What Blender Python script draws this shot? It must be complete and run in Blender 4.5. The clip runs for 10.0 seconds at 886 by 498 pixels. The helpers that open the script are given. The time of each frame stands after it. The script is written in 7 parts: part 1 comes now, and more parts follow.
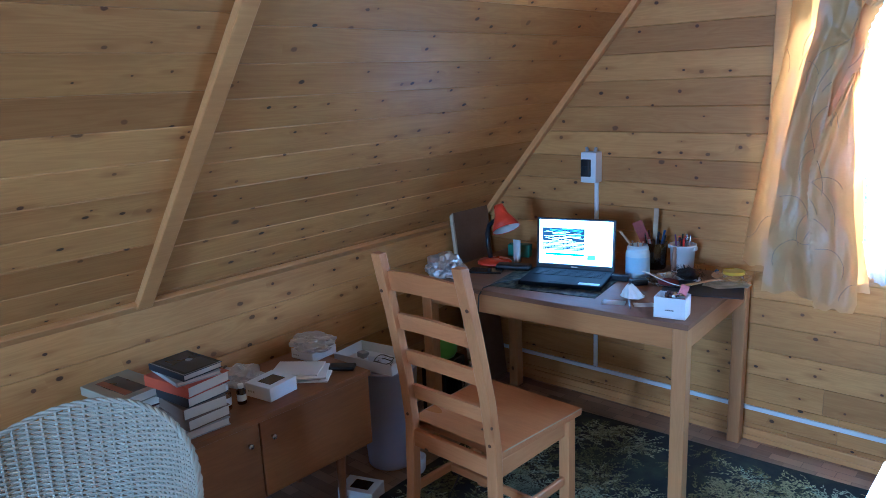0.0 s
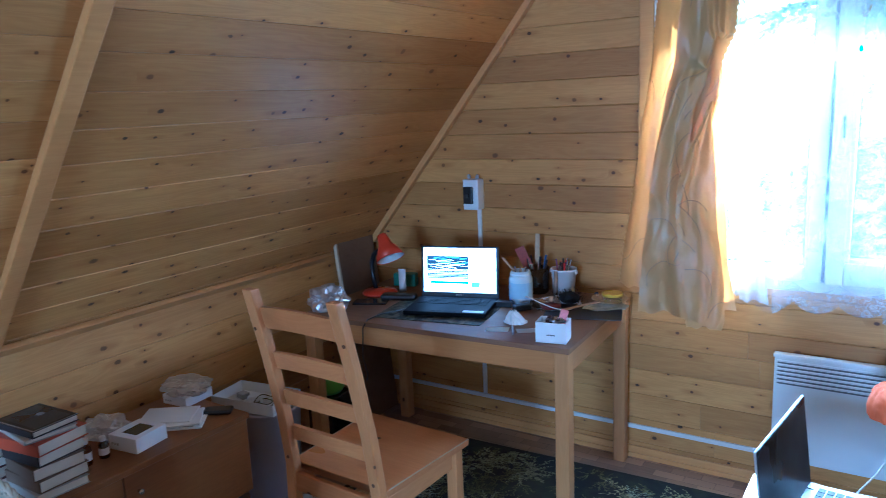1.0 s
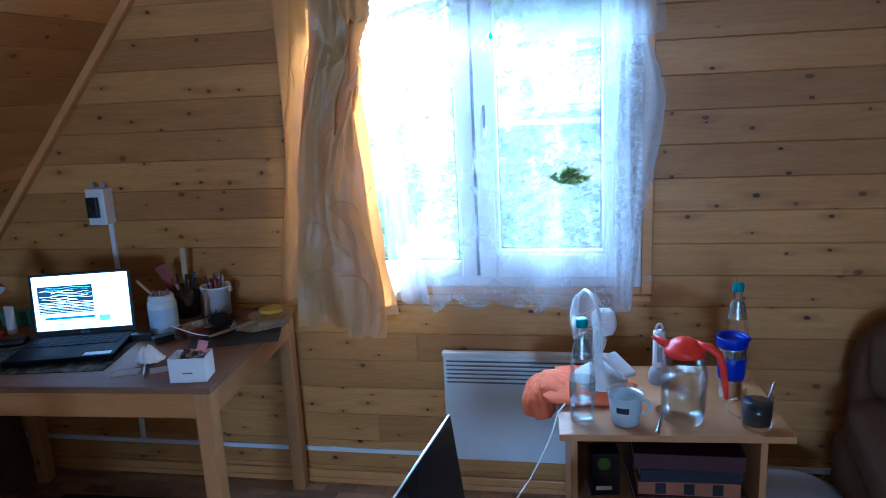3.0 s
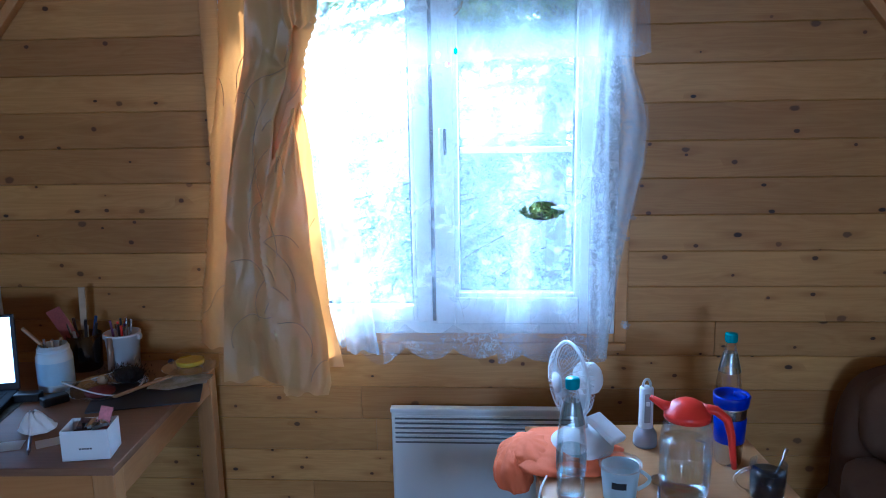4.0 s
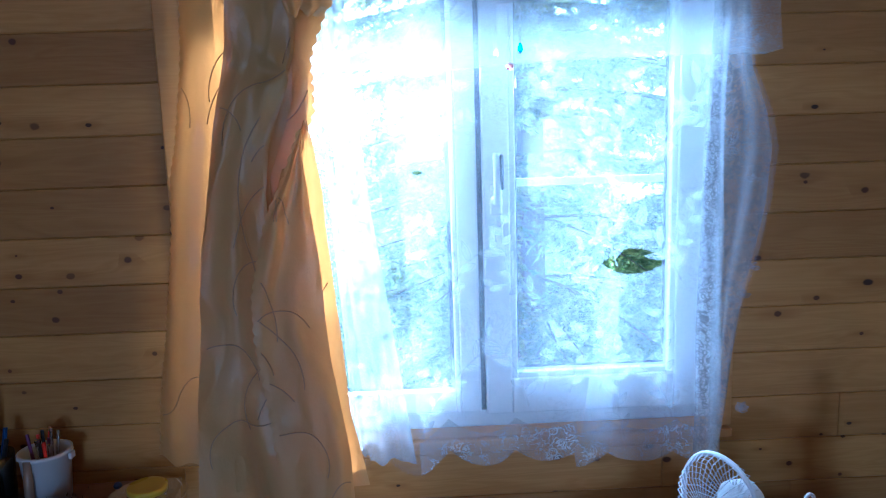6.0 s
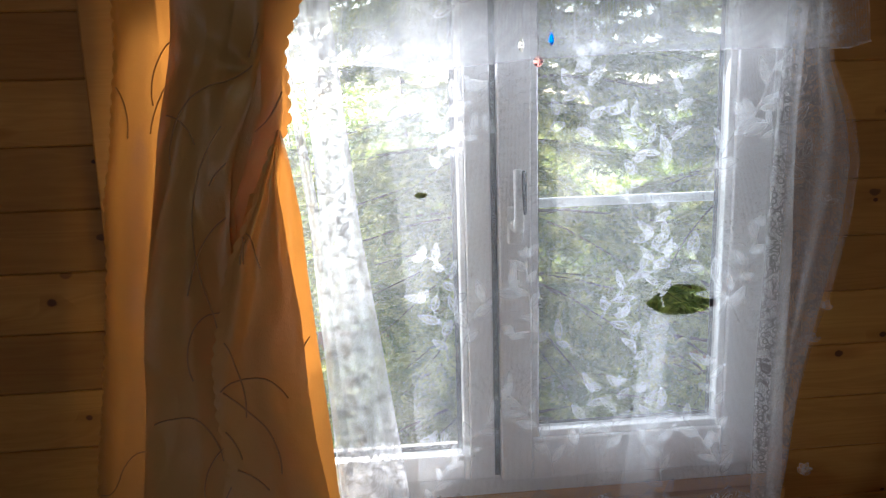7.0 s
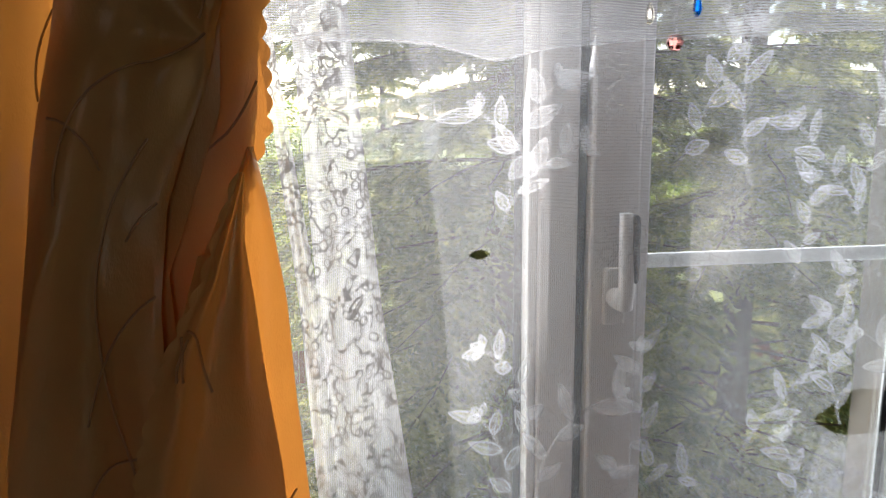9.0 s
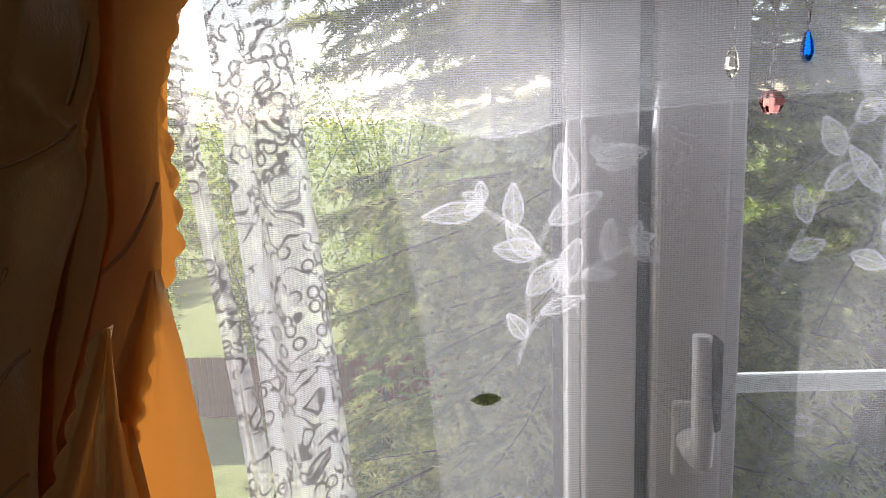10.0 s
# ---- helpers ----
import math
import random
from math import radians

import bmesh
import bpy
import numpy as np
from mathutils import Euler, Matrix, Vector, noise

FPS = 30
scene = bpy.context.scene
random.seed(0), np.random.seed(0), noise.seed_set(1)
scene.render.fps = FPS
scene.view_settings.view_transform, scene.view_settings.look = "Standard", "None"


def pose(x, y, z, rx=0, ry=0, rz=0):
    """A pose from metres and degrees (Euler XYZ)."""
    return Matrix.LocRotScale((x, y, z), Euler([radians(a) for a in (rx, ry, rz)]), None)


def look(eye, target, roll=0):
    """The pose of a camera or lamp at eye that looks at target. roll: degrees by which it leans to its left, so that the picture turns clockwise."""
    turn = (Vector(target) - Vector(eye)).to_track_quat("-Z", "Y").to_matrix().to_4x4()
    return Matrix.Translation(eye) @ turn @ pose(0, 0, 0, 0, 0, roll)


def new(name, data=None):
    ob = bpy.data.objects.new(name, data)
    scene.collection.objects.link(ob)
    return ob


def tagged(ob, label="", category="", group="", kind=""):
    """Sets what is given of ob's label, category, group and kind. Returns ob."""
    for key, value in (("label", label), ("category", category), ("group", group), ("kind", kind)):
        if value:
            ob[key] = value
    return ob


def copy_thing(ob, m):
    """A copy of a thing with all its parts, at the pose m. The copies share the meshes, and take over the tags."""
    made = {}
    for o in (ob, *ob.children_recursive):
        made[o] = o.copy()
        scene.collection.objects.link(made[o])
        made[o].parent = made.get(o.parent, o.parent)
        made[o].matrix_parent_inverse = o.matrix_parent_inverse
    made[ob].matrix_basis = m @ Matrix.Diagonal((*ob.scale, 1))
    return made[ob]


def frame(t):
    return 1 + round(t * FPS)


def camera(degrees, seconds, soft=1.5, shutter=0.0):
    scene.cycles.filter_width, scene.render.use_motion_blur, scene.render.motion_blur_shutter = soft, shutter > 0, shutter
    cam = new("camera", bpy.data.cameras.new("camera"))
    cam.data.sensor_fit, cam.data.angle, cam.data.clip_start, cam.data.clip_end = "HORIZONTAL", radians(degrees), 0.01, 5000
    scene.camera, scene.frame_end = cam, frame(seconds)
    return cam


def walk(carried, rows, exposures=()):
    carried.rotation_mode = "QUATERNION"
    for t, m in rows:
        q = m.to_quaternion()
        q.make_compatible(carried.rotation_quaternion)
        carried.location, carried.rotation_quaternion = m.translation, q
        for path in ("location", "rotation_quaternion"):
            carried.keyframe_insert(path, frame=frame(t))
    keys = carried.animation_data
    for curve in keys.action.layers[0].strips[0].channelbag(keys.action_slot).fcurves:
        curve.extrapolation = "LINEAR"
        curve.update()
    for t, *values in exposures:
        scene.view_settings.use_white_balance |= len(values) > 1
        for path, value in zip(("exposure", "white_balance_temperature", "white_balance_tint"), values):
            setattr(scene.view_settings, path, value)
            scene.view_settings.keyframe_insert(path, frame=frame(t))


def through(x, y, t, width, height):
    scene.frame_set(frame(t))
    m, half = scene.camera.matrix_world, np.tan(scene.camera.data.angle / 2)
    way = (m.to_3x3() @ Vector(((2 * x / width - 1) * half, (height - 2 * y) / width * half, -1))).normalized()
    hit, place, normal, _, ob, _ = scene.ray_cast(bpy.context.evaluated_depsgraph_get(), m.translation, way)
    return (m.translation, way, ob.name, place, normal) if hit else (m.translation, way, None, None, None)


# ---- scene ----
cam = camera(62.6, 10.0, soft=0.85, shutter=0.2)
PATH = [
    (0, (2.588, 2.034, 1.577), (1.294, 3.491, 1.128), -2.4),
    (0.5, (2.592, 2.06, 1.581), (1.345, 3.567, 1.166), -2.2),
    (1, (2.607, 2.117, 1.575), (1.527, 3.755, 1.187), -2.5),
    (1.5, (2.623, 2.186, 1.566), (1.722, 3.928, 1.17), -3.3),
    (2, (2.651, 2.298, 1.56), (1.925, 4.115, 1.147), -3.9),
    (2.5, (2.695, 2.443, 1.565), (2.147, 4.318, 1.135), -3.9),
    (3, (2.702, 2.53, 1.56), (2.329, 4.443, 1.115), -2.9),
    (3.2, (2.692, 2.591, 1.54), (2.359, 4.516, 1.111), -2.4),
    (4.5, (2.456, 2.964, 1.534), (2.412, 4.932, 1.178), -1.1),
    (5, (2.477, 3.126, 1.527), (2.466, 5.098, 1.195), -1.8),
    (5.5, (2.36, 3.267, 1.518), (2.427, 5.241, 1.204), -1.5),
    (6, (2.195, 3.406, 1.542), (2.264, 5.378, 1.212), -1.8),
    (6.2, (2.156, 3.452, 1.525), (2.208, 5.428, 1.221), -1.7),
    (7.3, (2.116, 3.819, 1.608), (2.378, 5.761, 1.209), -1.3),
    (7.5, (2.101, 3.853, 1.59), (2.42, 5.79, 1.206), -1.0),
    (8, (2.009, 3.961, 1.58), (2.431, 5.881, 1.211), -1.0),
    (8.5, (2.013, 4.032, 1.581), (2.403, 5.957, 1.204), -0.4),
    (9, (2.067, 4.219, 1.589), (2.314, 6.172, 1.235), -0.6),
    (9.5, (2.158, 4.38, 1.643), (2.209, 6.348, 1.294), -1.4),
    (10, (2.187, 4.434, 1.661), (2.124, 6.4, 1.299), -2.0),
]
EXPOSURES = [
    (0.0, 3.72, 3500, 0),
    (1.0, 3.68, 3550, 0),
    (1.5, 3.45, 3700, -2),
    (2.2, 2.98, 3800, 1),
    (4.5, 2.66, 3850, 4),
    (6.2, 2.18, 3800, 6),
    (7.2, 1.02, 6400, 14),
    (8.5, 0.80, 6600, 14),
    (10.0, 0.22, 6500, 18),
]
walk(cam, [(t, look(eye, target, roll)) for t, eye, target, roll in PATH], EXPOSURES)

# world: clear summer day, the sun stands beyond the window and to its left
SUN_AZ, SUN_EL = radians(-7), radians(39)
world = bpy.data.worlds.new("world")
scene.world = world
world.use_nodes = True
wn = world.node_tree
sky = wn.nodes.new("ShaderNodeTexSky")
sky.sky_type, sky.sun_disc = "NISHITA", False
sky.sun_elevation, sky.sun_rotation = SUN_EL, SUN_AZ
wn.links.new(sky.outputs[0], wn.nodes["Background"].inputs[0])
wn.nodes["Background"].inputs[1].default_value = 0.15

sun = new("sun", bpy.data.lights.new("sun", "SUN"))
sun.data.energy, sun.data.angle, sun.data.color = 5.0, radians(0.55), (1.0, 0.97, 0.92)
SUN_DIR = Vector((math.sin(SUN_AZ) * math.cos(SUN_EL), math.cos(SUN_AZ) * math.cos(SUN_EL), math.sin(SUN_EL)))
sun.matrix_world = look(SUN_DIR * 30, (0, 0, 0))

# daylight of the two gable windows, standing in for the sky's light
def window_light(name, x, y, z, w, h, back, power, color, fall=0.5):
    ob = new(name, bpy.data.lights.new(name, "AREA"))
    ob.data.shape, ob.data.size, ob.data.size_y = "RECTANGLE", w, h
    ob.data.energy, ob.data.color = power, color
    ob.matrix_world = look((x, y, z), (x, y + (-1 if back else 1), z - fall))
    return ob


window_light("daylight_front", 2.32, 5.20, 1.32, 1.10, 0.90, True, 6.0, (0.92, 0.96, 1.0), 0.45)
window_light("daylight_rear", 2.60, -2.62, 1.45, 1.05, 0.90, False, 15.5, (0.95, 0.97, 1.0), 0.75)


# ---- small helpers ----
def finish(name, bm, mat, parent=None, label="", smooth=False, m=None):
    me = bpy.data.meshes.new(name)
    bm.to_mesh(me)
    bm.free()
    if smooth:
        me.shade_smooth()
    if mat is not None:
        for one in mat if isinstance(mat, (list, tuple)) else [mat]:
            me.materials.append(one)
    ob = new(name, me)
    if parent is not None:
        ob.parent = parent
    if m is not None:
        ob.matrix_local = m
    if label:
        ob["label"] = label
    return ob


def part(name, bm, material, parent, label="", smooth=False, m=None):
    return finish(name, bm, material, parent, label, smooth, m)


def thing(name, m, label, category, group="", kind=""):
    ob = new(name)
    ob.empty_display_size = 0.05
    ob.matrix_world = m
    return tagged(ob, label, category, group, kind)


def single(name, bm, mat, label, category, m=None, group="", kind="", smooth=False):
    return tagged(finish(name, bm, mat, None, "", smooth, m), label, category, group, kind)


def add_box(bm, x0, x1, y0, y1, z0, z1, bev=0.0, seg=1, m=None):
    vs = [bm.verts.new((x, y, z)) for x in (x0, x1) for y in (y0, y1) for z in (z0, z1)]
    fs = [bm.faces.new([vs[i] for i in q]) for q in ((0, 1, 3, 2), (4, 6, 7, 5), (0, 4, 5, 1), (2, 3, 7, 6), (0, 2, 6, 4), (1, 5, 7, 3))]
    if bev > 0:
        es = list({e for f in fs for e in f.edges})
        r = bmesh.ops.bevel(bm, geom=es, offset=bev, segments=seg, affect="EDGES", profile=0.5)
        vs = list({v for f in r["faces"] for v in f.verts} | {v for v in vs if v.is_valid})
    if m is not None:
        bmesh.ops.transform(bm, matrix=m, verts=[v for v in vs if v.is_valid])
    return vs


def box(x0, x1, y0, y1, z0, z1, bev=0.0, seg=1, m=None):
    bm = bmesh.new()
    add_box(bm, x0, x1, y0, y1, z0, z1, bev, seg, m)
    return bm


def add_lathe(bm, profile, n=24, m=None, arc=1.0):
    """profile: (radius, z) pairs from bottom to top, turned about z."""
    rings = []
    for r, z in profile:
        if r < 1e-5:
            rings.append([bm.verts.new((0, 0, z))])
        else:
            rings.append([bm.verts.new((r * math.cos(2 * math.pi * i / n), r * math.sin(2 * math.pi * i / n), z)) for i in range(n)])
    for a, b in zip(rings, rings[1:]):
        for i in range(n):
            j = (i + 1) % n
            if len(a) == 1 and len(b) == 1:
                continue
            if len(a) == 1:
                bm.faces.new((a[0], b[j], b[i]))
            elif len(b) == 1:
                bm.faces.new((a[i], a[j], b[0]))
            else:
                bm.faces.new((a[i], a[j], b[j], b[i]))
    vs = [v for r in rings for v in r]
    if m is not None:
        bmesh.ops.transform(bm, matrix=m, verts=vs)
    return vs


def lathe(profile, n=24, m=None):
    bm = bmesh.new()
    add_lathe(bm, profile, n, m)
    return bm


def add_tube(bm, pts, r, n=8, caps=True, flat=1.0):
    """A round bar along pts; r is one radius or one for each point."""
    pts = [Vector(p) for p in pts]
    rs = r if isinstance(r, (list, tuple)) else [r] * len(pts)
    rings, up = [], None
    for i, p in enumerate(pts):
        d = (pts[min(i + 1, len(pts) - 1)] - pts[max(i - 1, 0)]).normalized()
        if up is None:
            up = Vector((0, 0, 1)) if abs(d.z) < 0.9 else Vector((1, 0, 0))
        side = d.cross(up).normalized()
        up = side.cross(d).normalized()
        rings.append([bm.verts.new(p + rs[i] * (math.cos(2 * math.pi * k / n) * side + flat * math.sin(2 * math.pi * k / n) * up)) for k in range(n)])
    for a, b in zip(rings, rings[1:]):
        for k in range(n):
            bm.faces.new((a[k], a[(k + 1) % n], b[(k + 1) % n], b[k]))
    if caps:
        bm.faces.new(rings[0][::-1])
        bm.faces.new(rings[-1])
    return [v for q in rings for v in q]


def tube(pts, r, n=8, caps=True, flat=1.0):
    bm = bmesh.new()
    add_tube(bm, pts, r, n, caps, flat)
    return bm


def add_grid(bm, nu, nv, fn):
    vs = [[bm.verts.new(fn(i / nu, j / nv)) for j in range(nv + 1)] for i in range(nu + 1)]
    for i in range(nu):
        for j in range(nv):
            bm.faces.new((vs[i][j], vs[i + 1][j], vs[i + 1][j + 1], vs[i][j + 1]))
    return vs


def grid(nu, nv, fn):
    bm = bmesh.new()
    add_grid(bm, nu, nv, fn)
    return bm


def add_prism(bm, outline, z0, z1):
    """A flat outline (x, y) turned into a slab from z0 to z1."""
    a = [bm.verts.new((x, y, z0)) for x, y in outline]
    b = [bm.verts.new((x, y, z1)) for x, y in outline]
    bm.faces.new(a[::-1])
    bm.faces.new(b)
    n = len(outline)
    for i in range(n):
        bm.faces.new((a[i], a[(i + 1) % n], b[(i + 1) % n], b[i]))
    return a + b


def prism(outline, z0, z1):
    bm = bmesh.new()
    add_prism(bm, outline, z0, z1)
    return bm


def rounded(w, d, r, n=5):
    """The outline of a rounded rectangle round the origin."""
    out = []
    for cx, cy, a in ((w / 2 - r, d / 2 - r, 0), (-w / 2 + r, d / 2 - r, 90), (-w / 2 + r, -d / 2 + r, 180), (w / 2 - r, -d / 2 + r, 270)):
        out += [(cx + r * math.cos(radians(a + 90 * i / n)), cy + r * math.sin(radians(a + 90 * i / n))) for i in range(n + 1)]
    return out


def ramp(v, table):
    """Piecewise linear: table of (v, value) in rising order."""
    if v <= table[0][0]:
        return table[0][1]
    for (a, p), (b, q) in zip(table, table[1:]):
        if v <= b:
            return p + (q - p) * (v - a) / (b - a)
    return table[-1][1]


def nz(x, y=0.0, z=0.0):
    return noise.noise(Vector((x, y, z)))


# ---- materials ----
class Nodes:
    def __init__(self, name):
        self.mat = bpy.data.materials.new(name)
        self.mat.use_nodes = True
        self.t = self.mat.node_tree
        self.t.nodes.clear()
        self.out = self.t.nodes.new("ShaderNodeOutputMaterial")

    def add(self, kind, **inputs):
        n = self.t.nodes.new(kind)
        for k, v in inputs.items():
            key = k.replace("_", " ")
            self.put(n.inputs[key], v)
        return n

    def put(self, socket, v):
        if hasattr(v, "is_output"):
            self.t.links.new(v, socket)
        elif isinstance(v, (tuple, list)) and len(v) == 3 and socket.type == "RGBA":
            socket.default_value = (*v, 1)
        else:
            socket.default_value = v

    def math(self, op, a, b=0.0, clamp=False):
        n = self.t.nodes.new("ShaderNodeMath")
        n.operation, n.use_clamp = op, clamp
        self.put(n.inputs[0], a)
        self.put(n.inputs[1], b)
        return n.outputs[0]

    def mix(self, fac, a, b, blend="MIX"):
        n = self.t.nodes.new("ShaderNodeMix")
        n.data_type, n.blend_type = "RGBA", blend
        self.put(n.inputs[0], fac)
        self.put(n.inputs[6], a)
        self.put(n.inputs[7], b)
        return n.outputs[2]

    def span(self, v, a, b, c=0.0, d=1.0, smooth=False):
        n = self.t.nodes.new("ShaderNodeMapRange")
        if smooth:
            n.interpolation_type = "SMOOTHSTEP"
        for i, x in enumerate((v, a, b, c, d)):
            self.put(n.inputs[i], x)
        return n.outputs[0]

    def coords(self, scale=(1, 1, 1), shift=None, kind="Object"):
        c = self.t.nodes.new("ShaderNodeTexCoord").outputs[kind]
        n = self.t.nodes.new("ShaderNodeMapping")
        self.t.links.new(c, n.inputs[0])
        n.inputs["Scale"].default_value = scale
        if shift is not None:
            self.put(n.inputs["Location"], shift)
        return n.outputs[0]

    def noise(self, vec, scale, detail=3.0, rough=0.55, dist=0.0):
        n = self.add("ShaderNodeTexNoise", Vector=vec, Scale=scale, Detail=detail, Roughness=rough, Distortion=dist)
        return n.outputs["Fac"]

    def random(self):
        return self.t.nodes.new("ShaderNodeObjectInfo").outputs["Random"]

    def island(self):
        return self.t.nodes.new("ShaderNodeNewGeometry").outputs["Random Per Island"]

    def bump(self, height, strength=0.3, distance=0.002):
        return self.add("ShaderNodeBump", Height=height, Strength=strength, Distance=distance).outputs[0]

    def surface(self, base, rough=0.5, metal=0.0, normal=None, **more):
        n = self.add("ShaderNodeBsdfPrincipled", Base_Color=base, Roughness=rough, Metallic=metal, **more)
        if normal is not None:
            self.t.links.new(normal, n.inputs["Normal"])
        self.t.links.new(n.outputs[0], self.out.inputs[0])
        return self.mat

    def end(self, socket):
        self.t.links.new(socket, self.out.inputs[0])
        return self.mat


def plain(name, base, rough=0.45, metal=0.0, vary=0.12, scale=30.0, bump=0.05, **more):
    """Paint, plastic or metal with slight mottling and fine relief."""
    k = Nodes(name)
    v = k.coords()
    f = k.noise(v, scale, 4.0)
    g = k.noise(v, scale * 0.17, 2.0)
    f = k.math("ADD", k.math("MULTIPLY", f, 0.5), k.math("MULTIPLY", g, 0.5))
    dark = tuple(c * (1 - vary) for c in base)
    light = tuple(min(1.0, c * (1 + vary)) for c in base)
    col = k.mix(f, dark, light)
    r = k.span(g, 0.3, 0.7, max(0.0, rough - 0.07), min(1.0, rough + 0.09))
    return k.surface(col, r, metal, k.bump(k.noise(v, scale * 6, 2.0), bump, 0.001) if bump else None, **more)


def wood(name, light, dark, knots=0.0, rough=0.35, grain=1.0, tint=0.25, axis="X", warm=None, coat=0.0):
    """Softwood or veneer with grain along one axis of the object; knots: share of cells with a knot."""
    k = Nodes(name)
    shift = k.add("ShaderNodeCombineXYZ", X=k.math("MULTIPLY", k.random(), 37.0), Y=k.math("MULTIPLY", k.random(), 11.0), Z=k.math("MULTIPLY", k.random(), 23.0)).outputs[0]
    long = {"X": (1, 0, 0), "Y": (0, 1, 0), "Z": (0, 0, 1)}[axis]
    sc = lambda a, b: tuple(a if f else b for f in long)
    v = k.coords(sc(0.9, 9.0), shift)
    wave = k.noise(v, 2.2 * grain, 3.0, 0.5, 0.6)
    rings = k.math("FRACT", k.math("MULTIPLY", wave, 9.0))
    rings = k.math("ABSOLUTE", k.math("SUBTRACT", rings, 0.5))
    fine = k.noise(k.coords(sc(3.0, 220.0), shift), 1.0, 3.0, 0.6)
    patch = k.noise(k.coords(sc(0.8, 2.5), shift), 1.6, 2.0)
    f = k.math("ADD", k.math("MULTIPLY", k.math("MULTIPLY", rings, 2.0), 0.15), k.math("MULTIPLY", fine, 0.22))
    f = k.math("ADD", f, k.math("MULTIPLY", patch, 0.80))
    col = k.mix(k.span(f, 0.34, 0.92), light, dark)
    streak = k.noise(k.coords(sc(0.55, 26.0), shift), 1.0, 3.0, 0.6)
    col = k.mix(k.span(streak, 0.48, 0.75, 0.0, 0.24), col, tuple(c * 0.74 for c in dark))
    if tint:
        r = k.random()
        col = k.mix(1.0, col, k.mix(r, (1 - tint, 1 - tint * 1.15, 1 - tint * 1.4), (1.0, 1.0, 1.0)), "MULTIPLY")
    h = fine
    if knots:
        xyz = k.add("ShaderNodeSeparateXYZ", Vector=k.coords((1, 1, 1), shift))
        along = xyz.outputs["XYZ".index(axis)]
        across = k.math("ADD", xyz.outputs[2 if axis != "Z" else 0], k.math("MULTIPLY", xyz.outputs[1 if axis != "Y" else 0], 0.7))
        wob = k.math("SUBTRACT", k.noise(k.coords((45, 45, 45), shift), 1.0, 3.0), 0.5)
        # two sizes of knot: few large pale ones with a ring, many small dark ones
        for per, share, least, most, deep in ((4.6, knots * 0.7, 0.030, 0.068, 0.72), (8.5, knots * 0.9, 0.032, 0.088, 0.98)):
            vv = k.add("ShaderNodeCombineXYZ", X=k.math("ADD", k.math("MULTIPLY", along, per), per * 3.1), Y=k.math("MULTIPLY", across, per * 1.15), Z=0.0)
            vor = k.add("ShaderNodeTexVoronoi", Vector=vv.outputs[0], Scale=1.0, Randomness=0.95)
            vor.voronoi_dimensions = "2D"
            rnd = k.add("ShaderNodeSeparateColor", Color=vor.outputs["Color"])
            away = k.add("ShaderNodeVectorMath", Vector=vv.outputs[0])
            away.operation = "SUBTRACT"
            k.put(away.inputs[1], vor.outputs["Position"])
            off = k.add("ShaderNodeSeparateXYZ", Vector=away.outputs[0])
            ex = k.math("MULTIPLY", off.outputs[0], k.span(rnd.outputs[2], 0, 1, 0.65, 1.05))
            d = k.math("SQRT", k.math("ADD", k.math("MULTIPLY", ex, ex), k.math("MULTIPLY", off.outputs[1], off.outputs[1])))
            lx = k.math("MULTIPLY", off.outputs[0], 0.30)
            dl = k.math("SQRT", k.math("ADD", k.math("MULTIPLY", lx, lx), k.math("MULTIPLY", off.outputs[1], off.outputs[1])))
            d = k.math("ADD", d, k.math("MULTIPLY", wob, 0.055))
            has = k.math("LESS_THAN", rnd.outputs[0], share)
            size = k.span(rnd.outputs[1], 0, 1, least, most)
            core = k.math("MULTIPLY", has, k.span(k.math("DIVIDE", d, size), 0.6, 1.05, 1.0, 0.0, True))
            halo = k.math("MULTIPLY", has, k.span(k.math("DIVIDE", dl, size), 0.5, 2.6, 0.50, 0.0, True))
            col = k.mix(halo, col, tuple(c * q for c, q in zip(dark, (0.74, 0.66, 0.60))))
            tone = k.mix(rnd.outputs[2], (0.022, 0.009, 0.005), (0.13, 0.048, 0.015))
            col = k.mix(k.math("MULTIPLY", core, deep), col, tone)
    rr = k.span(patch, 0.3, 0.7, rough - 0.06, rough + 0.08)
    return k.surface(col, rr, 0.0, k.bump(h, 0.12, 0.0006), Coat_Weight=coat, Coat_Roughness=0.25)


PINE = wood("pine_boards", (0.63, 0.352, 0.092), (0.40, 0.184, 0.036), knots=0.50, rough=0.50, tint=0.32, coat=0.05)
PINE_TRIM = wood("pine_trim", (0.64, 0.35, 0.105), (0.50, 0.245, 0.060), rough=0.4, tint=0.15)
ANTIQUE = wood("antique_pine", (0.58, 0.265, 0.082), (0.42, 0.16, 0.040), knots=0.12, rough=0.33, tint=0.12)
TABLE_WOOD = wood("table_pine", (0.50, 0.25, 0.075), (0.38, 0.165, 0.042), knots=0.08, rough=0.35, tint=0.12)
VENEER = wood("brown_veneer", (0.30, 0.122, 0.030), (0.19, 0.068, 0.015), rough=0.42, tint=0.08)
BEECH = wood("beech_chipboard", (0.50, 0.27, 0.10), (0.40, 0.20, 0.065), rough=0.36, tint=0.05)
DARK_BOARD = wood("dark_hardboard", (0.19, 0.115, 0.065), (0.12, 0.07, 0.04), rough=0.6, tint=0.05)
PALE_EDGE = wood("pale_board_edge", (0.55, 0.43, 0.28), (0.42, 0.30, 0.18), rough=0.6, tint=0.05)
WHITE_PVC = plain("white_pvc", (0.80, 0.81, 0.82), 0.30, vary=0.03, bump=0.01)
WHITE_METAL = plain("white_enamel", (0.78, 0.80, 0.82), 0.35, vary=0.03, bump=0.02)
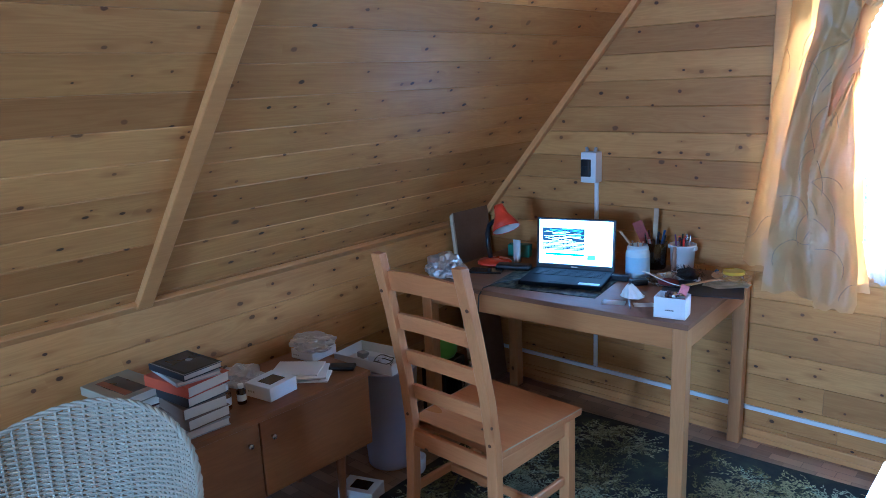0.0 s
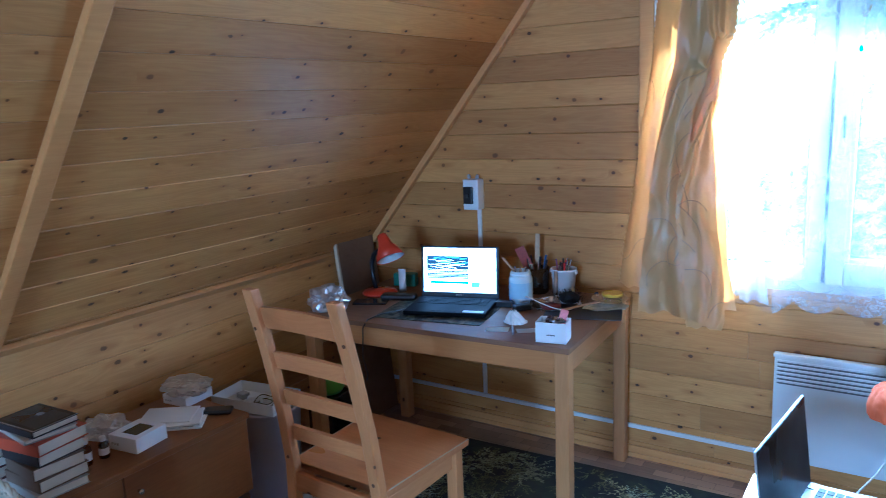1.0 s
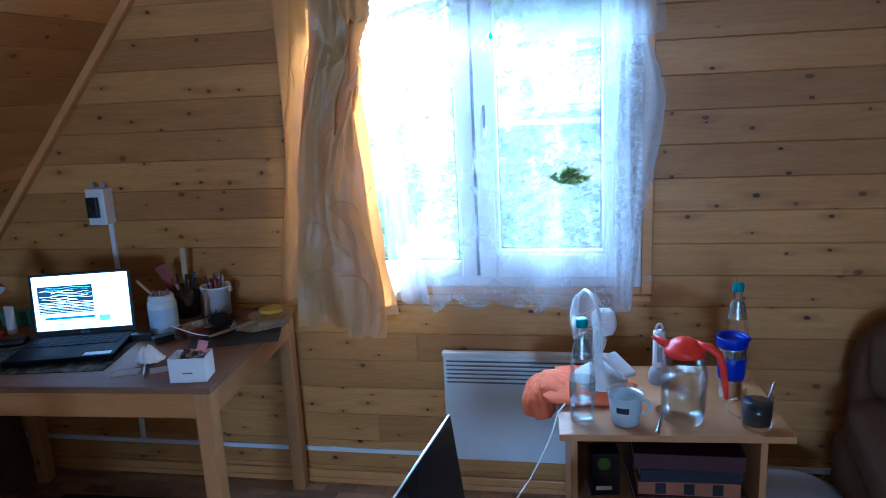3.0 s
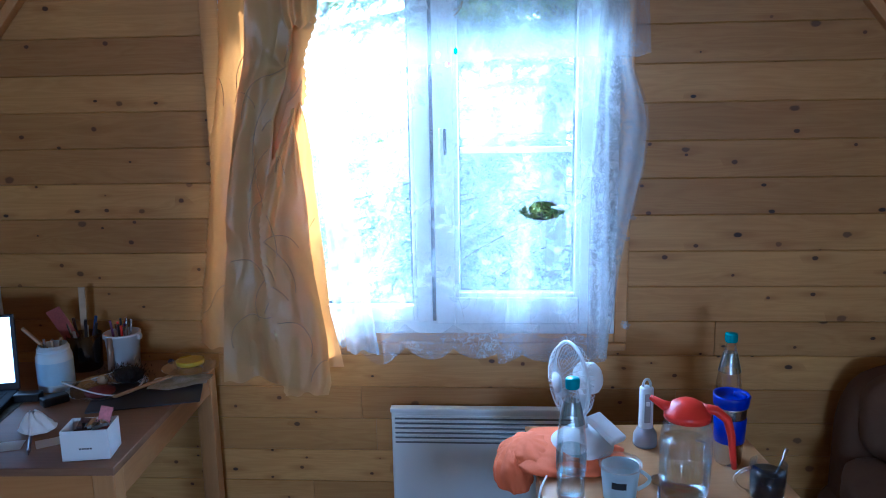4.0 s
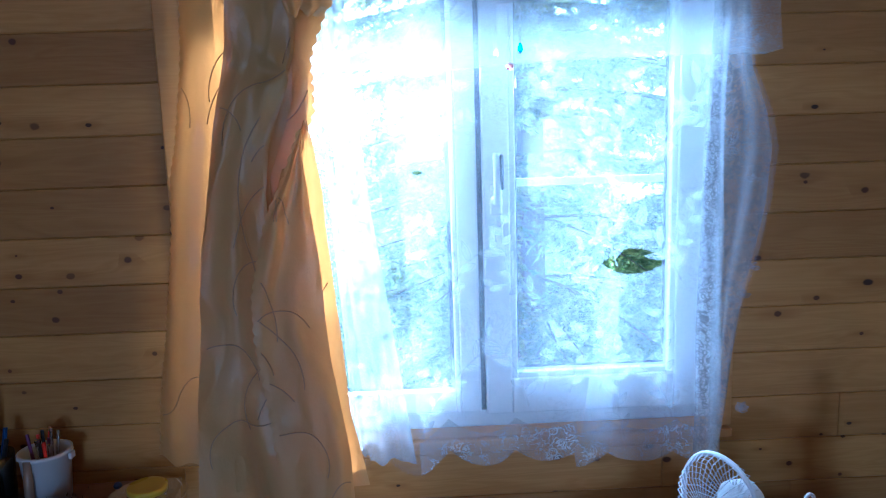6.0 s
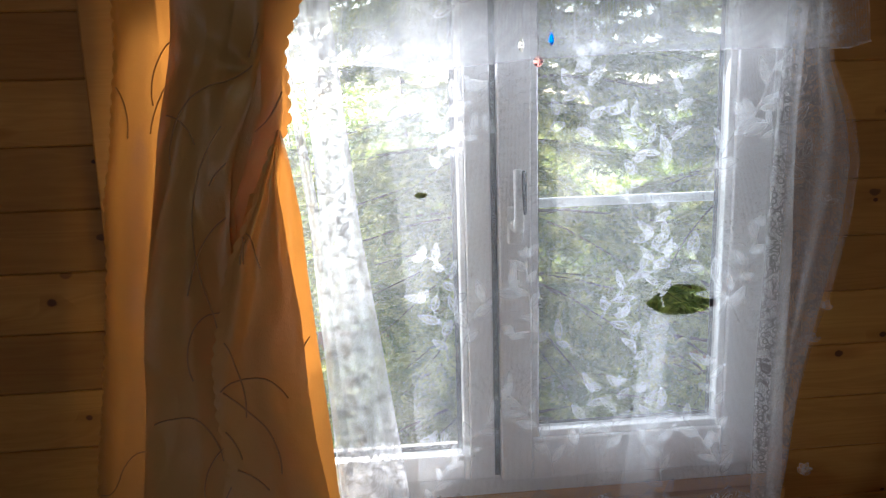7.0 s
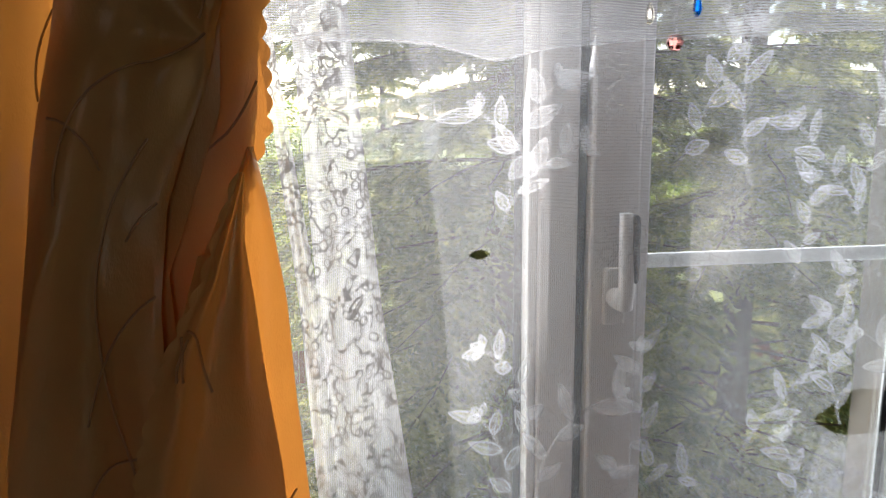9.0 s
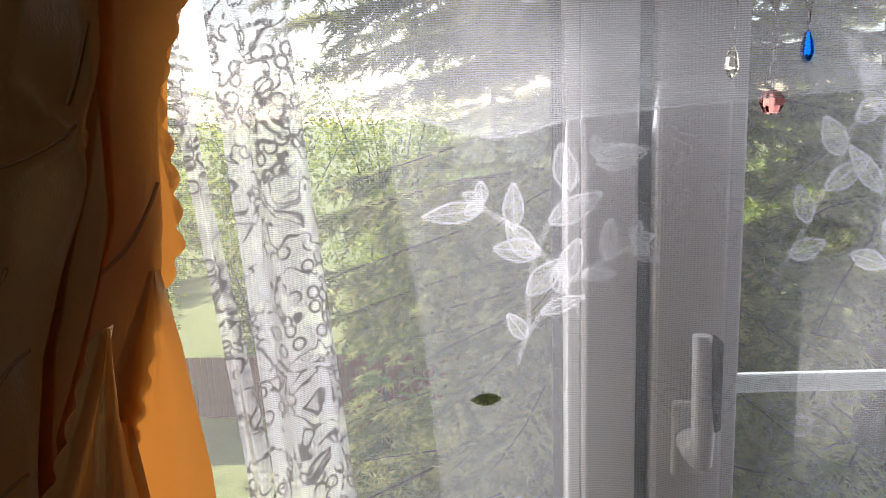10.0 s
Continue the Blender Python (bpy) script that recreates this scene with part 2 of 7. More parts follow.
WHITE_PLASTIC = plain("white_plastic", (0.74, 0.75, 0.76), 0.4, vary=0.04, bump=0.02)
GREY_PLASTIC = plain("grey_plastic", (0.35, 0.35, 0.37), 0.45, vary=0.06)
BLACK_PLASTIC = plain("black_plastic", (0.012, 0.012, 0.014), 0.38, vary=0.2)
BLACK_GLOSS = plain("black_gloss", (0.010, 0.010, 0.012), 0.12, vary=0.1, bump=0)
DARK_RUBBER = plain("dark_rubber", (0.02, 0.02, 0.022), 0.65)
RED_PLASTIC = plain("red_plastic", (0.72, 0.035, 0.018), 0.32, vary=0.06)
ORANGE_RED = plain("orange_red_enamel", (0.62, 0.055, 0.018), 0.3, vary=0.06)
BLUE_PLASTIC = plain("blue_plastic", (0.008, 0.025, 0.42), 0.35, vary=0.06)
TEAL_PLASTIC = plain("teal_plastic", (0.01, 0.24, 0.28), 0.4)
GREEN_PLASTIC = plain("green_plastic", (0.22, 0.50, 0.03), 0.35)
LILAC_PLASTIC = plain("lilac_grey_plastic", (0.42, 0.38, 0.44), 0.45)
STEEL = plain("brushed_steel", (0.62, 0.62, 0.63), 0.22, 1.0, vary=0.05)
CHROME = plain("dull_chrome", (0.55, 0.54, 0.52), 0.25, 1.0, vary=0.05)
PAPER = plain("white_paper", (0.78, 0.78, 0.76), 0.8, vary=0.04, bump=0.1)
PAGES = plain("book_pages", (0.66, 0.60, 0.47), 0.85, vary=0.1, scale=180)
CARD_WHITE = plain("white_card", (0.76, 0.77, 0.78), 0.55, vary=0.03)


def glass(name, tint=(1, 1, 1), rough=0.0, ior=1.45, see=0.0):
    k = Nodes(name)
    g = k.add("ShaderNodeBsdfGlass", Color=tint, Roughness=rough, IOR=ior)
    t = k.add("ShaderNodeBsdfTransparent", Color=tint)
    m = k.add("ShaderNodeMixShader", Fac=see)
    k.t.links.new(g.outputs[0], m.inputs[1])
    k.t.links.new(t.outputs[0], m.inputs[2])
    return k.end(m.outputs[0])


def thin_clear(name, tint=(0.92, 0.96, 0.97), gloss=0.08, rough=0.05):
    """Thin clear plastic or a window pane: mostly see-through with a sheen."""
    k = Nodes(name)
    t = k.add("ShaderNodeBsdfTransparent", Color=tint)
    g = k.add("ShaderNodeBsdfGlossy", Color=(1, 1, 1), Roughness=rough)
    fr = k.add("ShaderNodeFresnel", IOR=1.45)
    m = k.add("ShaderNodeMixShader", Fac=k.math("ADD", k.math("MULTIPLY", fr.outputs[0], 0.5), gloss, True))
    k.t.links.new(t.outputs[0], m.inputs[1])
    k.t.links.new(g.outputs[0], m.inputs[2])
    return k.end(m.outputs[0])


PANE = thin_clear("window_pane", (0.95, 0.97, 0.96), 0.0, 0.0)
CLEAR_PLASTIC = thin_clear("clear_plastic", (0.985, 0.99, 0.99), 0.06, 0.06)
CLEAR_GLASS = thin_clear("clear_glass", (0.985, 0.99, 0.99), 0.025, 0.03)
WATER = thin_clear("water", (0.93, 0.965, 0.975), 0.07, 0.0)
FILM = thin_clear("crinkled_film", (0.985, 0.985, 0.99), 0.42, 0.35)


def cloth(name, base, through, rough=0.6, weave=700.0, sheen=0.0, mixed=0.5):
    """Cloth that lets light through: part diffuse, part translucent, with a weave."""
    k = Nodes(name)
    v = k.coords()
    f = k.noise(v, 9.0, 3.0)
    w = k.noise(k.coords((weave, weave, weave * 0.4)), 1.0, 1.0)
    col = k.mix(f, tuple(c * 0.88 for c in base), base)
    nrm = k.bump(k.math("ADD", k.noise(v, 26.0, 3.0), k.math("MULTIPLY", w, 0.15)), 0.35, 0.006)
    p = k.add("ShaderNodeBsdfPrincipled", Base_Color=col, Roughness=rough, Sheen_Weight=sheen)
    k.t.links.new(nrm, p.inputs["Normal"])
    t = k.add("ShaderNodeBsdfTranslucent", Color=k.mix(f, tuple(c * 0.85 for c in through), through))
    k.t.links.new(nrm, t.inputs["Normal"])
    m = k.add("ShaderNodeMixShader", Fac=mixed)
    k.t.links.new(p.outputs[0], m.inputs[1])
    k.t.links.new(t.outputs[0], m.inputs[2])
    return k.end(m.outputs[0])


DRAPE = cloth("gold_satin", (0.60, 0.425, 0.165), (0.78, 0.290, 0.046), 0.34, sheen=0.04, mixed=0.26)
THREAD = plain("brown_thread", (0.42, 0.27, 0.12), 0.5)
ORANGE_CLOTH = cloth("orange_cloth", (0.82, 0.19, 0.055), (0.8, 0.15, 0.03), 0.8, mixed=0.12)


def lace(name, thin, thick, hole=False, glow=0.5, bold=False, tone=1.0):
    """Net with denser lines; see-through between its threads."""
    k = Nodes(name)
    v = k.coords()
    n = k.noise(v, 38.0, 3.0, 0.6, 0.8)
    lines = k.span(k.math("ABSOLUTE", k.math("SUBTRACT", n, 0.5)), 0.0, 0.035, 1.0, 0.0, True)
    vor = k.add("ShaderNodeTexVoronoi", Vector=v, Scale=34.0)
    rings = k.span(k.math("ABSOLUTE", k.math("SUBTRACT", vor.outputs["Distance"], 0.32)), 0.0, 0.07, 1.0, 0.0, True)
    lines = k.math("MAXIMUM", lines, k.math("MULTIPLY", rings, k.span(k.noise(v, 9.0, 1.0), 0.5, 0.6)))
    at = k.add("ShaderNodeSeparateXYZ", Vector=v)
    rows = k.math("SINE", k.math("MULTIPLY", at.outputs[2], 4200.0))
    wales = k.math("SINE", k.math("ADD", k.math("MULTIPLY", at.outputs[0], 2900.0), k.math("MULTIPLY", rows, 0.8)))
    net = k.math("ADD", k.math("MULTIPLY", rows, 0.8), k.math("ADD", k.math("MULTIPLY", wales, 0.4), k.noise(k.coords((500, 500, 1400)), 1.0, 0.0)))
    big = k.span(k.noise(v, 7.0, 2.0), 0.42, 0.62)
    if bold:
        flat = k.add("ShaderNodeCombineXYZ", X=at.outputs[0], Y=k.math("MULTIPLY", at.outputs[2], 0.8)).outputs[0]
        cells = k.add("ShaderNodeTexVoronoi", Vector=flat, Scale=82.0)
        cells.voronoi_dimensions = "2D"
        petals = k.span(k.math("ABSOLUTE", k.math("SUBTRACT", cells.outputs["Distance"], 0.30)), 0.03, 0.13, 1.0, 0.0, True)
        stems = k.span(k.math("ABSOLUTE", k.math("SUBTRACT", k.noise(flat, 42.0, 2.0, 0.6, 0.9), 0.5)), 0.010, 0.045, 1.0, 0.0, True)
        lines, big = k.math("MAXIMUM", stems, k.math("MULTIPLY", petals, k.span(k.noise(flat, 24.0, 2.0), 0.42, 0.52))), 1.0
    f = k.math("ADD", thin, k.math("MULTIPLY", k.math("MULTIPLY", lines, big), thick))
    f = k.math("ADD", f, k.math("MULTIPLY", k.math("SUBTRACT", net, 0.5), 0.11), True)
    if hole:
        g = k.add("ShaderNodeSeparateXYZ", Vector=k.coords())
        for hx, hz, hw, hh, left in ((2.669, 1.236, 0.072, 0.029, 0.0), (2.450, 1.563, 0.032, 0.014, 0.6), (2.199, 1.448, 0.012, 0.005, 0.0)):
            a = k.math("DIVIDE", k.math("SUBTRACT", g.outputs[0], hx), hw)
            b = k.math("DIVIDE", k.math("SUBTRACT", g.outputs[2], hz), hh)
            d = k.math("ADD", k.math("MULTIPLY", a, a), k.math("ABSOLUTE", b))
            d = k.math("ADD", d, k.math("MULTIPLY", k.math("SUBTRACT", k.noise(v, 60.0, 3.0), 0.5), 0.28))
            f = k.math("MULTIPLY", f, k.span(d, 0.96, 1.02, left, 1.0))
    dif = k.add("ShaderNodeBsdfDiffuse", Color=(0.82 * tone, 0.83 * tone, 0.85 * tone))
    tr = k.add("ShaderNodeBsdfTranslucent", Color=(0.82 * tone, 0.83 * tone, 0.85 * tone))
    # bold pattern threads are coloured darker, as they look against the light
    if bold:
        for node, back in ((dif, 0.64), (tr, 0.20)):
            c = k.mix(lines, (0.82 * tone, 0.83 * tone, 0.85 * tone), (0.80 * tone * back, 0.78 * tone * back, 0.78 * tone * back))
            k.t.links.new(c, node.inputs["Color"])
    both = k.add("ShaderNodeMixShader", Fac=glow)
    k.t.links.new(dif.outputs[0], both.inputs[1])
    k.t.links.new(tr.outputs[0], both.inputs[2])
    clear = k.add("ShaderNodeBsdfTransparent", Color=(1, 1, 1))
    m = k.add("ShaderNodeMixShader", Fac=f)
    k.t.links.new(clear.outputs[0], m.inputs[1])
    k.t.links.new(both.outputs[0], m.inputs[2])
    return k.end(m.outputs[0])


LACE_THIN = lace("lace_thin", 0.10, 0.03, glow=0.74)
LACE = lace("lace_net", 0.17, 0.10, True, glow=0.74)
LACE_VALANCE = lace("lace_valance", 0.29, 0.10, glow=0.5, tone=0.9)
LACE_EDGE = lace("lace_outline", 0.32, 0.14, glow=0.62)
LACE_BAND = lace("lace_band", 0.40, 0.55, glow=0.55, bold=True, tone=0.92)
LACE_SIDE = lace("lace_side", 0.30, 0.36, glow=0.55, bold=True)
LACE_DENSE = lace("lace_hem", 0.24, 0.62, glow=0.2)
LACE_LEAF = lace("lace_leaf", 0.17, 0.20, glow=0.60)


ANTIQUE_LEG = wood("table_leg_pine", (0.54, 0.29, 0.10), (0.40, 0.19, 0.055), knots=0.05, rough=0.36, tint=0.10, axis="Z")
ANTIQUE_POST = wood("chair_post_pine", (0.60, 0.30, 0.10), (0.45, 0.19, 0.055), knots=0.08, rough=0.33, tint=0.10, axis="Z")
TABLE_SIDE = wood("table_side_pine", (0.50, 0.26, 0.085), (0.36, 0.165, 0.048), rough=0.36, tint=0.10, axis="Y")
TABLE_SIDE2 = wood("chair_side_pine", (0.60, 0.30, 0.10), (0.45, 0.19, 0.055), rough=0.34, tint=0.10, axis="Y")
TABLE_TOP = wood("worn_table_top", (0.25, 0.13, 0.06), (0.16, 0.078, 0.034), knots=0.05, rough=0.58, tint=0.05)
LAPTOP_BLACK = plain("matt_black_shell", (0.008, 0.009, 0.012), 0.65, vary=0.15, bump=0.02, Specular_IOR_Level=0.06)
DARK_PLUG = plain("dark_plug", (0.10, 0.04, 0.015), 0.5)
GREY_STICKER = plain("grey_sticker", (0.30, 0.33, 0.36), 0.4)
BULB_WHITE = plain("lining_white", (0.75, 0.78, 0.80), 0.4, vary=0.03)
PEN_DARK = plain("dark_lacquer", (0.05, 0.022, 0.02), 0.3)
BLUE_DIM = plain("dim_blue", (0.03, 0.07, 0.20), 0.3)
RED_PRINT = plain("red_white_print", (0.55, 0.20, 0.22), 0.4, vary=0.8, scale=160)
RED_PRINT2 = plain("dark_red_print", (0.26, 0.05, 0.035), 0.5, vary=0.7, scale=220)
JAR_WHITE = plain("jar_white", (0.62, 0.72, 0.80), 0.35, vary=0.03)
JAR_LABEL = plain("jar_label", (0.45, 0.62, 0.78), 0.5, vary=0.15, scale=70)
SMOKE = thin_clear("smoky_glass", (0.30, 0.33, 0.36), 0.06, 0.05)
DARK_FILL = plain("dark_clutter", (0.03, 0.035, 0.045), 0.7, vary=0.7, scale=60)
PURPLE = plain("purple_lacquer", (0.12, 0.03, 0.12), 0.35)
GOLD_TUBE = plain("gold_grey_tube", (0.34, 0.25, 0.18), 0.35, 0.4)
SALMON = plain("salmon_plastic", (0.62, 0.24, 0.17), 0.4)
FUR = plain("black_fur", (0.010, 0.008, 0.008), 0.8)
DARK_RED = plain("dark_red_cloth", (0.14, 0.02, 0.02), 0.8, scale=90)
YELLOW = plain("yellow_lid", (0.62, 0.46, 0.02), 0.3, vary=0.05)
GREEN_PACK = plain("green_pack", (0.06, 0.20, 0.12), 0.5, vary=0.5, scale=50)
SPRAY_BLUE = thin_clear("blue_clear", (0.45, 0.62, 0.88), 0.08, 0.08)


def blue_led():
    k = Nodes("blue_led")
    p = k.add("ShaderNodeBsdfPrincipled", Base_Color=(0.01, 0.02, 0.3), Roughness=0.3, Emission_Color=(0.02, 0.08, 1.0), Emission_Strength=0.8)
    return k.end(p.outputs[0])


BLUE_GLOW = blue_led()


VENEER_Y = wood("brown_veneer_long", (0.30, 0.122, 0.030), (0.19, 0.068, 0.015), rough=0.42, tint=0.08, axis="Y")
AMBER = thin_clear("amber_glass", (0.55, 0.30, 0.08), 0.08, 0.08)
BROWN_GLASS = thin_clear("brown_glass", (0.14, 0.05, 0.02), 0.08, 0.08)
WICKER = plain("white_wicker", (0.40, 0.36, 0.26), 0.55, vary=0.30, scale=45, bump=0.3)


BEECH_Z = wood("beech_chipboard_upright", (0.50, 0.27, 0.10), (0.40, 0.20, 0.065), rough=0.32, tint=0.05, axis="Z")
SLOT_SHADE = plain("slot_shadow_grey", (0.16, 0.17, 0.18), 0.6)
SPINE_TAN = plain("tan_spine", (0.26, 0.095, 0.04), 0.5, vary=0.3, scale=30)
BLUE_BOOK = plain("dark_blue_cover", (0.012, 0.014, 0.022), 0.45, vary=0.3)
LABEL_TEAL = thin_clear("teal_label", (0.72, 0.84, 0.84), 0.10, 0.3)
LABEL_PALE = thin_clear("pale_label", (0.62, 0.75, 0.75), 0.15, 0.3)
FROSTED = cloth("frosted_plastic", (0.62, 0.68, 0.70), (0.7, 0.78, 0.8), 0.4, mixed=0.35)
TEA = plain("dark_tea", (0.012, 0.014, 0.016), 0.15, bump=0)
WHITE_DESK = plain("white_laminate", (0.80, 0.80, 0.80), 0.32, vary=0.02)
SCREEN_OFF = plain("screen_off", (0.008, 0.008, 0.010), 0.3, vary=0.1, bump=0, Specular_IOR_Level=0.15)
SILVER = plain("silver_plastic", (0.58, 0.59, 0.60), 0.35, 0.6, vary=0.04)
BROWN_VELVET = plain("brown_velvet", (0.095, 0.050, 0.027), 0.9, vary=0.3, scale=22, bump=0.4, Specular_IOR_Level=0.15)
DARK_CLOTH = plain("dark_cloth", (0.02, 0.022, 0.03), 0.85, vary=0.4, scale=30)


def enamel_pattern():
    k = Nodes("blue_pattern_enamel")
    n = k.noise(k.coords(), 22.0, 2.0, 0.5, 1.5)
    return k.surface(k.mix(k.span(n, 0.50, 0.54), (0.62, 0.68, 0.74), (0.03, 0.13, 0.42)), 0.2)


ENAMEL_BLUE = enamel_pattern()
GREEN_DIM = plain("dim_green_print", (0.09, 0.20, 0.03), 0.5, vary=0.4, scale=60)


# ---- the attic room ----
WALL_Y, BACK_Y = 5.085, -2.65
KNEE_X, KNEE_Z, RIGHT_X = 0.195, 0.880, 4.425
SLOPE = math.atan(1.18)
CEIL_Z = 2.28
SLOPE_LEN = (CEIL_Z - KNEE_Z) / math.sin(SLOPE)
WIN_X0, WIN_X1, WIN_Z0, WIN_Z1 = 1.70, 2.905, 0.830, 2.085


def flooring():
    k = Nodes("parquet_lino")
    v = k.coords()
    br = k.add("ShaderNodeTexBrick", Vector=v, Color1=(0.44, 0.26, 0.14), Color2=(0.13, 0.07, 0.04), Mortar=(0.09, 0.05, 0.03), Scale=1.0, Mortar_Size=0.0012, Bias=0.0, Brick_Width=0.125, Row_Height=0.05)
    br.offset = 0.5
    g = k.noise(k.coords((6, 120, 1)), 1.0, 3.0)
    col = k.mix(k.math("MULTIPLY", g, 0.5), br.outputs["Color"], (0.36, 0.24, 0.15))
    dirt = k.noise(v, 3.5, 4.0)
    col = k.mix(k.span(dirt, 0.5, 0.8, 0.0, 0.4), col, (0.16, 0.12, 0.09))
    return k.surface(col, k.span(dirt, 0.3, 0.7, 0.35, 0.55), 0.0, k.bump(br.outputs["Fac"], 0.2, 0.0006))


FLOORING = flooring()
single("floor", box(KNEE_X - 0.1, RIGHT_X + 0.1, BACK_Y - 0.1, WALL_Y + 0.1, -0.12, 0.0), FLOORING, "brown parquet-patterned linoleum floor of an attic room", "floor", kind="structure")


def board_mesh(name, length, width, thick=0.016, gap=0.0002, bev=0.0034):
    """A tongue-and-groove board along x from 0 to length, its face at y = 0 looking to -y, from z = 0 to width."""
    prof = [(thick, gap), (0.003, gap), (0.0026, gap + 0.0004), (0.0, gap + bev), (0.0, width - gap - bev * 0.6), (0.0022, width - gap), (thick, width - gap)]
    bm = bmesh.new()
    a = [bm.verts.new((0.0006, y, z)) for y, z in prof]
    b = [bm.verts.new((length - 0.0006, y, z)) for y, z in prof]
    n = len(prof)
    for i in range(n - 1):
        bm.faces.new((a[i], b[i], b[i + 1], a[i + 1]))
    bm.faces.new(a)
    bm.faces.new(b[::-1])
    bmesh.ops.recalc_face_normals(bm, faces=bm.faces)
    me = bpy.data.meshes.new(name)
    bm.to_mesh(me)
    bm.free()
    me.materials.append(PINE)
    return me


BOARDS = {}


def board(parent, m, length, width):
    key = (round(length, 3), round(width, 4))
    if key not in BOARDS:
        BOARDS[key] = board_mesh("board", *key)
    ob = new("board", BOARDS[key])
    ob.parent = parent
    ob.matrix_world = m
    return ob


PITCH = 0.1135
rng = random.Random(5)
# gable wall with the window: a solid backing with a true opening, boards in front of it
wall = bmesh.new()
T0, T1 = WALL_Y + 0.018, WALL_Y + 0.20
for q in ((KNEE_X - 0.1, WIN_X0, 0, 2.4), (WIN_X1, RIGHT_X + 0.1, 0, 2.4), (WIN_X0, WIN_X1, 0, WIN_Z0), (WIN_X0, WIN_X1, WIN_Z1, 2.4)):
    add_box(wall, q[0], q[1], T0, T1, q[2], q[3])
wall_north = single("wall_north", wall, PINE_TRIM, "gable wall clad in horizontal varnished pine boards with knots", "wall", kind="structure")
z = 0.069 - PITCH
while z < CEIL_Z - 0.01:
    lo = max(z, 0.0)
    width = z + PITCH - lo
    inset = max(0.0, (lo - KNEE_Z) / 1.18) if lo > KNEE_Z else 0.0
    spans = [(KNEE_X + inset, RIGHT_X - inset)]
    if lo + width > WIN_Z0 - 0.002 and lo < WIN_Z1:
        if lo < WIN_Z0 - 0.03:
            pass
        else:
            spans = [(spans[0][0], WIN_X0 - 0.004), (WIN_X1 + 0.004, spans[0][1])]
    for a, b in spans:
        cuts = [a]
        while b - cuts[-1] > 2.1:
            cuts.append(cuts[-1] + rng.uniform(0.9, 2.0))
        cuts.append(b)
        for c, d in zip(cuts, cuts[1:]):
            if width > 0.02:
                board(wall_north, pose(c, WALL_Y, lo), d - c, width)
    z += PITCH


def roof_slope(name, side):
    """The boarded slope; its foot stands on the knee wall. side 1: the one at low x."""
    bm = bmesh.new()
    add_box(bm, BACK_Y, WALL_Y + 0.02, 0.019, 0.10, -0.06, SLOPE_LEN + 0.08)
    if side > 0:
        m = Matrix.Translation((KNEE_X, 0, KNEE_Z)) @ Matrix(((0, -math.sin(SLOPE), math.cos(SLOPE), 0), (1, 0, 0, 0), (0, math.cos(SLOPE), math.sin(SLOPE), 0), (0, 0, 0, 1)))
    else:
        m = Matrix.Translation((RIGHT_X, 0, KNEE_Z)) @ Matrix(((0, math.sin(SLOPE), -math.cos(SLOPE), 0), (1, 0, 0, 0), (0, math.cos(SLOPE), math.sin(SLOPE), 0), (0, 0, 0, 1)))
    ob = single(name, bm, PINE_TRIM, "sloping attic ceiling clad in varnished pine boards with knots", "sloped wall", kind="structure")
    ob.matrix_world = m
    pitch, r = 0.1225, random.Random(11 if side > 0 else 12)
    for a, b, off in ((BACK_Y, 1.25, 0.0), (1.25, 3.152, 0.035), (3.152, WALL_Y, 0.0)):
        s = off - pitch + 0.02
        while s < SLOPE_LEN:
            lo, hi = max(s, 0.0), min(s + pitch, SLOPE_LEN)
            if hi - lo > 0.02:
                board(ob, m @ Matrix.Translation((a, 0, lo)), b - a, hi - lo)
            s += pitch
    for y, w in ((3.152, 0.056), (1.25, 0.056)):
        part("batten", box(y - w / 2, y + w / 2, -0.028, 0.0, -0.012, SLOPE_LEN, 0.004, 2), PINE_TRIM, ob, "planed pine batten over the board joints")
    part("corner_batten", box(WALL_Y - 0.034, WALL_Y, -0.030, 0.0, 0.03, SLOPE_LEN, 0.004, 2), PINE_TRIM, ob)
    part("foot_strip", box(BACK_Y, WALL_Y - 0.036, -0.022, 0.0, -0.03, 0.006, 0.003), PINE_TRIM, ob)
    return ob


def knee_wall(name, x, turn):
    """turn 1: looks to +x."""
    m = Matrix.Translation((x, 0, 0)) @ Matrix(((0, -turn, 0, 0), (1, 0, 0, 0), (0, 0, 1, 0), (0, 0, 0, 1)))
    bm = box(BACK_Y, WALL_Y + 0.02, 0.019, 0.10, 0.0, KNEE_Z + 0.02)
    ob = single(name, bm, PINE_TRIM, "low knee wall clad in varnished pine boards", "wall", kind="structure")
    ob.matrix_world = m
    s = KNEE_Z - 0.014
    while s > 0.02:
        w = min(0.14, s)
        for a, b in ((BACK_Y, 2.1), (2.1, WALL_Y)):
            board(ob, m @ Matrix.Translation((a, 0, s - w)), b - a, w)
        s -= 0.14
    return ob


roof_slope("sloped_wall_west", 1)
roof_slope("sloped_wall_east", -1)
knee_wall("wall_west", KNEE_X, 1)
knee_wall("wall_east", RIGHT_X, -1)

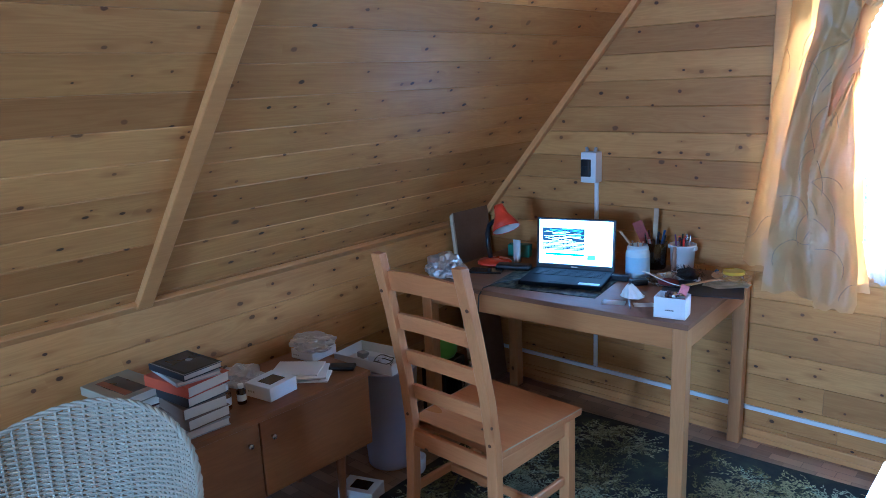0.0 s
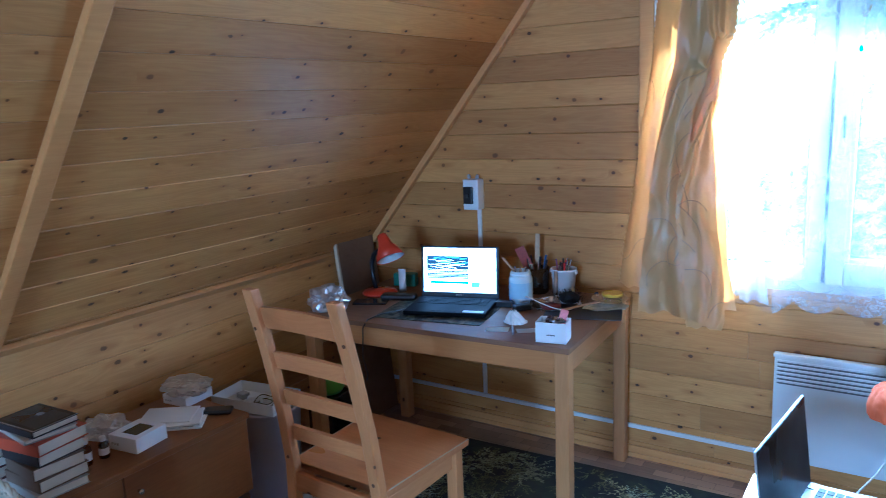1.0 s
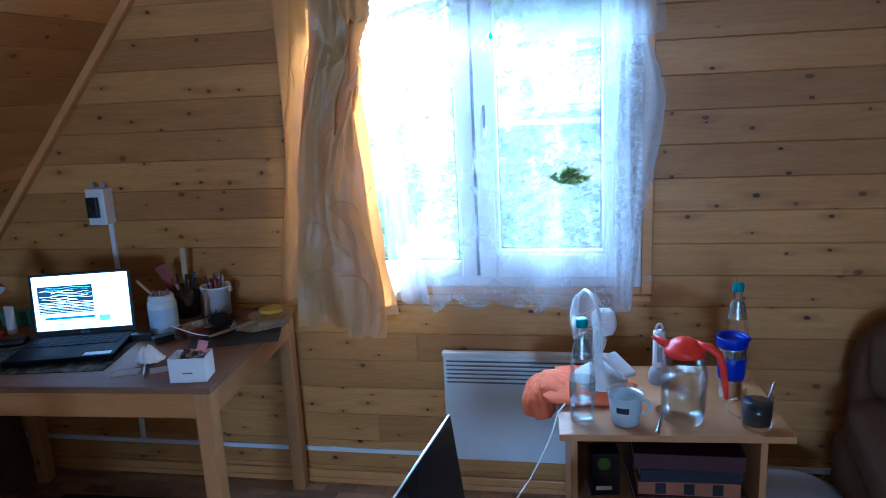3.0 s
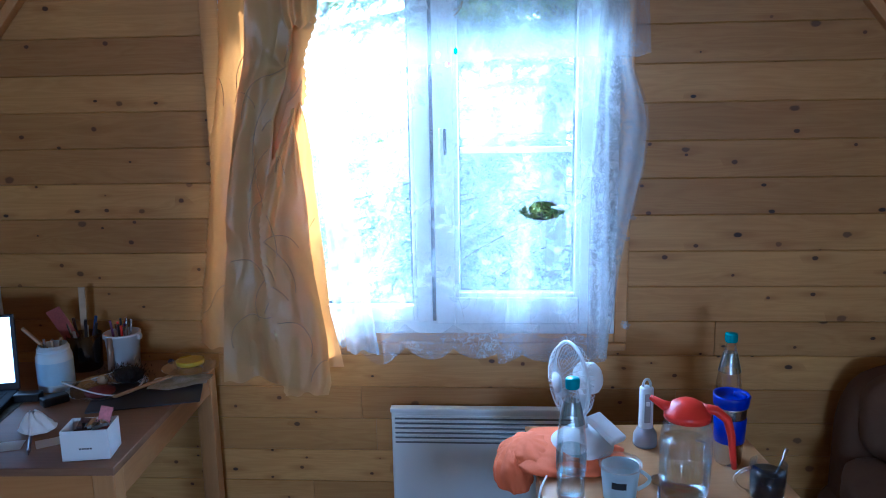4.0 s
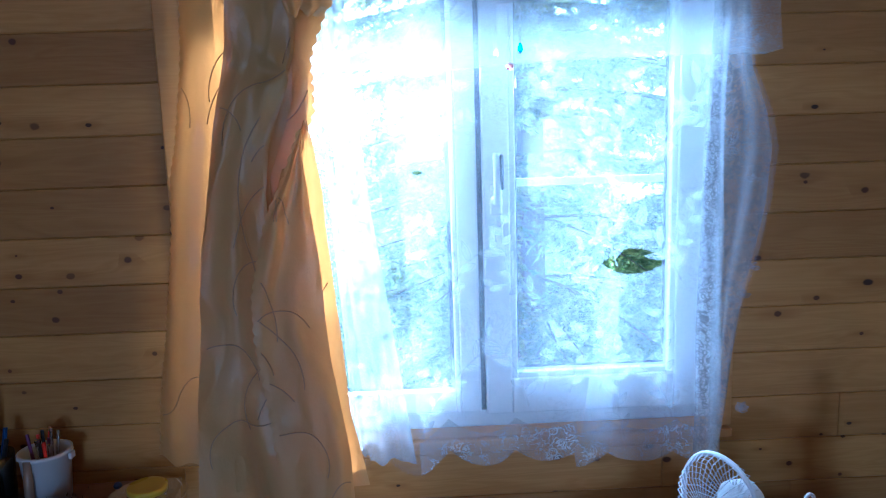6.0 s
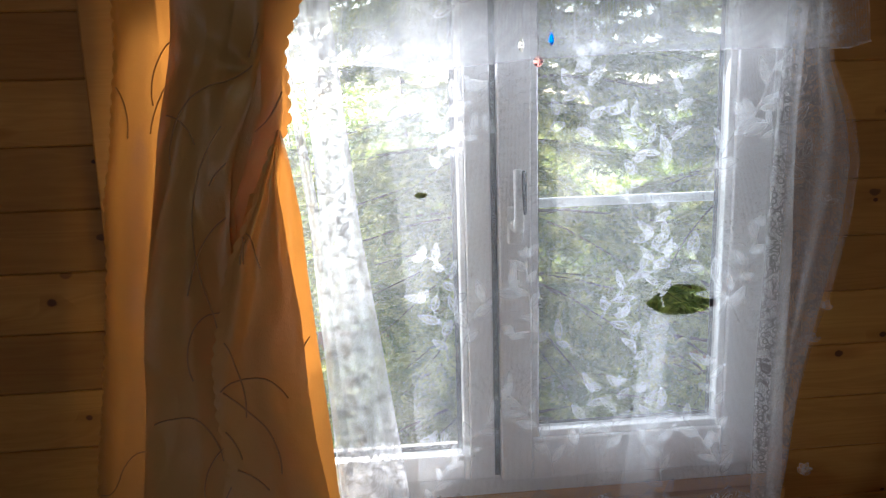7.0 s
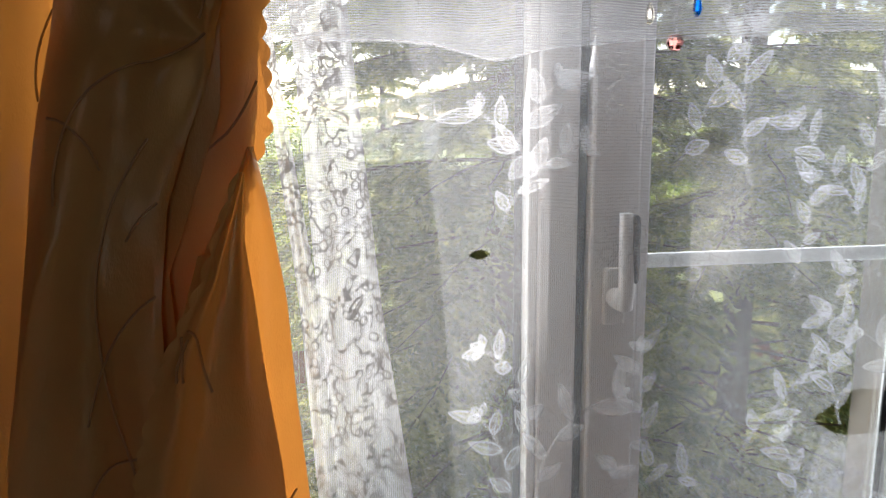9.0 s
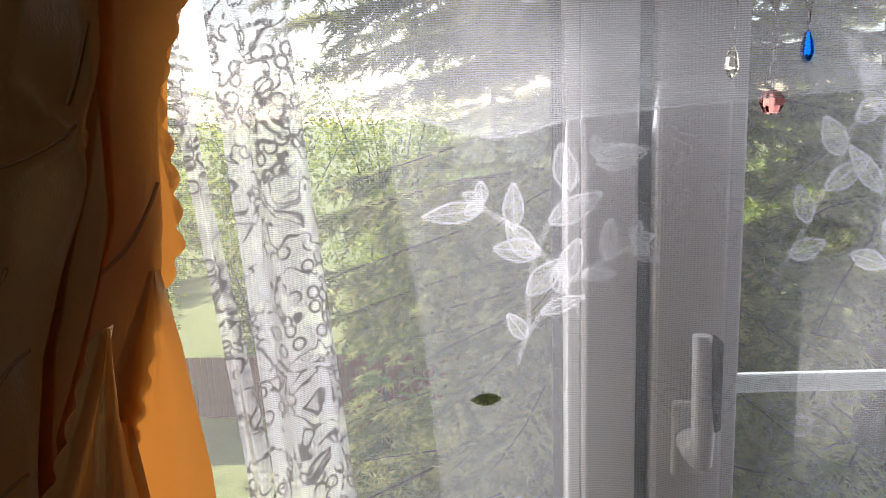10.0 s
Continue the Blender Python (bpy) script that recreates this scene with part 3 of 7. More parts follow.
# rear gable with its window
RW0, RW1, RZ0, RZ1 = 2.00, 3.20, 0.95, 1.95
wall = bmesh.new()
for q in ((KNEE_X - 0.1, RW0, 0, 2.4), (RW1, RIGHT_X + 0.1, 0, 2.4), (RW0, RW1, 0, RZ0), (RW0, RW1, RZ1, 2.4)):
    add_box(wall, q[0], q[1], BACK_Y - 0.16, BACK_Y, q[2], q[3])
single("wall_south", wall, PINE, "rear gable wall of pine boards", "wall", kind="structure")
bm = bmesh.new()
x = KNEE_X + (CEIL_Z - KNEE_Z) / 1.18 - 0.02
while x < RIGHT_X - (CEIL_Z - KNEE_Z) / 1.18:
    add_box(bm, x + 0.0015, x + 0.1185, BACK_Y - 0.1, WALL_Y + 0.1, CEIL_Z, CEIL_Z + 0.03, 0.003)
    x += 0.12
add_box(bm, KNEE_X, RIGHT_X, BACK_Y - 0.1, WALL_Y + 0.1, CEIL_Z + 0.034, CEIL_Z + 0.12)
single("ceiling", bm, PINE_TRIM, "flat pine board ceiling under the ridge", "ceiling", kind="structure")

# skirting and the white cable channel
bm = box(KNEE_X, RIGHT_X, WALL_Y - 0.014, WALL_Y - 0.001, 0.0, 0.052, 0.004, 2)
add_box(bm, KNEE_X, RIGHT_X, WALL_Y - 0.022, WALL_Y - 0.0145, 0.0, 0.022, 0.003, 2)
single("baseboard", bm, PINE_TRIM, "narrow moulded pine skirting board", "baseboard", kind="structure")
ch = thing("cable_channel", pose(0, WALL_Y, 0), "white plastic cable channel along the board wall", "cable channel")
bm = box(0.27, 4.40, -0.013, -0.0005, 0.138, 0.154, 0.002)
part("channel", bm, WHITE_PLASTIC, ch)
part("channel_cover", box(0.27, 4.40, -0.0155, -0.0132, 0.1365, 0.1555, 0.001), WHITE_PLASTIC, ch)
part("riser", box(0.862, 0.882, -0.012, -0.0005, 0.1565, 1.083, 0.002), WHITE_PLASTIC, ch)

# breaker box on the wall
bk = thing("breaker_box", pose(0.856, WALL_Y, 1.085), "small white breaker box with a dark lever on the wall", "breaker box")
part("housing", box(-0.040, 0.040, -0.060, -0.0005, 0, 0.142, 0.004, 2), WHITE_PLASTIC, bk)
part("breaker", box(-0.030, 0.016, -0.078, -0.0605, 0.030, 0.110, 0.003, 2), BLACK_PLASTIC, bk, "black breaker block")
part("lever", box(-0.018, 0.004, -0.090, -0.0785, 0.060, 0.078, 0.002), DARK_RUBBER, bk)
for dx in (-0.020, 0.018):
    part("cable_gland", lathe([(0.007, 0), (0.009, 0.008), (0.006, 0.022), (0, 0.022)], 10, pose(dx, -0.028, 0.1425, 0, dx * 900, 0)), GREY_PLASTIC, bk)

# ---- window ----
FRONT = 5.040
window = thing("window_1", pose(0, 0, 0), "white plastic two-part window behind lace, one casement with a handle", "window", kind="structure")
GX0, GX1 = 1.775, 2.273        # fixed pane
SX0, SX1 = 2.345, 2.862        # casement
HX0, HX1, HZ0 = 2.420, 2.776, 0.968
GZ0, FZ1, HZ1 = 0.925, 2.02, 1.965


def ring(x0, x1, z0, z1, a0, a1, b0, b1, y0, y1, bev=0.004):
    """A frame: outer rectangle, inner rectangle, front y0 and back y1, as four bars."""
    bm = bmesh.new()
    add_box(bm, x0, a0, y0, y1, z0, z1, bev, 2)
    add_box(bm, a1, x1, y0, y1, z0, z1, bev, 2)
    add_box(bm, a0 + 0.0002, a1 - 0.0002, y0 + 0.0006, y1, z0, b0, bev, 2)
    add_box(bm, a0 + 0.0002, a1 - 0.0002, y0 + 0.0006, y1, b1, z1, bev, 2)
    return bm


part("frame", ring(WIN_X0, WIN_X1, WIN_Z0, WIN_Z1, GX0 - 0.012, WIN_X1 - 0.045, 0.872, FZ1 + 0.012, FRONT + 0.018, FRONT + 0.078), WHITE_PVC, window)
part("mullion", box(2.285, 2.3325, FRONT + 0.004, FRONT + 0.078, 0.8725, FZ1 + 0.011, 0.003, 2), WHITE_PVC, window)
part("glazing_bead", ring(GX0 - 0.012, 2.2845, 0.8725, FZ1 + 0.0115, GX0, GX1, GZ0, FZ1 - 0.03, FRONT + 0.008, FRONT + 0.040, 0.003), WHITE_PVC, window)
part("pane", box(GX0 - 0.004, GX1 + 0.004, FRONT + 0.044, FRONT + 0.047, GZ0 - 0.004, FZ1 - 0.026), PANE, window).visible_shadow = False
part("gasket", ring(GX0 - 0.006, GX1 + 0.006, GZ0 - 0.006, FZ1 - 0.024, GX0 + 0.003, GX1 - 0.009, GZ0 + 0.008, FZ1 - 0.033, FRONT + 0.0405, FRONT + 0.0435, 0.0), DARK_RUBBER, window)
sash = part("casement", ring(SX0, SX1, 0.868, FZ1 + 0.02, HX0 - 0.014, HX1 + 0.014, HZ0 - 0.014, HZ1 + 0.014, FRONT - 0.004, FRONT + 0.060), WHITE_PVC, window)
part("glazing_bead", ring(HX0 - 0.0145, HX1 + 0.0145, HZ0 - 0.0145, HZ1 + 0.0145, HX0, HX1, HZ0, HZ1, FRONT + 0.002, FRONT + 0.022, 0.003), WHITE_PVC, sash)
part("gasket", ring(HX0 - 0.006, HX1 + 0.006, HZ0 - 0.006, HZ1 + 0.006, HX0 + 0.005, HX1 - 0.010, HZ0 + 0.009, HZ1 - 0.003, FRONT + 0.0225, FRONT + 0.0255, 0.0), DARK_RUBBER, sash)
part("spacer", ring(HX0 - 0.006, HX1 + 0.006, HZ0 - 0.006, HZ1 + 0.006, HX0 + 0.002, HX1 - 0.004, HZ0 + 0.004, HZ1 - 0.002, FRONT + 0.0200, FRONT + 0.0223, 0.0), STEEL, sash, "bright spacer strip at the glass edge")
part("pane", box(HX0 - 0.008, HX1 + 0.008, FRONT + 0.026, FRONT + 0.029, HZ0 - 0.008, HZ1 + 0.008), PANE, sash).visible_shadow = False
h = part("handle_plate", box(2.360, 2.388, FRONT - 0.014, FRONT - 0.0042, 1.343, 1.413, 0.004, 2), WHITE_PVC, sash)
bm = lathe([(0.012, 0), (0.012, 0.022), (0.009, 0.026), (0, 0.026)], 14, pose(2.374, FRONT - 0.0142, 1.378, 90, 0, 0))
add_tube(bm, [(2.374, FRONT - 0.044, 1.372), (2.374, FRONT - 0.049, 1.398), (2.373, FRONT - 0.046, 1.438), (2.372, FRONT - 0.046, 1.482)], [0.0095, 0.009, 0.008, 0.0075], 10)
lever = part("handle", bm, WHITE_PVC, sash, smooth=True)
# dark strip added in place of the shade on the lever's right side
part("inset", box(2.3795, 2.3875, FRONT - 0.054, FRONT - 0.036, 1.402, 1.480, 0.003), DARK_RUBBER, window, "dark strip for the shaded side of the handle")
part("rebate", box(2.3377, 2.352, FRONT + 0.062, FRONT + 0.078, 0.8727, FZ1 + 0.0108), WHITE_PVC, window)
part("gasket", box(2.3330, 2.3445, FRONT + 0.014, FRONT + 0.060, 0.874, FZ1 + 0.009), DARK_RUBBER, window)
REVEAL = plain("darkened_lining", (0.20, 0.17, 0.14), 0.8, vary=0.3, scale=20)
# lining of the reveal outside, coloured dark to hold down the sun on it
for x0, x1, z0, z1 in ((WIN_X0, WIN_X0 + 0.006, WIN_Z0 + 0.0065, WIN_Z1 - 0.0065), (WIN_X1 - 0.006, WIN_X1, WIN_Z0 + 0.0065, WIN_Z1 - 0.0065), (WIN_X0, WIN_X1, WIN_Z0, WIN_Z0 + 0.006), (WIN_X0, WIN_X1, WIN_Z1 - 0.006, WIN_Z1)):
    part("reveal", box(x0, x1, FRONT + 0.079, T1 + 0.01, z0, z1), REVEAL, window, "outer lining, darkened against the sun's glare")
part("glazing_bar", box(HX0 - 0.006, HX1 + 0.006, FRONT + 0.0295, FRONT + 0.035, 1.4025, 1.4205, 0.0008), WHITE_PVC, sash, "slim white glazing bar")
part("window_sill", box(WIN_X0 - 0.02, WIN_X1 + 0.036, 5.048, WALL_Y - 0.001, 0.778, 0.800, 0.004, 2), PINE_TRIM, window, "planed pine window sill")
cas = part("casing", box(WIN_X0 - 0.062, WIN_X0 - 0.001, WALL_Y - 0.020, WALL_Y - 0.0005, 0.801, WIN_Z1 + 0.06, 0.004, 2), PINE_TRIM, window, "pine window casing")
part("casing", box(WIN_X1 + 0.001, WIN_X1 + 0.040, WALL_Y - 0.020, WALL_Y - 0.0005, 0.801, WIN_Z1 + 0.06, 0.004, 2), PINE_TRIM, window)
part("casing", box(WIN_X0, WIN_X1, WALL_Y - 0.020, WALL_Y - 0.0005, WIN_Z1 + 0.001, WIN_Z1 + 0.06, 0.004, 2), PINE_TRIM, window)
part("casing", box(WIN_X0, WIN_X1, WALL_Y - 0.020, WALL_Y - 0.0005, 0.8005, WIN_Z0 - 0.001, 0.003, 2), PINE_TRIM, window)

# rear window, behind the camera
rw = thing("window_2", pose(0, 0, 0), "white plastic window in the rear gable", "window", kind="structure")
part("frame", ring(RW0, RW1, RZ0, RZ1, RW0 + 0.06, RW1 - 0.06, RZ0 + 0.06, RZ1 - 0.06, BACK_Y - 0.09, BACK_Y - 0.02), WHITE_PVC, rw)
part("mullion", box((RW0 + RW1) / 2 - 0.04, (RW0 + RW1) / 2 + 0.04, BACK_Y - 0.085, BACK_Y - 0.025, RZ0 + 0.0605, RZ1 - 0.0605, 0.003), WHITE_PVC, rw)
part("pane", box(RW0 + 0.055, RW1 - 0.055, BACK_Y - 0.058, BACK_Y - 0.055, RZ0 + 0.055, RZ1 - 0.055), PANE, rw).visible_shadow = False


# ---- curtains ----
def strip(left, right, y_of, nu=26, nv=90, z0=None, z1=None, frill=0.0, left_frill=0.0):
    """Cloth between two edges, each a table of (z, x); y_of(u, z) gives its depth."""
    z0 = left[0][0] if z0 is None else z0
    z1 = left[-1][0] if z1 is None else z1

    def at(u, v):
        z = z0 + (z1 - z0) * v
        a, b = ramp(z, left), ramp(z, right)
        zz = z + (0.004 * math.sin(u * 17) + 0.014 * nz(u * 3, 2.0)) * (1 - v) ** 6
        x = a + (b - a) * u
        if frill and u > 0.97:
            x += frill * abs(math.sin(z * 140))
        if left_frill and u < 0.03:
            x -= left_frill * abs(math.sin(z * 140))
        return (x, y_of(u, z), zz)

    return at, grid(nu, nv, at)


drape = thing("curtain", pose(1.86, 4.90, 2.20), "gold satin curtain with curly stitched lines hanging in folds", "curtain")
AWAY = pose(1.86, 4.90, 2.20).inverted()


def drape_layer(name, left, right, y, wave, count, seed, label="", frill=0.0, lines=0, nu=26, rough=0.35, left_frill=0.0, pinch=None, lean=0.0):
    def y_of(u, z):
        fold = lean * (1 - u) ** 2
        if pinch:
            dx, dz = ramp(z, left) + (ramp(z, right) - ramp(z, left)) * u - pinch[0], z - pinch[1]
            far, ang = math.hypot(dx, dz), math.atan2(dx, dz)
            fold = 0.009 * math.sin(4.0 * ang + 1.0) * math.exp(-far / 0.25) * min(1.0, far / 0.03) + 0.011 * math.sin((dx * 0.9 + dz * 0.42) * 34) * math.exp(-((z - 0.85) / 0.22) ** 2)
        wave_ = wave * min(1.0, (ramp(z, right) - ramp(z, left)) / 0.13)
        return y + fold + wave_ * math.sin(u * math.pi * count + seed + 0.5 * math.sin(z * 3 + seed)) + (0.012 + 0.010 * rough) * nz(u * 2.2 + seed + 0.8 * z, z * 3.1 - u, seed) + 0.004 * nz(u * 2.5 + z * 3, z * 8, seed) + rough * (0.018 * abs(nz(u * 1.6 + z * 2.2, z * 4.5 - u * 1.5, seed)) + 0.006 * abs(nz(u * 2.4 - z * 7, z * 9 + u * 2, seed)))

    at, bm = strip(left, right, y_of, nu, 280, frill=frill, left_frill=left_frill)
    ob = part(name, bm, DRAPE, drape, label, True, AWAY)
    r = random.Random(seed)
    if lines:
        for _ in range(lines):
            u, v, a = r.uniform(0.1, 0.9), r.uniform(0.04, 0.96), 1.57 + r.uniform(-0.6, 0.6)
            bend, step = r.choice((-1, 1)) * r.uniform(0.08, 0.20), 0.013
            wx, hz_ = abs(ramp(1.3, right) - ramp(1.3, left)) + 0.06, left[-1][0] - left[0][0]
            pts = []
            for i in range(r.randint(22, 42)):
                p = Vector(at(min(1.0, max(0.0, u)), min(1.0, max(0.0, v))))
                if not (0.03 < u < 0.97 and 0.01 < v < 0.99) or ramp(p.z, right) - ramp(p.z, left) < 0.06:
                    break
                pts.append(p + Vector((0, -0.0022, 0)))
                a += bend if i < 13 else -0.7 * bend
                u += step * math.cos(a) / wx
                v += step * math.sin(a) / hz_
            if len(pts) > 3:
                part("stitched_line", tube(pts, 0.0013, 5), THREAD, ob, "", True)
    return at


# edges as (height, x), from the hem up
drape_layer("back_fold", [(0.80, 1.572), (1.007, 1.598), (1.102, 1.614), (1.333, 1.649), (1.445, 1.656), (1.519, 1.674), (1.72, 1.702), (1.85, 1.710), (2.2, 1.745)], [(0.80, 1.76), (1.3, 1.80), (2.2, 1.90)], 4.955, 0.012, 2.6, 3, "back fold with daylight behind it", lines=12, left_frill=0.005, lean=0.088)
drape_layer("upper_fold", [(1.25, 1.84), (1.45, 1.83), (2.2, 1.88)], [(1.25, 1.90), (1.43, 1.945), (1.507, 1.966), (1.534, 1.972), (1.579, 1.993), (1.64, 1.995), (1.677, 1.992), (1.705, 2.0), (1.781, 2.033), (2.2, 2.06)], 4.905, 0.008, 1.6, 5, "scalloped upper fold", frill=0.006, lines=5)
drape_layer("window_fold", [(0.775, 1.90), (1.2, 1.87), (1.40, 1.90), (1.565, 1.975)], [(0.775, 2.071), (0.95, 2.037), (1.061, 2.030), (1.18, 2.020), (1.32, 2.009), (1.42, 2.004), (1.513, 1.991), (1.565, 1.980)], 4.905, 0.006, 1.4, 8, "fold next to the pane", lines=3)
drape_layer("main_fold", [(0.735, 1.709), (0.971, 1.722), (1.119, 1.741), (1.30, 1.759), (1.43, 1.782), (1.54, 1.800), (1.709, 1.836), (1.833, 1.850), (2.2, 1.89)], [(0.735, 1.905), (1.25, 1.895), (1.423, 1.896), (1.512, 1.905), (1.577, 1.927), (1.642, 1.953), (1.705, 1.968), (1.779, 1.974), (2.2, 1.985)], 4.872, 0.008, 1.7, 11, "main fold pinched at its side", lines=16, nu=70, rough=0.75, pinch=(1.948, 1.655))
drape_layer("front_flap", [(0.712, 1.915), (0.887, 1.895), (0.96, 1.888), (1.135, 1.865), (1.22, 1.866), (1.318, 1.888), (1.38, 1.905), (1.46, 1.945), (1.547, 1.978)], [(0.712, 2.035), (0.749, 2.046), (0.883, 2.040), (1.085, 2.012), (1.159, 2.006), (1.28, 2.0), (1.36, 1.990), (1.49, 1.978), (1.547, 1.982)], 4.824, 0.009, 1.3, 17, "loose scalloped front flap", lines=12, nu=40, rough=0.7, left_frill=0.005)
drape_layer("top_frill", [(1.760, 1.965), (1.80, 1.950), (2.2, 1.92)], [(1.760, 2.020), (1.775, 2.042), (1.84, 2.044), (2.2, 2.06)], 4.850, 0.014, 5.0, 23, "frilled edge of the swag above", frill=0.008, lines=2)
# the bunched cloth behind the front folds: unseen plies added to dim the daylight
MAIN_LEFT = [(0.735, 1.709), (0.971, 1.722), (1.119, 1.741), (1.30, 1.759), (1.43, 1.782), (1.54, 1.800), (1.709, 1.836), (1.833, 1.850), (2.2, 1.89)]
for i, y in enumerate((4.900, 4.915, 4.938)):
    drape_layer("inner_fold", [(max(z_, 0.78), x_ + 0.010 + 0.004 * i) for z_, x_ in MAIN_LEFT], [(0.78, 1.94), (1.25, 1.91), (1.45, 1.90), (1.60, 1.955), (2.2, 1.99)], y, 0.006, 2.0 + i, 41 + i)
drape_layer("inner_fold", [(1.27, 1.85), (1.45, 1.84), (2.2, 1.89)], [(1.27, 1.892), (1.43, 1.937), (1.55, 1.974), (1.60, 1.984), (1.70, 1.990), (1.78, 2.018), (2.2, 2.05)], 4.928, 0.005, 2.0, 47)
drape_layer("inner_fold", [(1.27, 1.86), (1.45, 1.85), (2.2, 1.90)], [(1.27, 1.888), (1.43, 1.930), (1.55, 1.968), (1.60, 1.978), (1.70, 1.984), (1.78, 2.010), (2.2, 2.04)], 4.944, 0.005, 2.0, 53)
drape_layer("inner_fold", [(0.80, 1.86), (1.2, 1.85), (1.47, 1.93)], [(0.80, 2.025), (1.087, 1.998), (1.24, 1.986), (1.47, 1.966)], 4.878, 0.005, 1.6, 49)
bm = bmesh.new()
add_tube(bm, [(-0.35, 0.0, 0.0), (1.25, 0.0, 0.0)], 0.011, 12)
part("curtain_rod", bm, PINE_TRIM, drape, "wooden curtain rod", True)

# ---- lace ----
lace_curtain = thing("lace_curtain", pose(2.4, 4.965, 2.19), "white floral lace curtain with scalloped hem and a torn hole", "lace curtain")
LACE_AWAY = pose(2.4, 4.965, 2.19).inverted()
XL = [(0.77, 2.030), (1.2, 2.000), (1.7, 1.945), (2.2, 1.90)]
XR = [(0.77, 2.866), (1.03, 2.896), (1.15, 2.914), (1.364, 2.958), (1.476, 2.970), (1.55, 2.957), (1.648, 2.922), (1.81, 2.912), (2.2, 2.90)]


GAP = 0.185


def lace_y(x, z):
    fold = 0.008 * math.sin(x * 31 + 0.8 * math.sin(z * 2.0)) + 0.004 * math.sin(x * 73 + 1.3) * ramp(z, [(0.8, 0.5), (2.0, 1.2)])
    bulge = 0.035 * max(0.0, 1 - abs(x - 2.93) / 0.10) * max(0.0, 1 - abs(z - 1.40) / 0.5)
    return 4.968 + fold - bulge + 0.008 * nz(x * 6, z * 4)


def lace_at(u, v):
    top = 2.2
    x0 = ramp(0.8, XL) + u * 0.85
    # two sheets, each with its own scallops; the second hangs a little lower
    hem = 0.812 - 0.036 * abs(math.sin((x0 - 2.105) * math.pi / 0.150)) ** 0.8 if x0 < 2.545 else 0.794 - 0.028 * abs(math.sin((x0 - 2.62) * math.pi / 0.150)) ** 0.8
    hem -= 0.018 * math.exp(-((x0 - 2.17) / 0.05) ** 2)
    z = hem + (top - hem) * v
    x = ramp(z, XL) + (ramp(z, XR) - ramp(z, XL)) * u
    return Vector((x, lace_y(x, z), z))


# the net is thin beside the gathered edge; it also imitates a glare veil
part("thin_net", grid(40, 120, lambda u, v: lace_at(GAP * u, v)), LACE_THIN, lace_curtain, "thin net that also stands for a veil of glare", True, LACE_AWAY)
panel = part("net", grid(150, 120, lambda u, v: lace_at(GAP + (1 - GAP) * u, v)), LACE, lace_curtain, "", True, LACE_AWAY)
# object coordinates of the net are the room's own, so the tear lies where it should
panel.matrix_local = LACE_AWAY


def ribbon(name, left, right, mat, y, wave, count, label=""):
    at, bm = strip(left, right, lambda u, z: y + wave * math.sin(u * math.pi * count + 2 * math.sin(z * 2)) + 0.006 * nz(u * 3, z * 5), 20, 80)
    return part(name, bm, mat, lace_curtain, label, True, LACE_AWAY)


hem = grid(150, 8, lambda u, v: lace_at(GAP + (1 - GAP) * u, v * 0.055) + Vector((0, -0.003, 0)))
part("hem", hem, LACE_DENSE, lace_curtain, "dense scalloped lace hem", True, LACE_AWAY)
ribbon("gathered_fold", [(0.80, 2.070), (1.4, 2.030), (1.75, 2.012), (2.2, 1.99)], [(0.80, 2.175), (1.4, 2.095), (1.75, 2.065), (2.2, 2.04)], LACE_BAND, 4.955, 0.010, 3.0)
ribbon("gathered_fold", [(0.82, 2.040), (1.4, 2.012), (1.7, 1.983), (2.2, 1.95)], [(0.82, 2.070), (1.4, 2.032), (1.7, 1.994), (2.2, 1.975)], LACE_BAND, 4.950, 0.006, 2.0)
ribbon("gathered_fold", [(0.79, 2.806), (1.0, 2.806), (1.3, 2.808), (1.57, 2.815), (2.2, 2.835)], [(0.79, 2.868), (1.3, 2.860), (1.57, 2.852), (2.2, 2.875)], LACE_SIDE, 4.945, 0.006, 2.0)
ribbon("outer_fold", [(0.80, 2.845), (1.2, 2.850), (1.7, 2.850), (2.2, 2.840)], [(z_, x_ - 0.004) for z_, x_ in XR], LACE_SIDE, 4.962, 0.008, 3.0)
ribbon("hanging_fold", [(0.80, 2.545), (1.2, 2.600), (1.225, 2.607)], [(0.80, 2.615), (1.2, 2.64), (1.225, 2.612)], LACE, 4.955, 0.004, 2.0)
# the short valance in front
VAL = [(1.99, 1.662), (2.09, 1.664), (2.15, 1.660), (2.21, 1.643), (2.27, 1.657), (2.40, 1.666), (2.60, 1.674), (2.80, 1.676), (2.93, 1.672), (2.962, 1.682)]
val = grid(130, 24, lambda u, v: (lambda x, z: Vector((x - 0.05 * max(0.0, z - 1.7) * max(0.0, u - 0.8) * 5, lace_y(x, z) - 0.022, z)))(1.99 + u * 0.972, ramp(1.99 + u * 0.972, VAL) * (1 - v) + 2.2 * v))
part("valance", val, LACE_VALANCE, lace_curtain, "short lace valance", True, LACE_AWAY)
bm = bmesh.new()
add_tube(bm, [Vector((1.99 + i * 0.972 / 90, lace_y(1.99 + i * 0.972 / 90, 1.668) - 0.0225, ramp(1.99 + i * 0.972 / 90, VAL))) for i in range(91)], 0.0016, 5)
part("valance_edge", bm, LACE_LEAF, lace_curtain, "", True, LACE_AWAY)


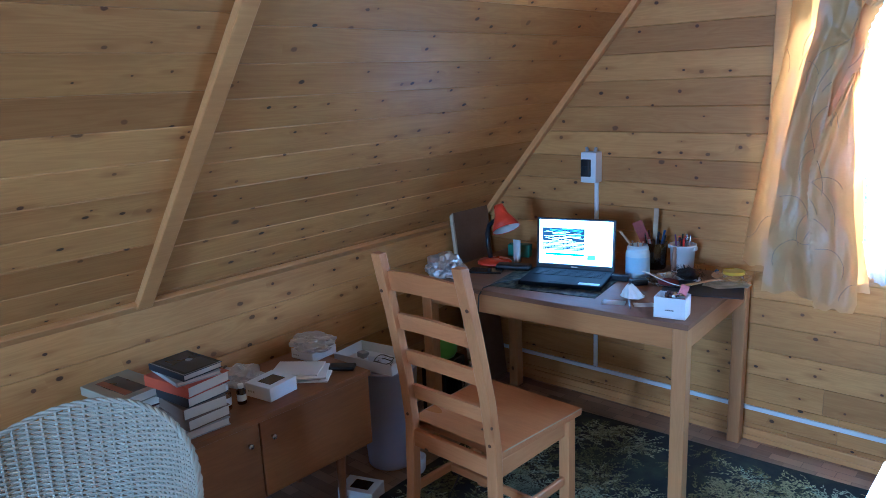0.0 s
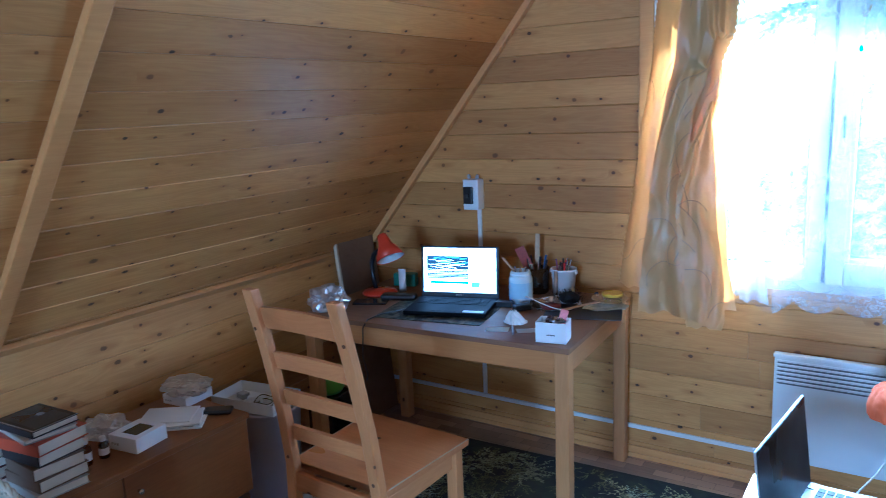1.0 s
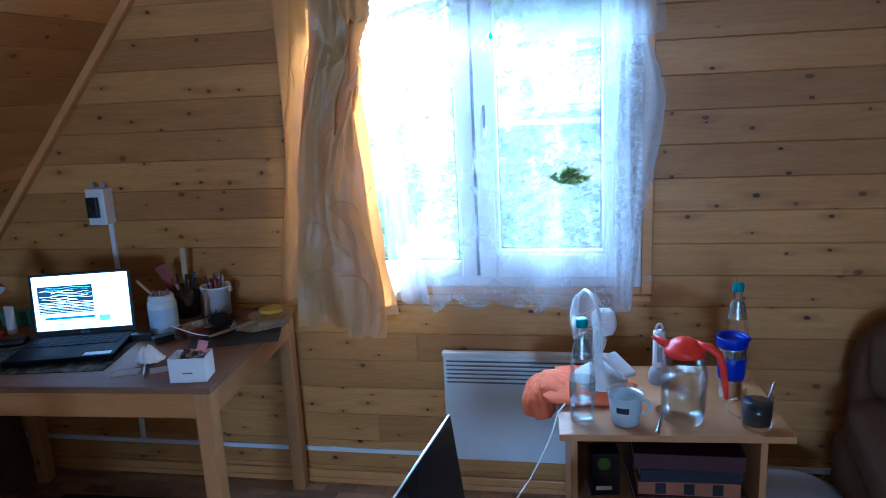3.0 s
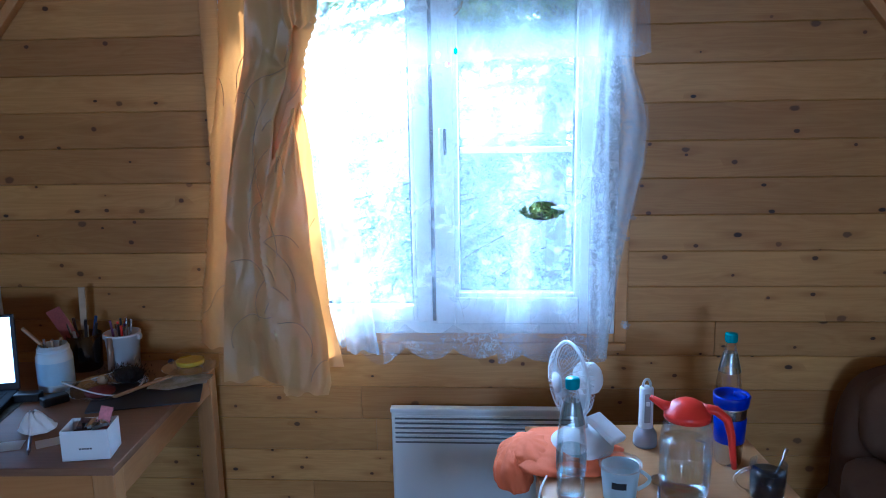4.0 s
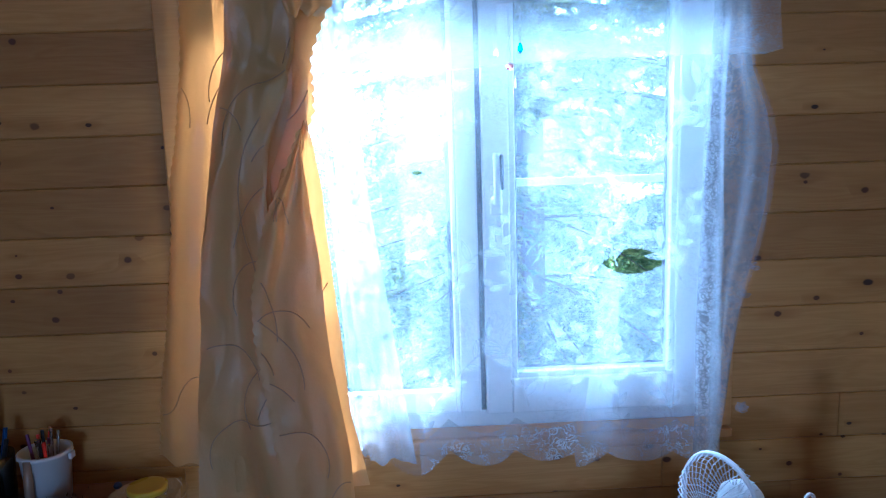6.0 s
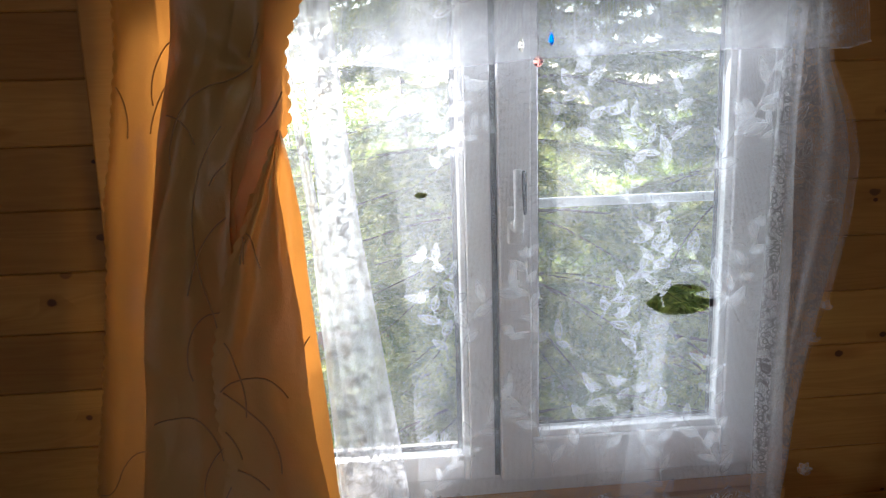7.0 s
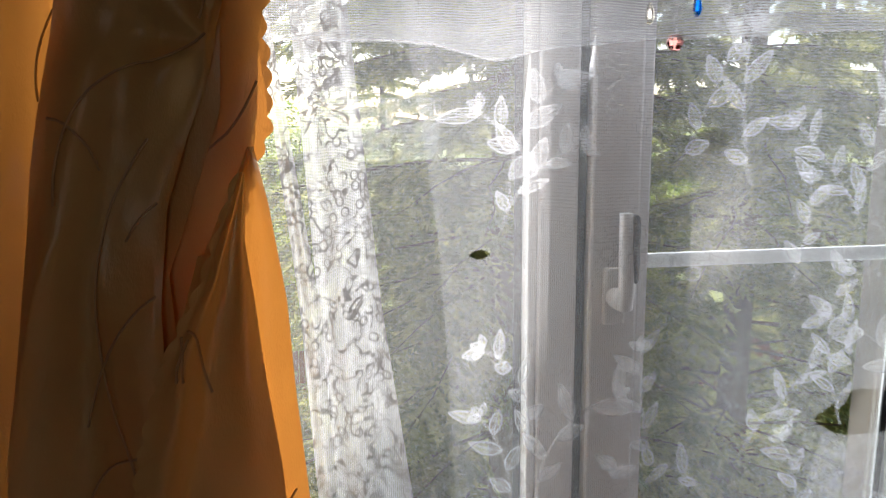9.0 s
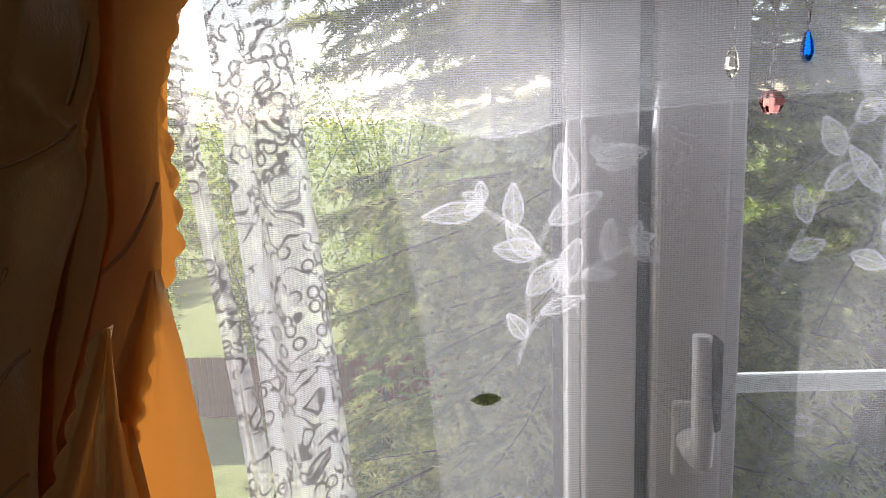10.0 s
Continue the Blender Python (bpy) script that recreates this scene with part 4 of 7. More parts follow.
def leaf(bm, x, z, length, width, ang):
    """A pointed lace leaf lying on the net."""
    n = 6
    lo, hi = [], []
    for i in range(n + 1):
        t = i / n
        w = width * math.sin(math.pi * min(1.0, t * 0.96 + 0.02)) ** 0.8 * (1.15 - 0.5 * t)
        for side, row in ((1, hi), (-1, lo)):
            px = x + length * t * math.cos(ang) - side * w * math.sin(ang)
            pz = z + length * t * math.sin(ang) + side * w * math.cos(ang)
            row.append(bm.verts.new((px, lace_y(px, pz) - 0.0022, pz)))
    for i in range(n):
        bm.faces.new((lo[i], lo[i + 1], hi[i + 1], hi[i]))
    lift = Vector((0, -0.0010, 0))
    for row in (lo, hi, [None] * (n + 1)):
        mid = [(a_.co + b_.co) / 2 for a_, b_ in zip(lo, hi)]
        line = [(v.co.copy() if v else mid[i]) for i, v in enumerate(row)]
        for i in range(n):
            d = line[i + 1] - line[i]
            w = Vector((-d.z, 0, d.x)).normalized() * (0.0009 if row[0] else 0.0005)
            edges.faces.new([edges.verts.new(p + lift) for p in (line[i] - w, line[i + 1] - w, line[i + 1] + w, line[i] + w)])


bm = bmesh.new()
edges = bmesh.new()
r = random.Random(4)
for sx in (2.215, 2.235, 2.26, 2.42, 2.48, 2.54, 2.60, 2.66, 2.72, 2.78, 2.87, 2.90, 2.93):
    for rep in range(4):
        z, x, a = 0.88 + rep * 0.29 + r.uniform(-0.07, 0.07), sx + r.uniform(-0.03, 0.03), math.pi / 2 + r.uniform(-0.6, 0.6)
        side, bend, big = r.choice((-1, 1)), r.uniform(-0.17, 0.17), r.uniform(0.8, 1.2)
        for i in range(r.randint(5, 8)):
            nx, nz_ = x + 0.026 * big * math.cos(a), z + 0.026 * big * math.sin(a)
            if nx > ramp(nz_, XR) - 0.055 or nx < 2.19:
                break
            q = Vector((nx - x, 0, nz_ - z))
            w = Vector((-q.z, 0, q.x)).normalized() * 0.0020
            vs = [bm.verts.new(Vector((p.x, lace_y(p.x, p.z) - 0.0021, p.z))) for p in (Vector((x, 0, z)) - w, Vector((nx, 0, nz_)) - w, Vector((nx, 0, nz_)) + w, Vector((x, 0, z)) + w)]
            bm.faces.new(vs)
            leaf(bm, nx, nz_, big * r.uniform(0.026, 0.044), big * r.uniform(0.0060, 0.0095), a + side * r.uniform(0.6, 1.0))
            side, x, z, a = -side, nx, nz_, a + bend + r.uniform(-0.10, 0.10)
        for k in range(3):
            leaf(bm, x, z + 0.004, 0.016, 0.005, a - 1.0 + k)
leaves = part("leaf_spray", bm, LACE_LEAF, lace_curtain, "woven leaf sprays", False, LACE_AWAY)
leaves["kind"] = "stuff"
outlines = part("leaf_outline", edges, LACE_EDGE, lace_curtain, "raised outlines of the leaves", False, LACE_AWAY)
outlines["kind"] = "stuff"

# ---- crystal hanging at the casement ----
sc = thing("sun_catcher", pose(2.403, 4.948, 2.094), "wire crescent sun catcher with chains and cut crystal drops", "sun catcher")
bm = bmesh.new()
add_tube(bm, [Vector((0.052 * math.cos(a) - 0.012, 0, -0.255 + 0.052 * math.sin(a))) for a in [radians(150 + 8 * i) for i in range(26)]], 0.0018, 6)
add_tube(bm, [Vector((0.043 * math.cos(a) - 0.002, 0, -0.247 + 0.043 * math.sin(a))) for a in [radians(165 + 8 * i) for i in range(23)]], 0.0014, 6)
part("crescent", bm, CHROME, sc, "dark wire crescent", True)
crystal_blue = glass("blue_crystal", (0.05, 0.45, 0.9), 0.0, 1.6)
crystal_clear = glass("clear_crystal", (0.95, 0.93, 0.85), 0.0, 1.6)
crystal_rose = glass("rose_crystal", (0.85, 0.55, 0.50), 0.0, 1.55)
for dx, dz, mat, kind_ in ((-0.032, -0.396, crystal_clear, 0), (0.018, -0.388, crystal_blue, 0), (-0.004, -0.428, crystal_rose, 1)):
    bm = bmesh.new()
    top = -0.24
    n = int((top - dz) / 0.011)
    for i in range(n):
        zz = top - i * 0.011
        pts = [Vector((dx + 0.0025 * math.cos(t) * (i % 2), 0.0025 * math.cos(t) * ((i + 1) % 2), zz - 0.0055 + 0.006 * math.sin(t))) for t in [k * math.pi / 4 for k in range(9)]]
        add_tube(bm, pts, 0.0006, 4, False)
    chain = part("chain", bm, CHROME, sc)
    if kind_:
        bm = lathe([(0, -0.009), (0.0055, -0.007), (0.0088, 0), (0.0055, 0.007), (0, 0.009)], 10, pose(dx, 0, dz - 0.004))
    else:
        bm = lathe([(0, -0.012), (0.0028, -0.0095), (0.0052, -0.004), (0.0042, 0.003), (0.002, 0.009), (0, 0.011)], 6, pose(dx, 0, dz - 0.008))
    part("crystal_drop", bm, mat, sc, {0: "cut crystal drop", 1: "round rose crystal"}[kind_])
part("cord", tube([(0.0, 0, 0.08), (-0.004, 0, -0.1), (-0.012, 0, -0.20)], 0.0007, 4), CHROME, sc)


# ---- outside: garden with spruces, a board fence, bright sky ----
GROUND_Z = -2.9


def grass_mat():
    k = Nodes("grass")
    v = k.coords()
    f, g = k.noise(v, 0.6, 4.0), k.noise(v, 22.0, 4.0)
    return k.surface(k.mix(f, k.mix(g, (0.16, 0.23, 0.045), (0.28, 0.34, 0.08)), (0.38, 0.40, 0.13)), 0.9, 0.0, k.bump(g, 0.6, 0.03))


single("ground", grid(24, 24, lambda u, v: Vector((-300 + 600 * u, 5.5 - 60 + 600 * v, GROUND_Z + 0.4 * nz(u * 9, v * 9)))), grass_mat(), "sunlit garden lawn", "ground", kind="structure")


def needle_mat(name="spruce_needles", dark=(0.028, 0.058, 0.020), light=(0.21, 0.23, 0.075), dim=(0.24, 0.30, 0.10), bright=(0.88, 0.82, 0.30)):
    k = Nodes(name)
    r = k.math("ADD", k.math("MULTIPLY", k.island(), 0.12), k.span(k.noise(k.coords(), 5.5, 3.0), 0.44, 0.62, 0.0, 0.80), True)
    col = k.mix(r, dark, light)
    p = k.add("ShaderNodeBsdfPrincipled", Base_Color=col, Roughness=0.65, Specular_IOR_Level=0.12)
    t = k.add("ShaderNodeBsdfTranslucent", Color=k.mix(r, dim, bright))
    m = k.add("ShaderNodeMixShader", Fac=0.6)
    k.t.links.new(p.outputs[0], m.inputs[1])
    k.t.links.new(t.outputs[0], m.inputs[2])
    return k.end(m.outputs[0])


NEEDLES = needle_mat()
BARK = plain("spruce_bark", (0.11, 0.075, 0.05), 0.9, vary=0.4, scale=14, bump=0.6)


def spruce_crown(seed, height, spread, low, dense=1.0, full=99.0, fan=4):
    """Limbs with drooping twigs; every twig is a spray of small needle blades. Above full the crown is thinner."""
    r = random.Random(seed)
    limbs, verts, faces = bmesh.new(), [], []
    z = low
    while z < height - 0.15:
        # blades above 5.6, mostly out of view, are widened to block more sun
        thick, wide = dense if z < full else dense * 0.45, 1.0 if z < 5.6 else 1.7
        reach = spread * (1 - (z - low) / (height - low)) ** 0.8 + 0.12
        for a in range(r.randint(fan, fan + 2)):
            ang, reach_ = r.uniform(0, 6.283), reach * r.uniform(0.50, 1.22)
            d = Vector((math.cos(ang), math.sin(ang), 0))
            side = Vector((-d.y, d.x, 0))
            pts = []
            for i in range(6):
                t = i / 5
                pts.append(d * reach_ * t + Vector((0, 0, z + 0.10 * reach_ * t - 0.42 * reach_ * t * t + 0.16 * reach_ * t ** 3)) + side * 0.05 * nz(i, ang))
            add_tube(limbs, pts, [0.008 * (1 - 0.85 * i / 5) * (0.4 + reach_ / 2) for i in range(6)], 4, False)
            n = int(12 * reach_ * thick) + 6
            for i in range(n):
                t = 0.18 + 0.82 * (i + r.random()) / n
                j = min(4, int(t * 5))
                base = pts[j].lerp(pts[j + 1], t * 5 - j)
                for s in (-1, 1):
                    length = (0.10 + 0.42 * reach_ * (1 - t) ** 0.7 * 0.6) * r.uniform(0.6, 1.15)
                    tw = (side * s * r.uniform(0.5, 1.0) + d * r.uniform(0.35, 0.8) + Vector((0, 0, -r.uniform(0.15, 0.75)))).normalized()
                    m = max(4, int(length * thick / 0.024))
                    for q in range(m):
                        c = base + tw * length * (q + 0.5) / m
                        for w in range(4):
                            nd = (tw * 0.9 + Vector((r.uniform(-1, 1), r.uniform(-1, 1), r.uniform(-0.8, 0.8)))).normalized()
                            ac = nd.cross(Vector((r.uniform(-1, 1), r.uniform(-1, 1), r.uniform(-1, 1)))).normalized()
                            ln, wd = wide * r.uniform(0.036, 0.064) / thick ** 0.5, wide * r.uniform(0.0062, 0.0096) / thick ** 1.2
                            k = len(verts)
                            verts += [c - ac * wd, c + ac * wd, c + nd * ln]
                            faces.append((k, k + 1, k + 2))
        z += r.uniform(0.16, 0.26) / thick ** 0.5
    me = bpy.data.meshes.new("crown")
    me.from_pydata([tuple(v) for v in verts], [], faces)
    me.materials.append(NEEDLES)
    return limbs, me


def spruce(m, seed, height, spread, low, dense=1.0, full=99.0, fan=4):
    tree = thing("spruce_tree", m, "dark green spruce with drooping branches in the garden", "tree", "spruces in the garden")
    limbs, me = spruce_crown(seed, height, spread, low, dense, full, fan)
    part("trunk", tube([(0.02 * nz(i, seed), 0.02 * nz(seed, i), height * i / 10) for i in range(11)], [0.13 * (1 - i / 10.5) for i in range(11)], 10), BARK, tree)
    tagged(part("limb", limbs, BARK, tree), kind="stuff")
    crown = new("crown", me)
    crown.parent = tree
    return tree


spruce(pose(3.00, 8.5, GROUND_Z), 1, 15.0, 1.95, 1.2, 1.0, 8.8, 6)
spruce(pose(4.75, 8.9, GROUND_Z), 2, 13.0, 2.1, 0.8, 0.9, 7.5, 5)
third = spruce(pose(-5.2, 17.0, GROUND_Z), 3, 7.5, 2.0, 0.4, 0.5)
low = spruce(pose(1.45, 10.4, GROUND_Z), 7, 2.6, 1.0, 0.1, 0.9)
copy_thing(low, pose(2.1, 9.2, GROUND_Z, 0, 0, 120))
for x, y, turn, size in ((7.4, 12.0, 100, 1.15), (3.9, 13.6, 200, 1.15), (10.5, 16.0, 40, 1.2), (-7.0, 26.0, 80, 1.3), (3.5, 35.0, 300, 1.5), (8.5, 33.0, 30, 1.5), (-12.0, 34.0, 220, 1.5), (14.0, 30.0, 90, 1.5)):
    copy_thing(third, pose(x, y, GROUND_Z, 0, 0, turn) @ Matrix.Scale(size, 4))

fence = thing("garden_fence", pose(-10, 15.0, GROUND_Z), "red-brown board fence at the end of the garden", "fence")
FENCE = plain("red_brown_paint", (0.20, 0.055, 0.028), 0.7, vary=0.25)
fb = box(0, 0.086, 0, 0.022, 0.05, 1.03, 0.003)
plank_me = bpy.data.meshes.new("fence_board")
fb.to_mesh(plank_me)
fb.free()
plank_me.materials.append(FENCE)
for i in range(230):
    ob = new("fence_board", plank_me)
    ob.parent = fence
    ob.matrix_local = pose(i * 0.095, 0, 0.02 * nz(i * 0.7))
for h in (0.25, 0.80):
    part("rail", box(0, 21.8, 0.024, 0.07, h, h + 0.09), FENCE, fence)


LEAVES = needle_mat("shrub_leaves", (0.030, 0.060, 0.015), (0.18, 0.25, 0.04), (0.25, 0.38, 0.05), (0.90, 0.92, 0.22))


def shrub(seed, height, spread, count):
    """Bushy shrub: forked stems that carry many small folded leaves in clumps."""
    r = random.Random(seed)
    stems, verts, faces = bmesh.new(), [], []
    for i in range(9):
        a, lean = r.uniform(0, 6.283), r.uniform(0.2, 1.0)
        tip = Vector((math.cos(a) * spread * lean, math.sin(a) * spread * lean, height * r.uniform(0.65, 1.0) * (1.15 - 0.35 * lean)))
        pts = [Vector((tip.x * t ** 1.4, tip.y * t ** 1.4, tip.z * t)) for t in (0, 0.3, 0.6, 0.85, 1.0)]
        add_tube(stems, pts, [0.018, 0.014, 0.010, 0.006, 0.003], 5, False)
        for j in range(count):
            t = 0.25 + 0.75 * r.random()
            c = Vector((tip.x * t ** 1.4, tip.y * t ** 1.4, tip.z * t)) + Vector((r.gauss(0, 0.16), r.gauss(0, 0.16), r.gauss(0, 0.16)))
            for _ in range(9):
                p = c + Vector((r.gauss(0, 0.05), r.gauss(0, 0.05), r.gauss(0, 0.05)))
                d = Vector((r.uniform(-1, 1), r.uniform(-1, 1), r.uniform(-0.9, 0.3))).normalized()
                w = d.cross(Vector((r.uniform(-1, 1), r.uniform(-1, 1), r.uniform(-1, 1)))).normalized()
                ln = r.uniform(0.05, 0.09)
                k = len(verts)
                verts += [p, p + d * ln * 0.5 + w * ln * 0.28, p + d * ln, p + d * ln * 0.5 - w * ln * 0.28]
                faces.append((k, k + 1, k + 2, k + 3))
    me = bpy.data.meshes.new("crown")
    me.from_pydata([tuple(v) for v in verts], [], faces)
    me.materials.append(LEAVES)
    return stems, me


bush = thing("garden_shrub", pose(0.4, 16.8, GROUND_Z), "bushy yellow-green sunlit shrub behind the fence", "shrub", "shrubs behind the fence")
stems, me = shrub(3, 3.2, 1.3, 90)
tagged(part("stem", stems, BARK, bush), kind="stuff")
crown = new("crown", me)
crown.parent = bush
for x, y, turn, size in ((-1.6, 17.2, 70, 1.1), (2.2, 17.0, 150, 0.95), (-3.6, 16.7, 210, 1.25), (4.3, 17.2, 300, 1.1), (6.6, 17.0, 20, 1.2)):
    copy_thing(bush, pose(x, y, GROUND_Z, 0, 0, turn) @ Matrix.Scale(size, 4))
for i in range(9):
    x, y = -14 + 2.9 * i, 21.0 + 2.2 * nz(i * 1.7)
    copy_thing(bush, pose(x, y, GROUND_Z, 0, 0, 77 * i) @ Matrix.Scale(1.65 + 0.95 * nz(i * 0.9, 3.0), 4))


# ---- rug ----
def rug_mat():
    k = Nodes("black_rug")
    v = k.coords()
    f, g = k.noise(v, 5.0, 4.0), k.noise(v, 260.0, 2.0)
    col = k.mix(k.span(f, 0.48, 0.66), (0.010, 0.011, 0.010), (0.045, 0.045, 0.018))
    return k.surface(col, 0.95, 0.0, k.bump(g, 0.5, 0.002))


def pile(name, c):
    k = Nodes(name)
    r, g = k.island(), k.noise(k.coords(), 220.0, 2.0)
    return k.surface(k.mix(r, tuple(x * 0.45 for x in c), c), 0.95, 0.0, k.bump(g, 0.5, 0.002))


rug = thing("rug", pose(0.70, 3.05, 0.0, 0, 0, 2.0), "black rug with olive and straw fern pattern on the floor", "rug")
part("woven_ground", prism([(0, 0), (2.35, 0), (2.35, 1.81), (0, 1.81)], 0.001, 0.009), rug_mat(), rug)
PILES = [pile("olive_pile", (0.21, 0.175, 0.050)), pile("straw_pile", (0.47, 0.40, 0.17)), pile("pale_pile", (0.50, 0.50, 0.30))]
r = random.Random(31)
fronds = [bmesh.new(), bmesh.new(), bmesh.new()]


def leaflet(which, x, y, a, length, width):
    """One flat woven leaflet, a long lozenge bent a little to one side."""
    ca, sa, k = math.cos(a), math.sin(a), r.uniform(-0.25, 0.25) * length
    pts = [(x + ca * p - sa * q, y + sa * p + ca * q) for p, q in ((0, 0), (0.45 * length, k - width), (length, k), (0.5 * length, k + width))]
    if all(0.02 < px < 2.33 and 0.02 < py < 1.79 for px, py in pts):
        bm = fronds[which]
        bm.faces.new([bm.verts.new((px, py, 0.0094 + 0.0002 * which)) for px, py in pts])


for c in range(620):
    cx, cy = r.uniform(0.05, 2.30), r.uniform(0.45, 1.77)
    zone = nz(cx * 3.1 + 4.0, cy * 3.1, 2.0) + r.uniform(-0.18, 0.18)
    if zone < -0.42:
        continue
    which = 0 if zone < -0.12 else 1 if zone < 0.16 else 2
    size, a0, spread = r.uniform(0.05, 0.13), r.uniform(0, 6.28), r.uniform(1.2, 3.14)
    for s in range(r.randint(5, 9)):
        a = a0 + r.uniform(-spread, spread)
        bend, px, py = r.uniform(-0.35, 0.35), cx, cy
        for q in range(6):
            px, py = px + size / 6 * math.cos(a), py + size / 6 * math.sin(a)
            a += bend / 6
            leaflet(which, px, py, a + r.uniform(-0.2, 0.2), size * r.uniform(0.14, 0.24), size * 0.022)
            for sd in (-1, 1):
                if r.random() < 0.8:
                    leaflet(which, px, py, a + sd * r.uniform(0.35, 0.95), size * r.uniform(0.10, 0.26) * (1.15 - q / 9), size * r.uniform(0.018, 0.042))
for bm, mat, nm in zip(fronds, PILES, ("olive", "straw", "pale")):
    tagged(part("woven_fern", bm, mat, rug, nm + " woven fern sprays"), kind="stuff")

# ---- desk table ----
TABLE = pose(1.652, 4.315, 0, 0, 0, 3.0)
table = thing("table", TABLE, "stained pine table with square legs, crowded with small things", "table")
LEG = 0.052
part("tabletop", box(-1.18, 0.0, 0.0, 0.74, 0.720, 0.740, 0.0025, 2), TABLE_TOP, table)
for x0 in (-1.18 + 0.004, -LEG - 0.004):
    for y0 in (0.004, 0.74 - LEG - 0.004):
        part("leg", box(x0, x0 + LEG, y0, y0 + LEG, 0.0, 0.7195, 0.004, 2), ANTIQUE_LEG, table)
part("apron", box(-1.18 + LEG + 0.005, -LEG - 0.005, 0.010, 0.030, 0.640, 0.7195, 0.002), TABLE_WOOD, table)
part("apron", box(-1.18 + LEG + 0.005, -LEG - 0.005, 0.710, 0.730, 0.640, 0.7195, 0.002), TABLE_WOOD, table)
part("apron", box(-0.030, -0.010, LEG + 0.005, 0.735 - LEG, 0.640, 0.7195, 0.002), TABLE_SIDE, table)
part("apron", box(-1.17, -1.15, LEG + 0.005, 0.735 - LEG, 0.640, 0.7195, 0.002), TABLE_SIDE, table)
TT = 0.7405

# ---- chair ----
chair = thing("dining_chair", pose(1.135, 3.88, 0, 0, 0, -2.0), "antique-stained pine ladder-back chair pushed towards the table", "chair")


def bar(pts, w, d, seg=0):
    """A squared bar along pts (x, y, z): w across x, d across y."""
    bm = bmesh.new()
    rings = [[bm.verts.new((x + sx * w / 2, y + sy * d / 2, z)) for sx, sy in ((-1, -1), (1, -1), (1, 1), (-1, 1))] for x, y, z in pts]
    for a, b in zip(rings, rings[1:]):
        for i in range(4):
            bm.faces.new((a[i], a[(i + 1) % 4], b[(i + 1) % 4], b[i]))
    bm.faces.new(rings[0][::-1])
    bm.faces.new(rings[-1])
    bmesh.ops.recalc_face_normals(bm, faces=bm.faces)
    bmesh.ops.bevel(bm, geom=[e for e in bm.edges if len(e.link_faces) == 2 and e.calc_face_angle() > 0.8], offset=0.004, segments=2, affect="EDGES", profile=0.5)
    return bm


BACK_AT = [(0.0, -0.225), (0.20, -0.205), (0.44, -0.200), (0.62, -0.222), (0.85, -0.268), (1.06, -0.318)]
for s in (-1, 1):
    p = part("back_post", bar([(s * ramp(z, [(0, 0.19), (1.06, 0.172)]), y, z) for z, y in BACK_AT], 0.040, 0.034), ANTIQUE_POST, chair)
    for zz in (0.47, 0.93):
        part("wood_plug", lathe([(0.0065, 0), (0.0055, 0.003), (0, 0.0035)], 10, pose(s * 0.182, ramp(zz, BACK_AT) - 0.0165, zz, 90, 0, 0)), DARK_PLUG, p, "dark wooden plug")
    part("front_leg", bar([(s * 0.195, 0.185, 0.0), (s * 0.195, 0.185, 0.415)], 0.042, 0.042), ANTIQUE_POST, chair)
    part("side_rail", box(s * 0.19 - 0.010, s * 0.19 + 0.010, -0.185, 0.165, 0.350, 0.414, 0.003), TABLE_SIDE2, chair)
    part("stretcher", box(s * 0.19 - 0.009, s * 0.19 + 0.009, -0.190, 0.165, 0.160, 0.195, 0.004), TABLE_SIDE2, chair)
part("front_rail", box(-0.174, 0.174, 0.178, 0.198, 0.350, 0.414, 0.003), ANTIQUE, chair)
part("back_rail", box(-0.168, 0.168, -0.212, -0.192, 0.350, 0.414, 0.003), ANTIQUE, chair)
part("cross_stretcher", box(-0.181, 0.181, -0.02, -0.002, 0.162, 0.192, 0.003), ANTIQUE, chair)
seat = bmesh.new()
add_grid(seat, 14, 14, lambda u, v: ((u - 0.5) * (0.405 + 0.045 * v), -0.185 + 0.42 * v, 0.440 - 0.010 * math.exp(-(((u - 0.5) / 0.28) ** 2 + ((v - 0.45) / 0.30) ** 2))))
add_grid(seat, 1, 1, lambda u, v: ((0.5 - u) * (0.400 + 0.045 * v), -0.183 + 0.416 * v, 0.4155))
add_grid(seat, 14, 1, lambda u, v: ((u - 0.5) * (0.450 - 0.005 * (1 - v)), 0.233 + 0.002 * v, 0.4155 + 0.0245 * v))
for s in (-1, 1):
    add_grid(seat, 14, 1, lambda u, v: (s * 0.5 * (0.405 + 0.045 * u - 0.005 * (1 - v)), -0.185 + 0.42 * u, 0.4155 + 0.0245 * v))
bmesh.ops.remove_doubles(seat, verts=seat.verts[:], dist=0.0035)
seat = part("seat", seat, ANTIQUE, chair)
# pale strips put the window light's highlight on the sanded seat edges
for s in (-1, 1):
    part("worn_edge", tube([(s * 0.5 * (0.404 + 0.045 * v), -0.175 + 0.42 * v, 0.4394) for v in (0.0, 0.25, 0.5, 0.75, 0.97)], 0.0022, 6), PALE_EDGE, seat, "sanded pale edge with its highlight painted in", True)


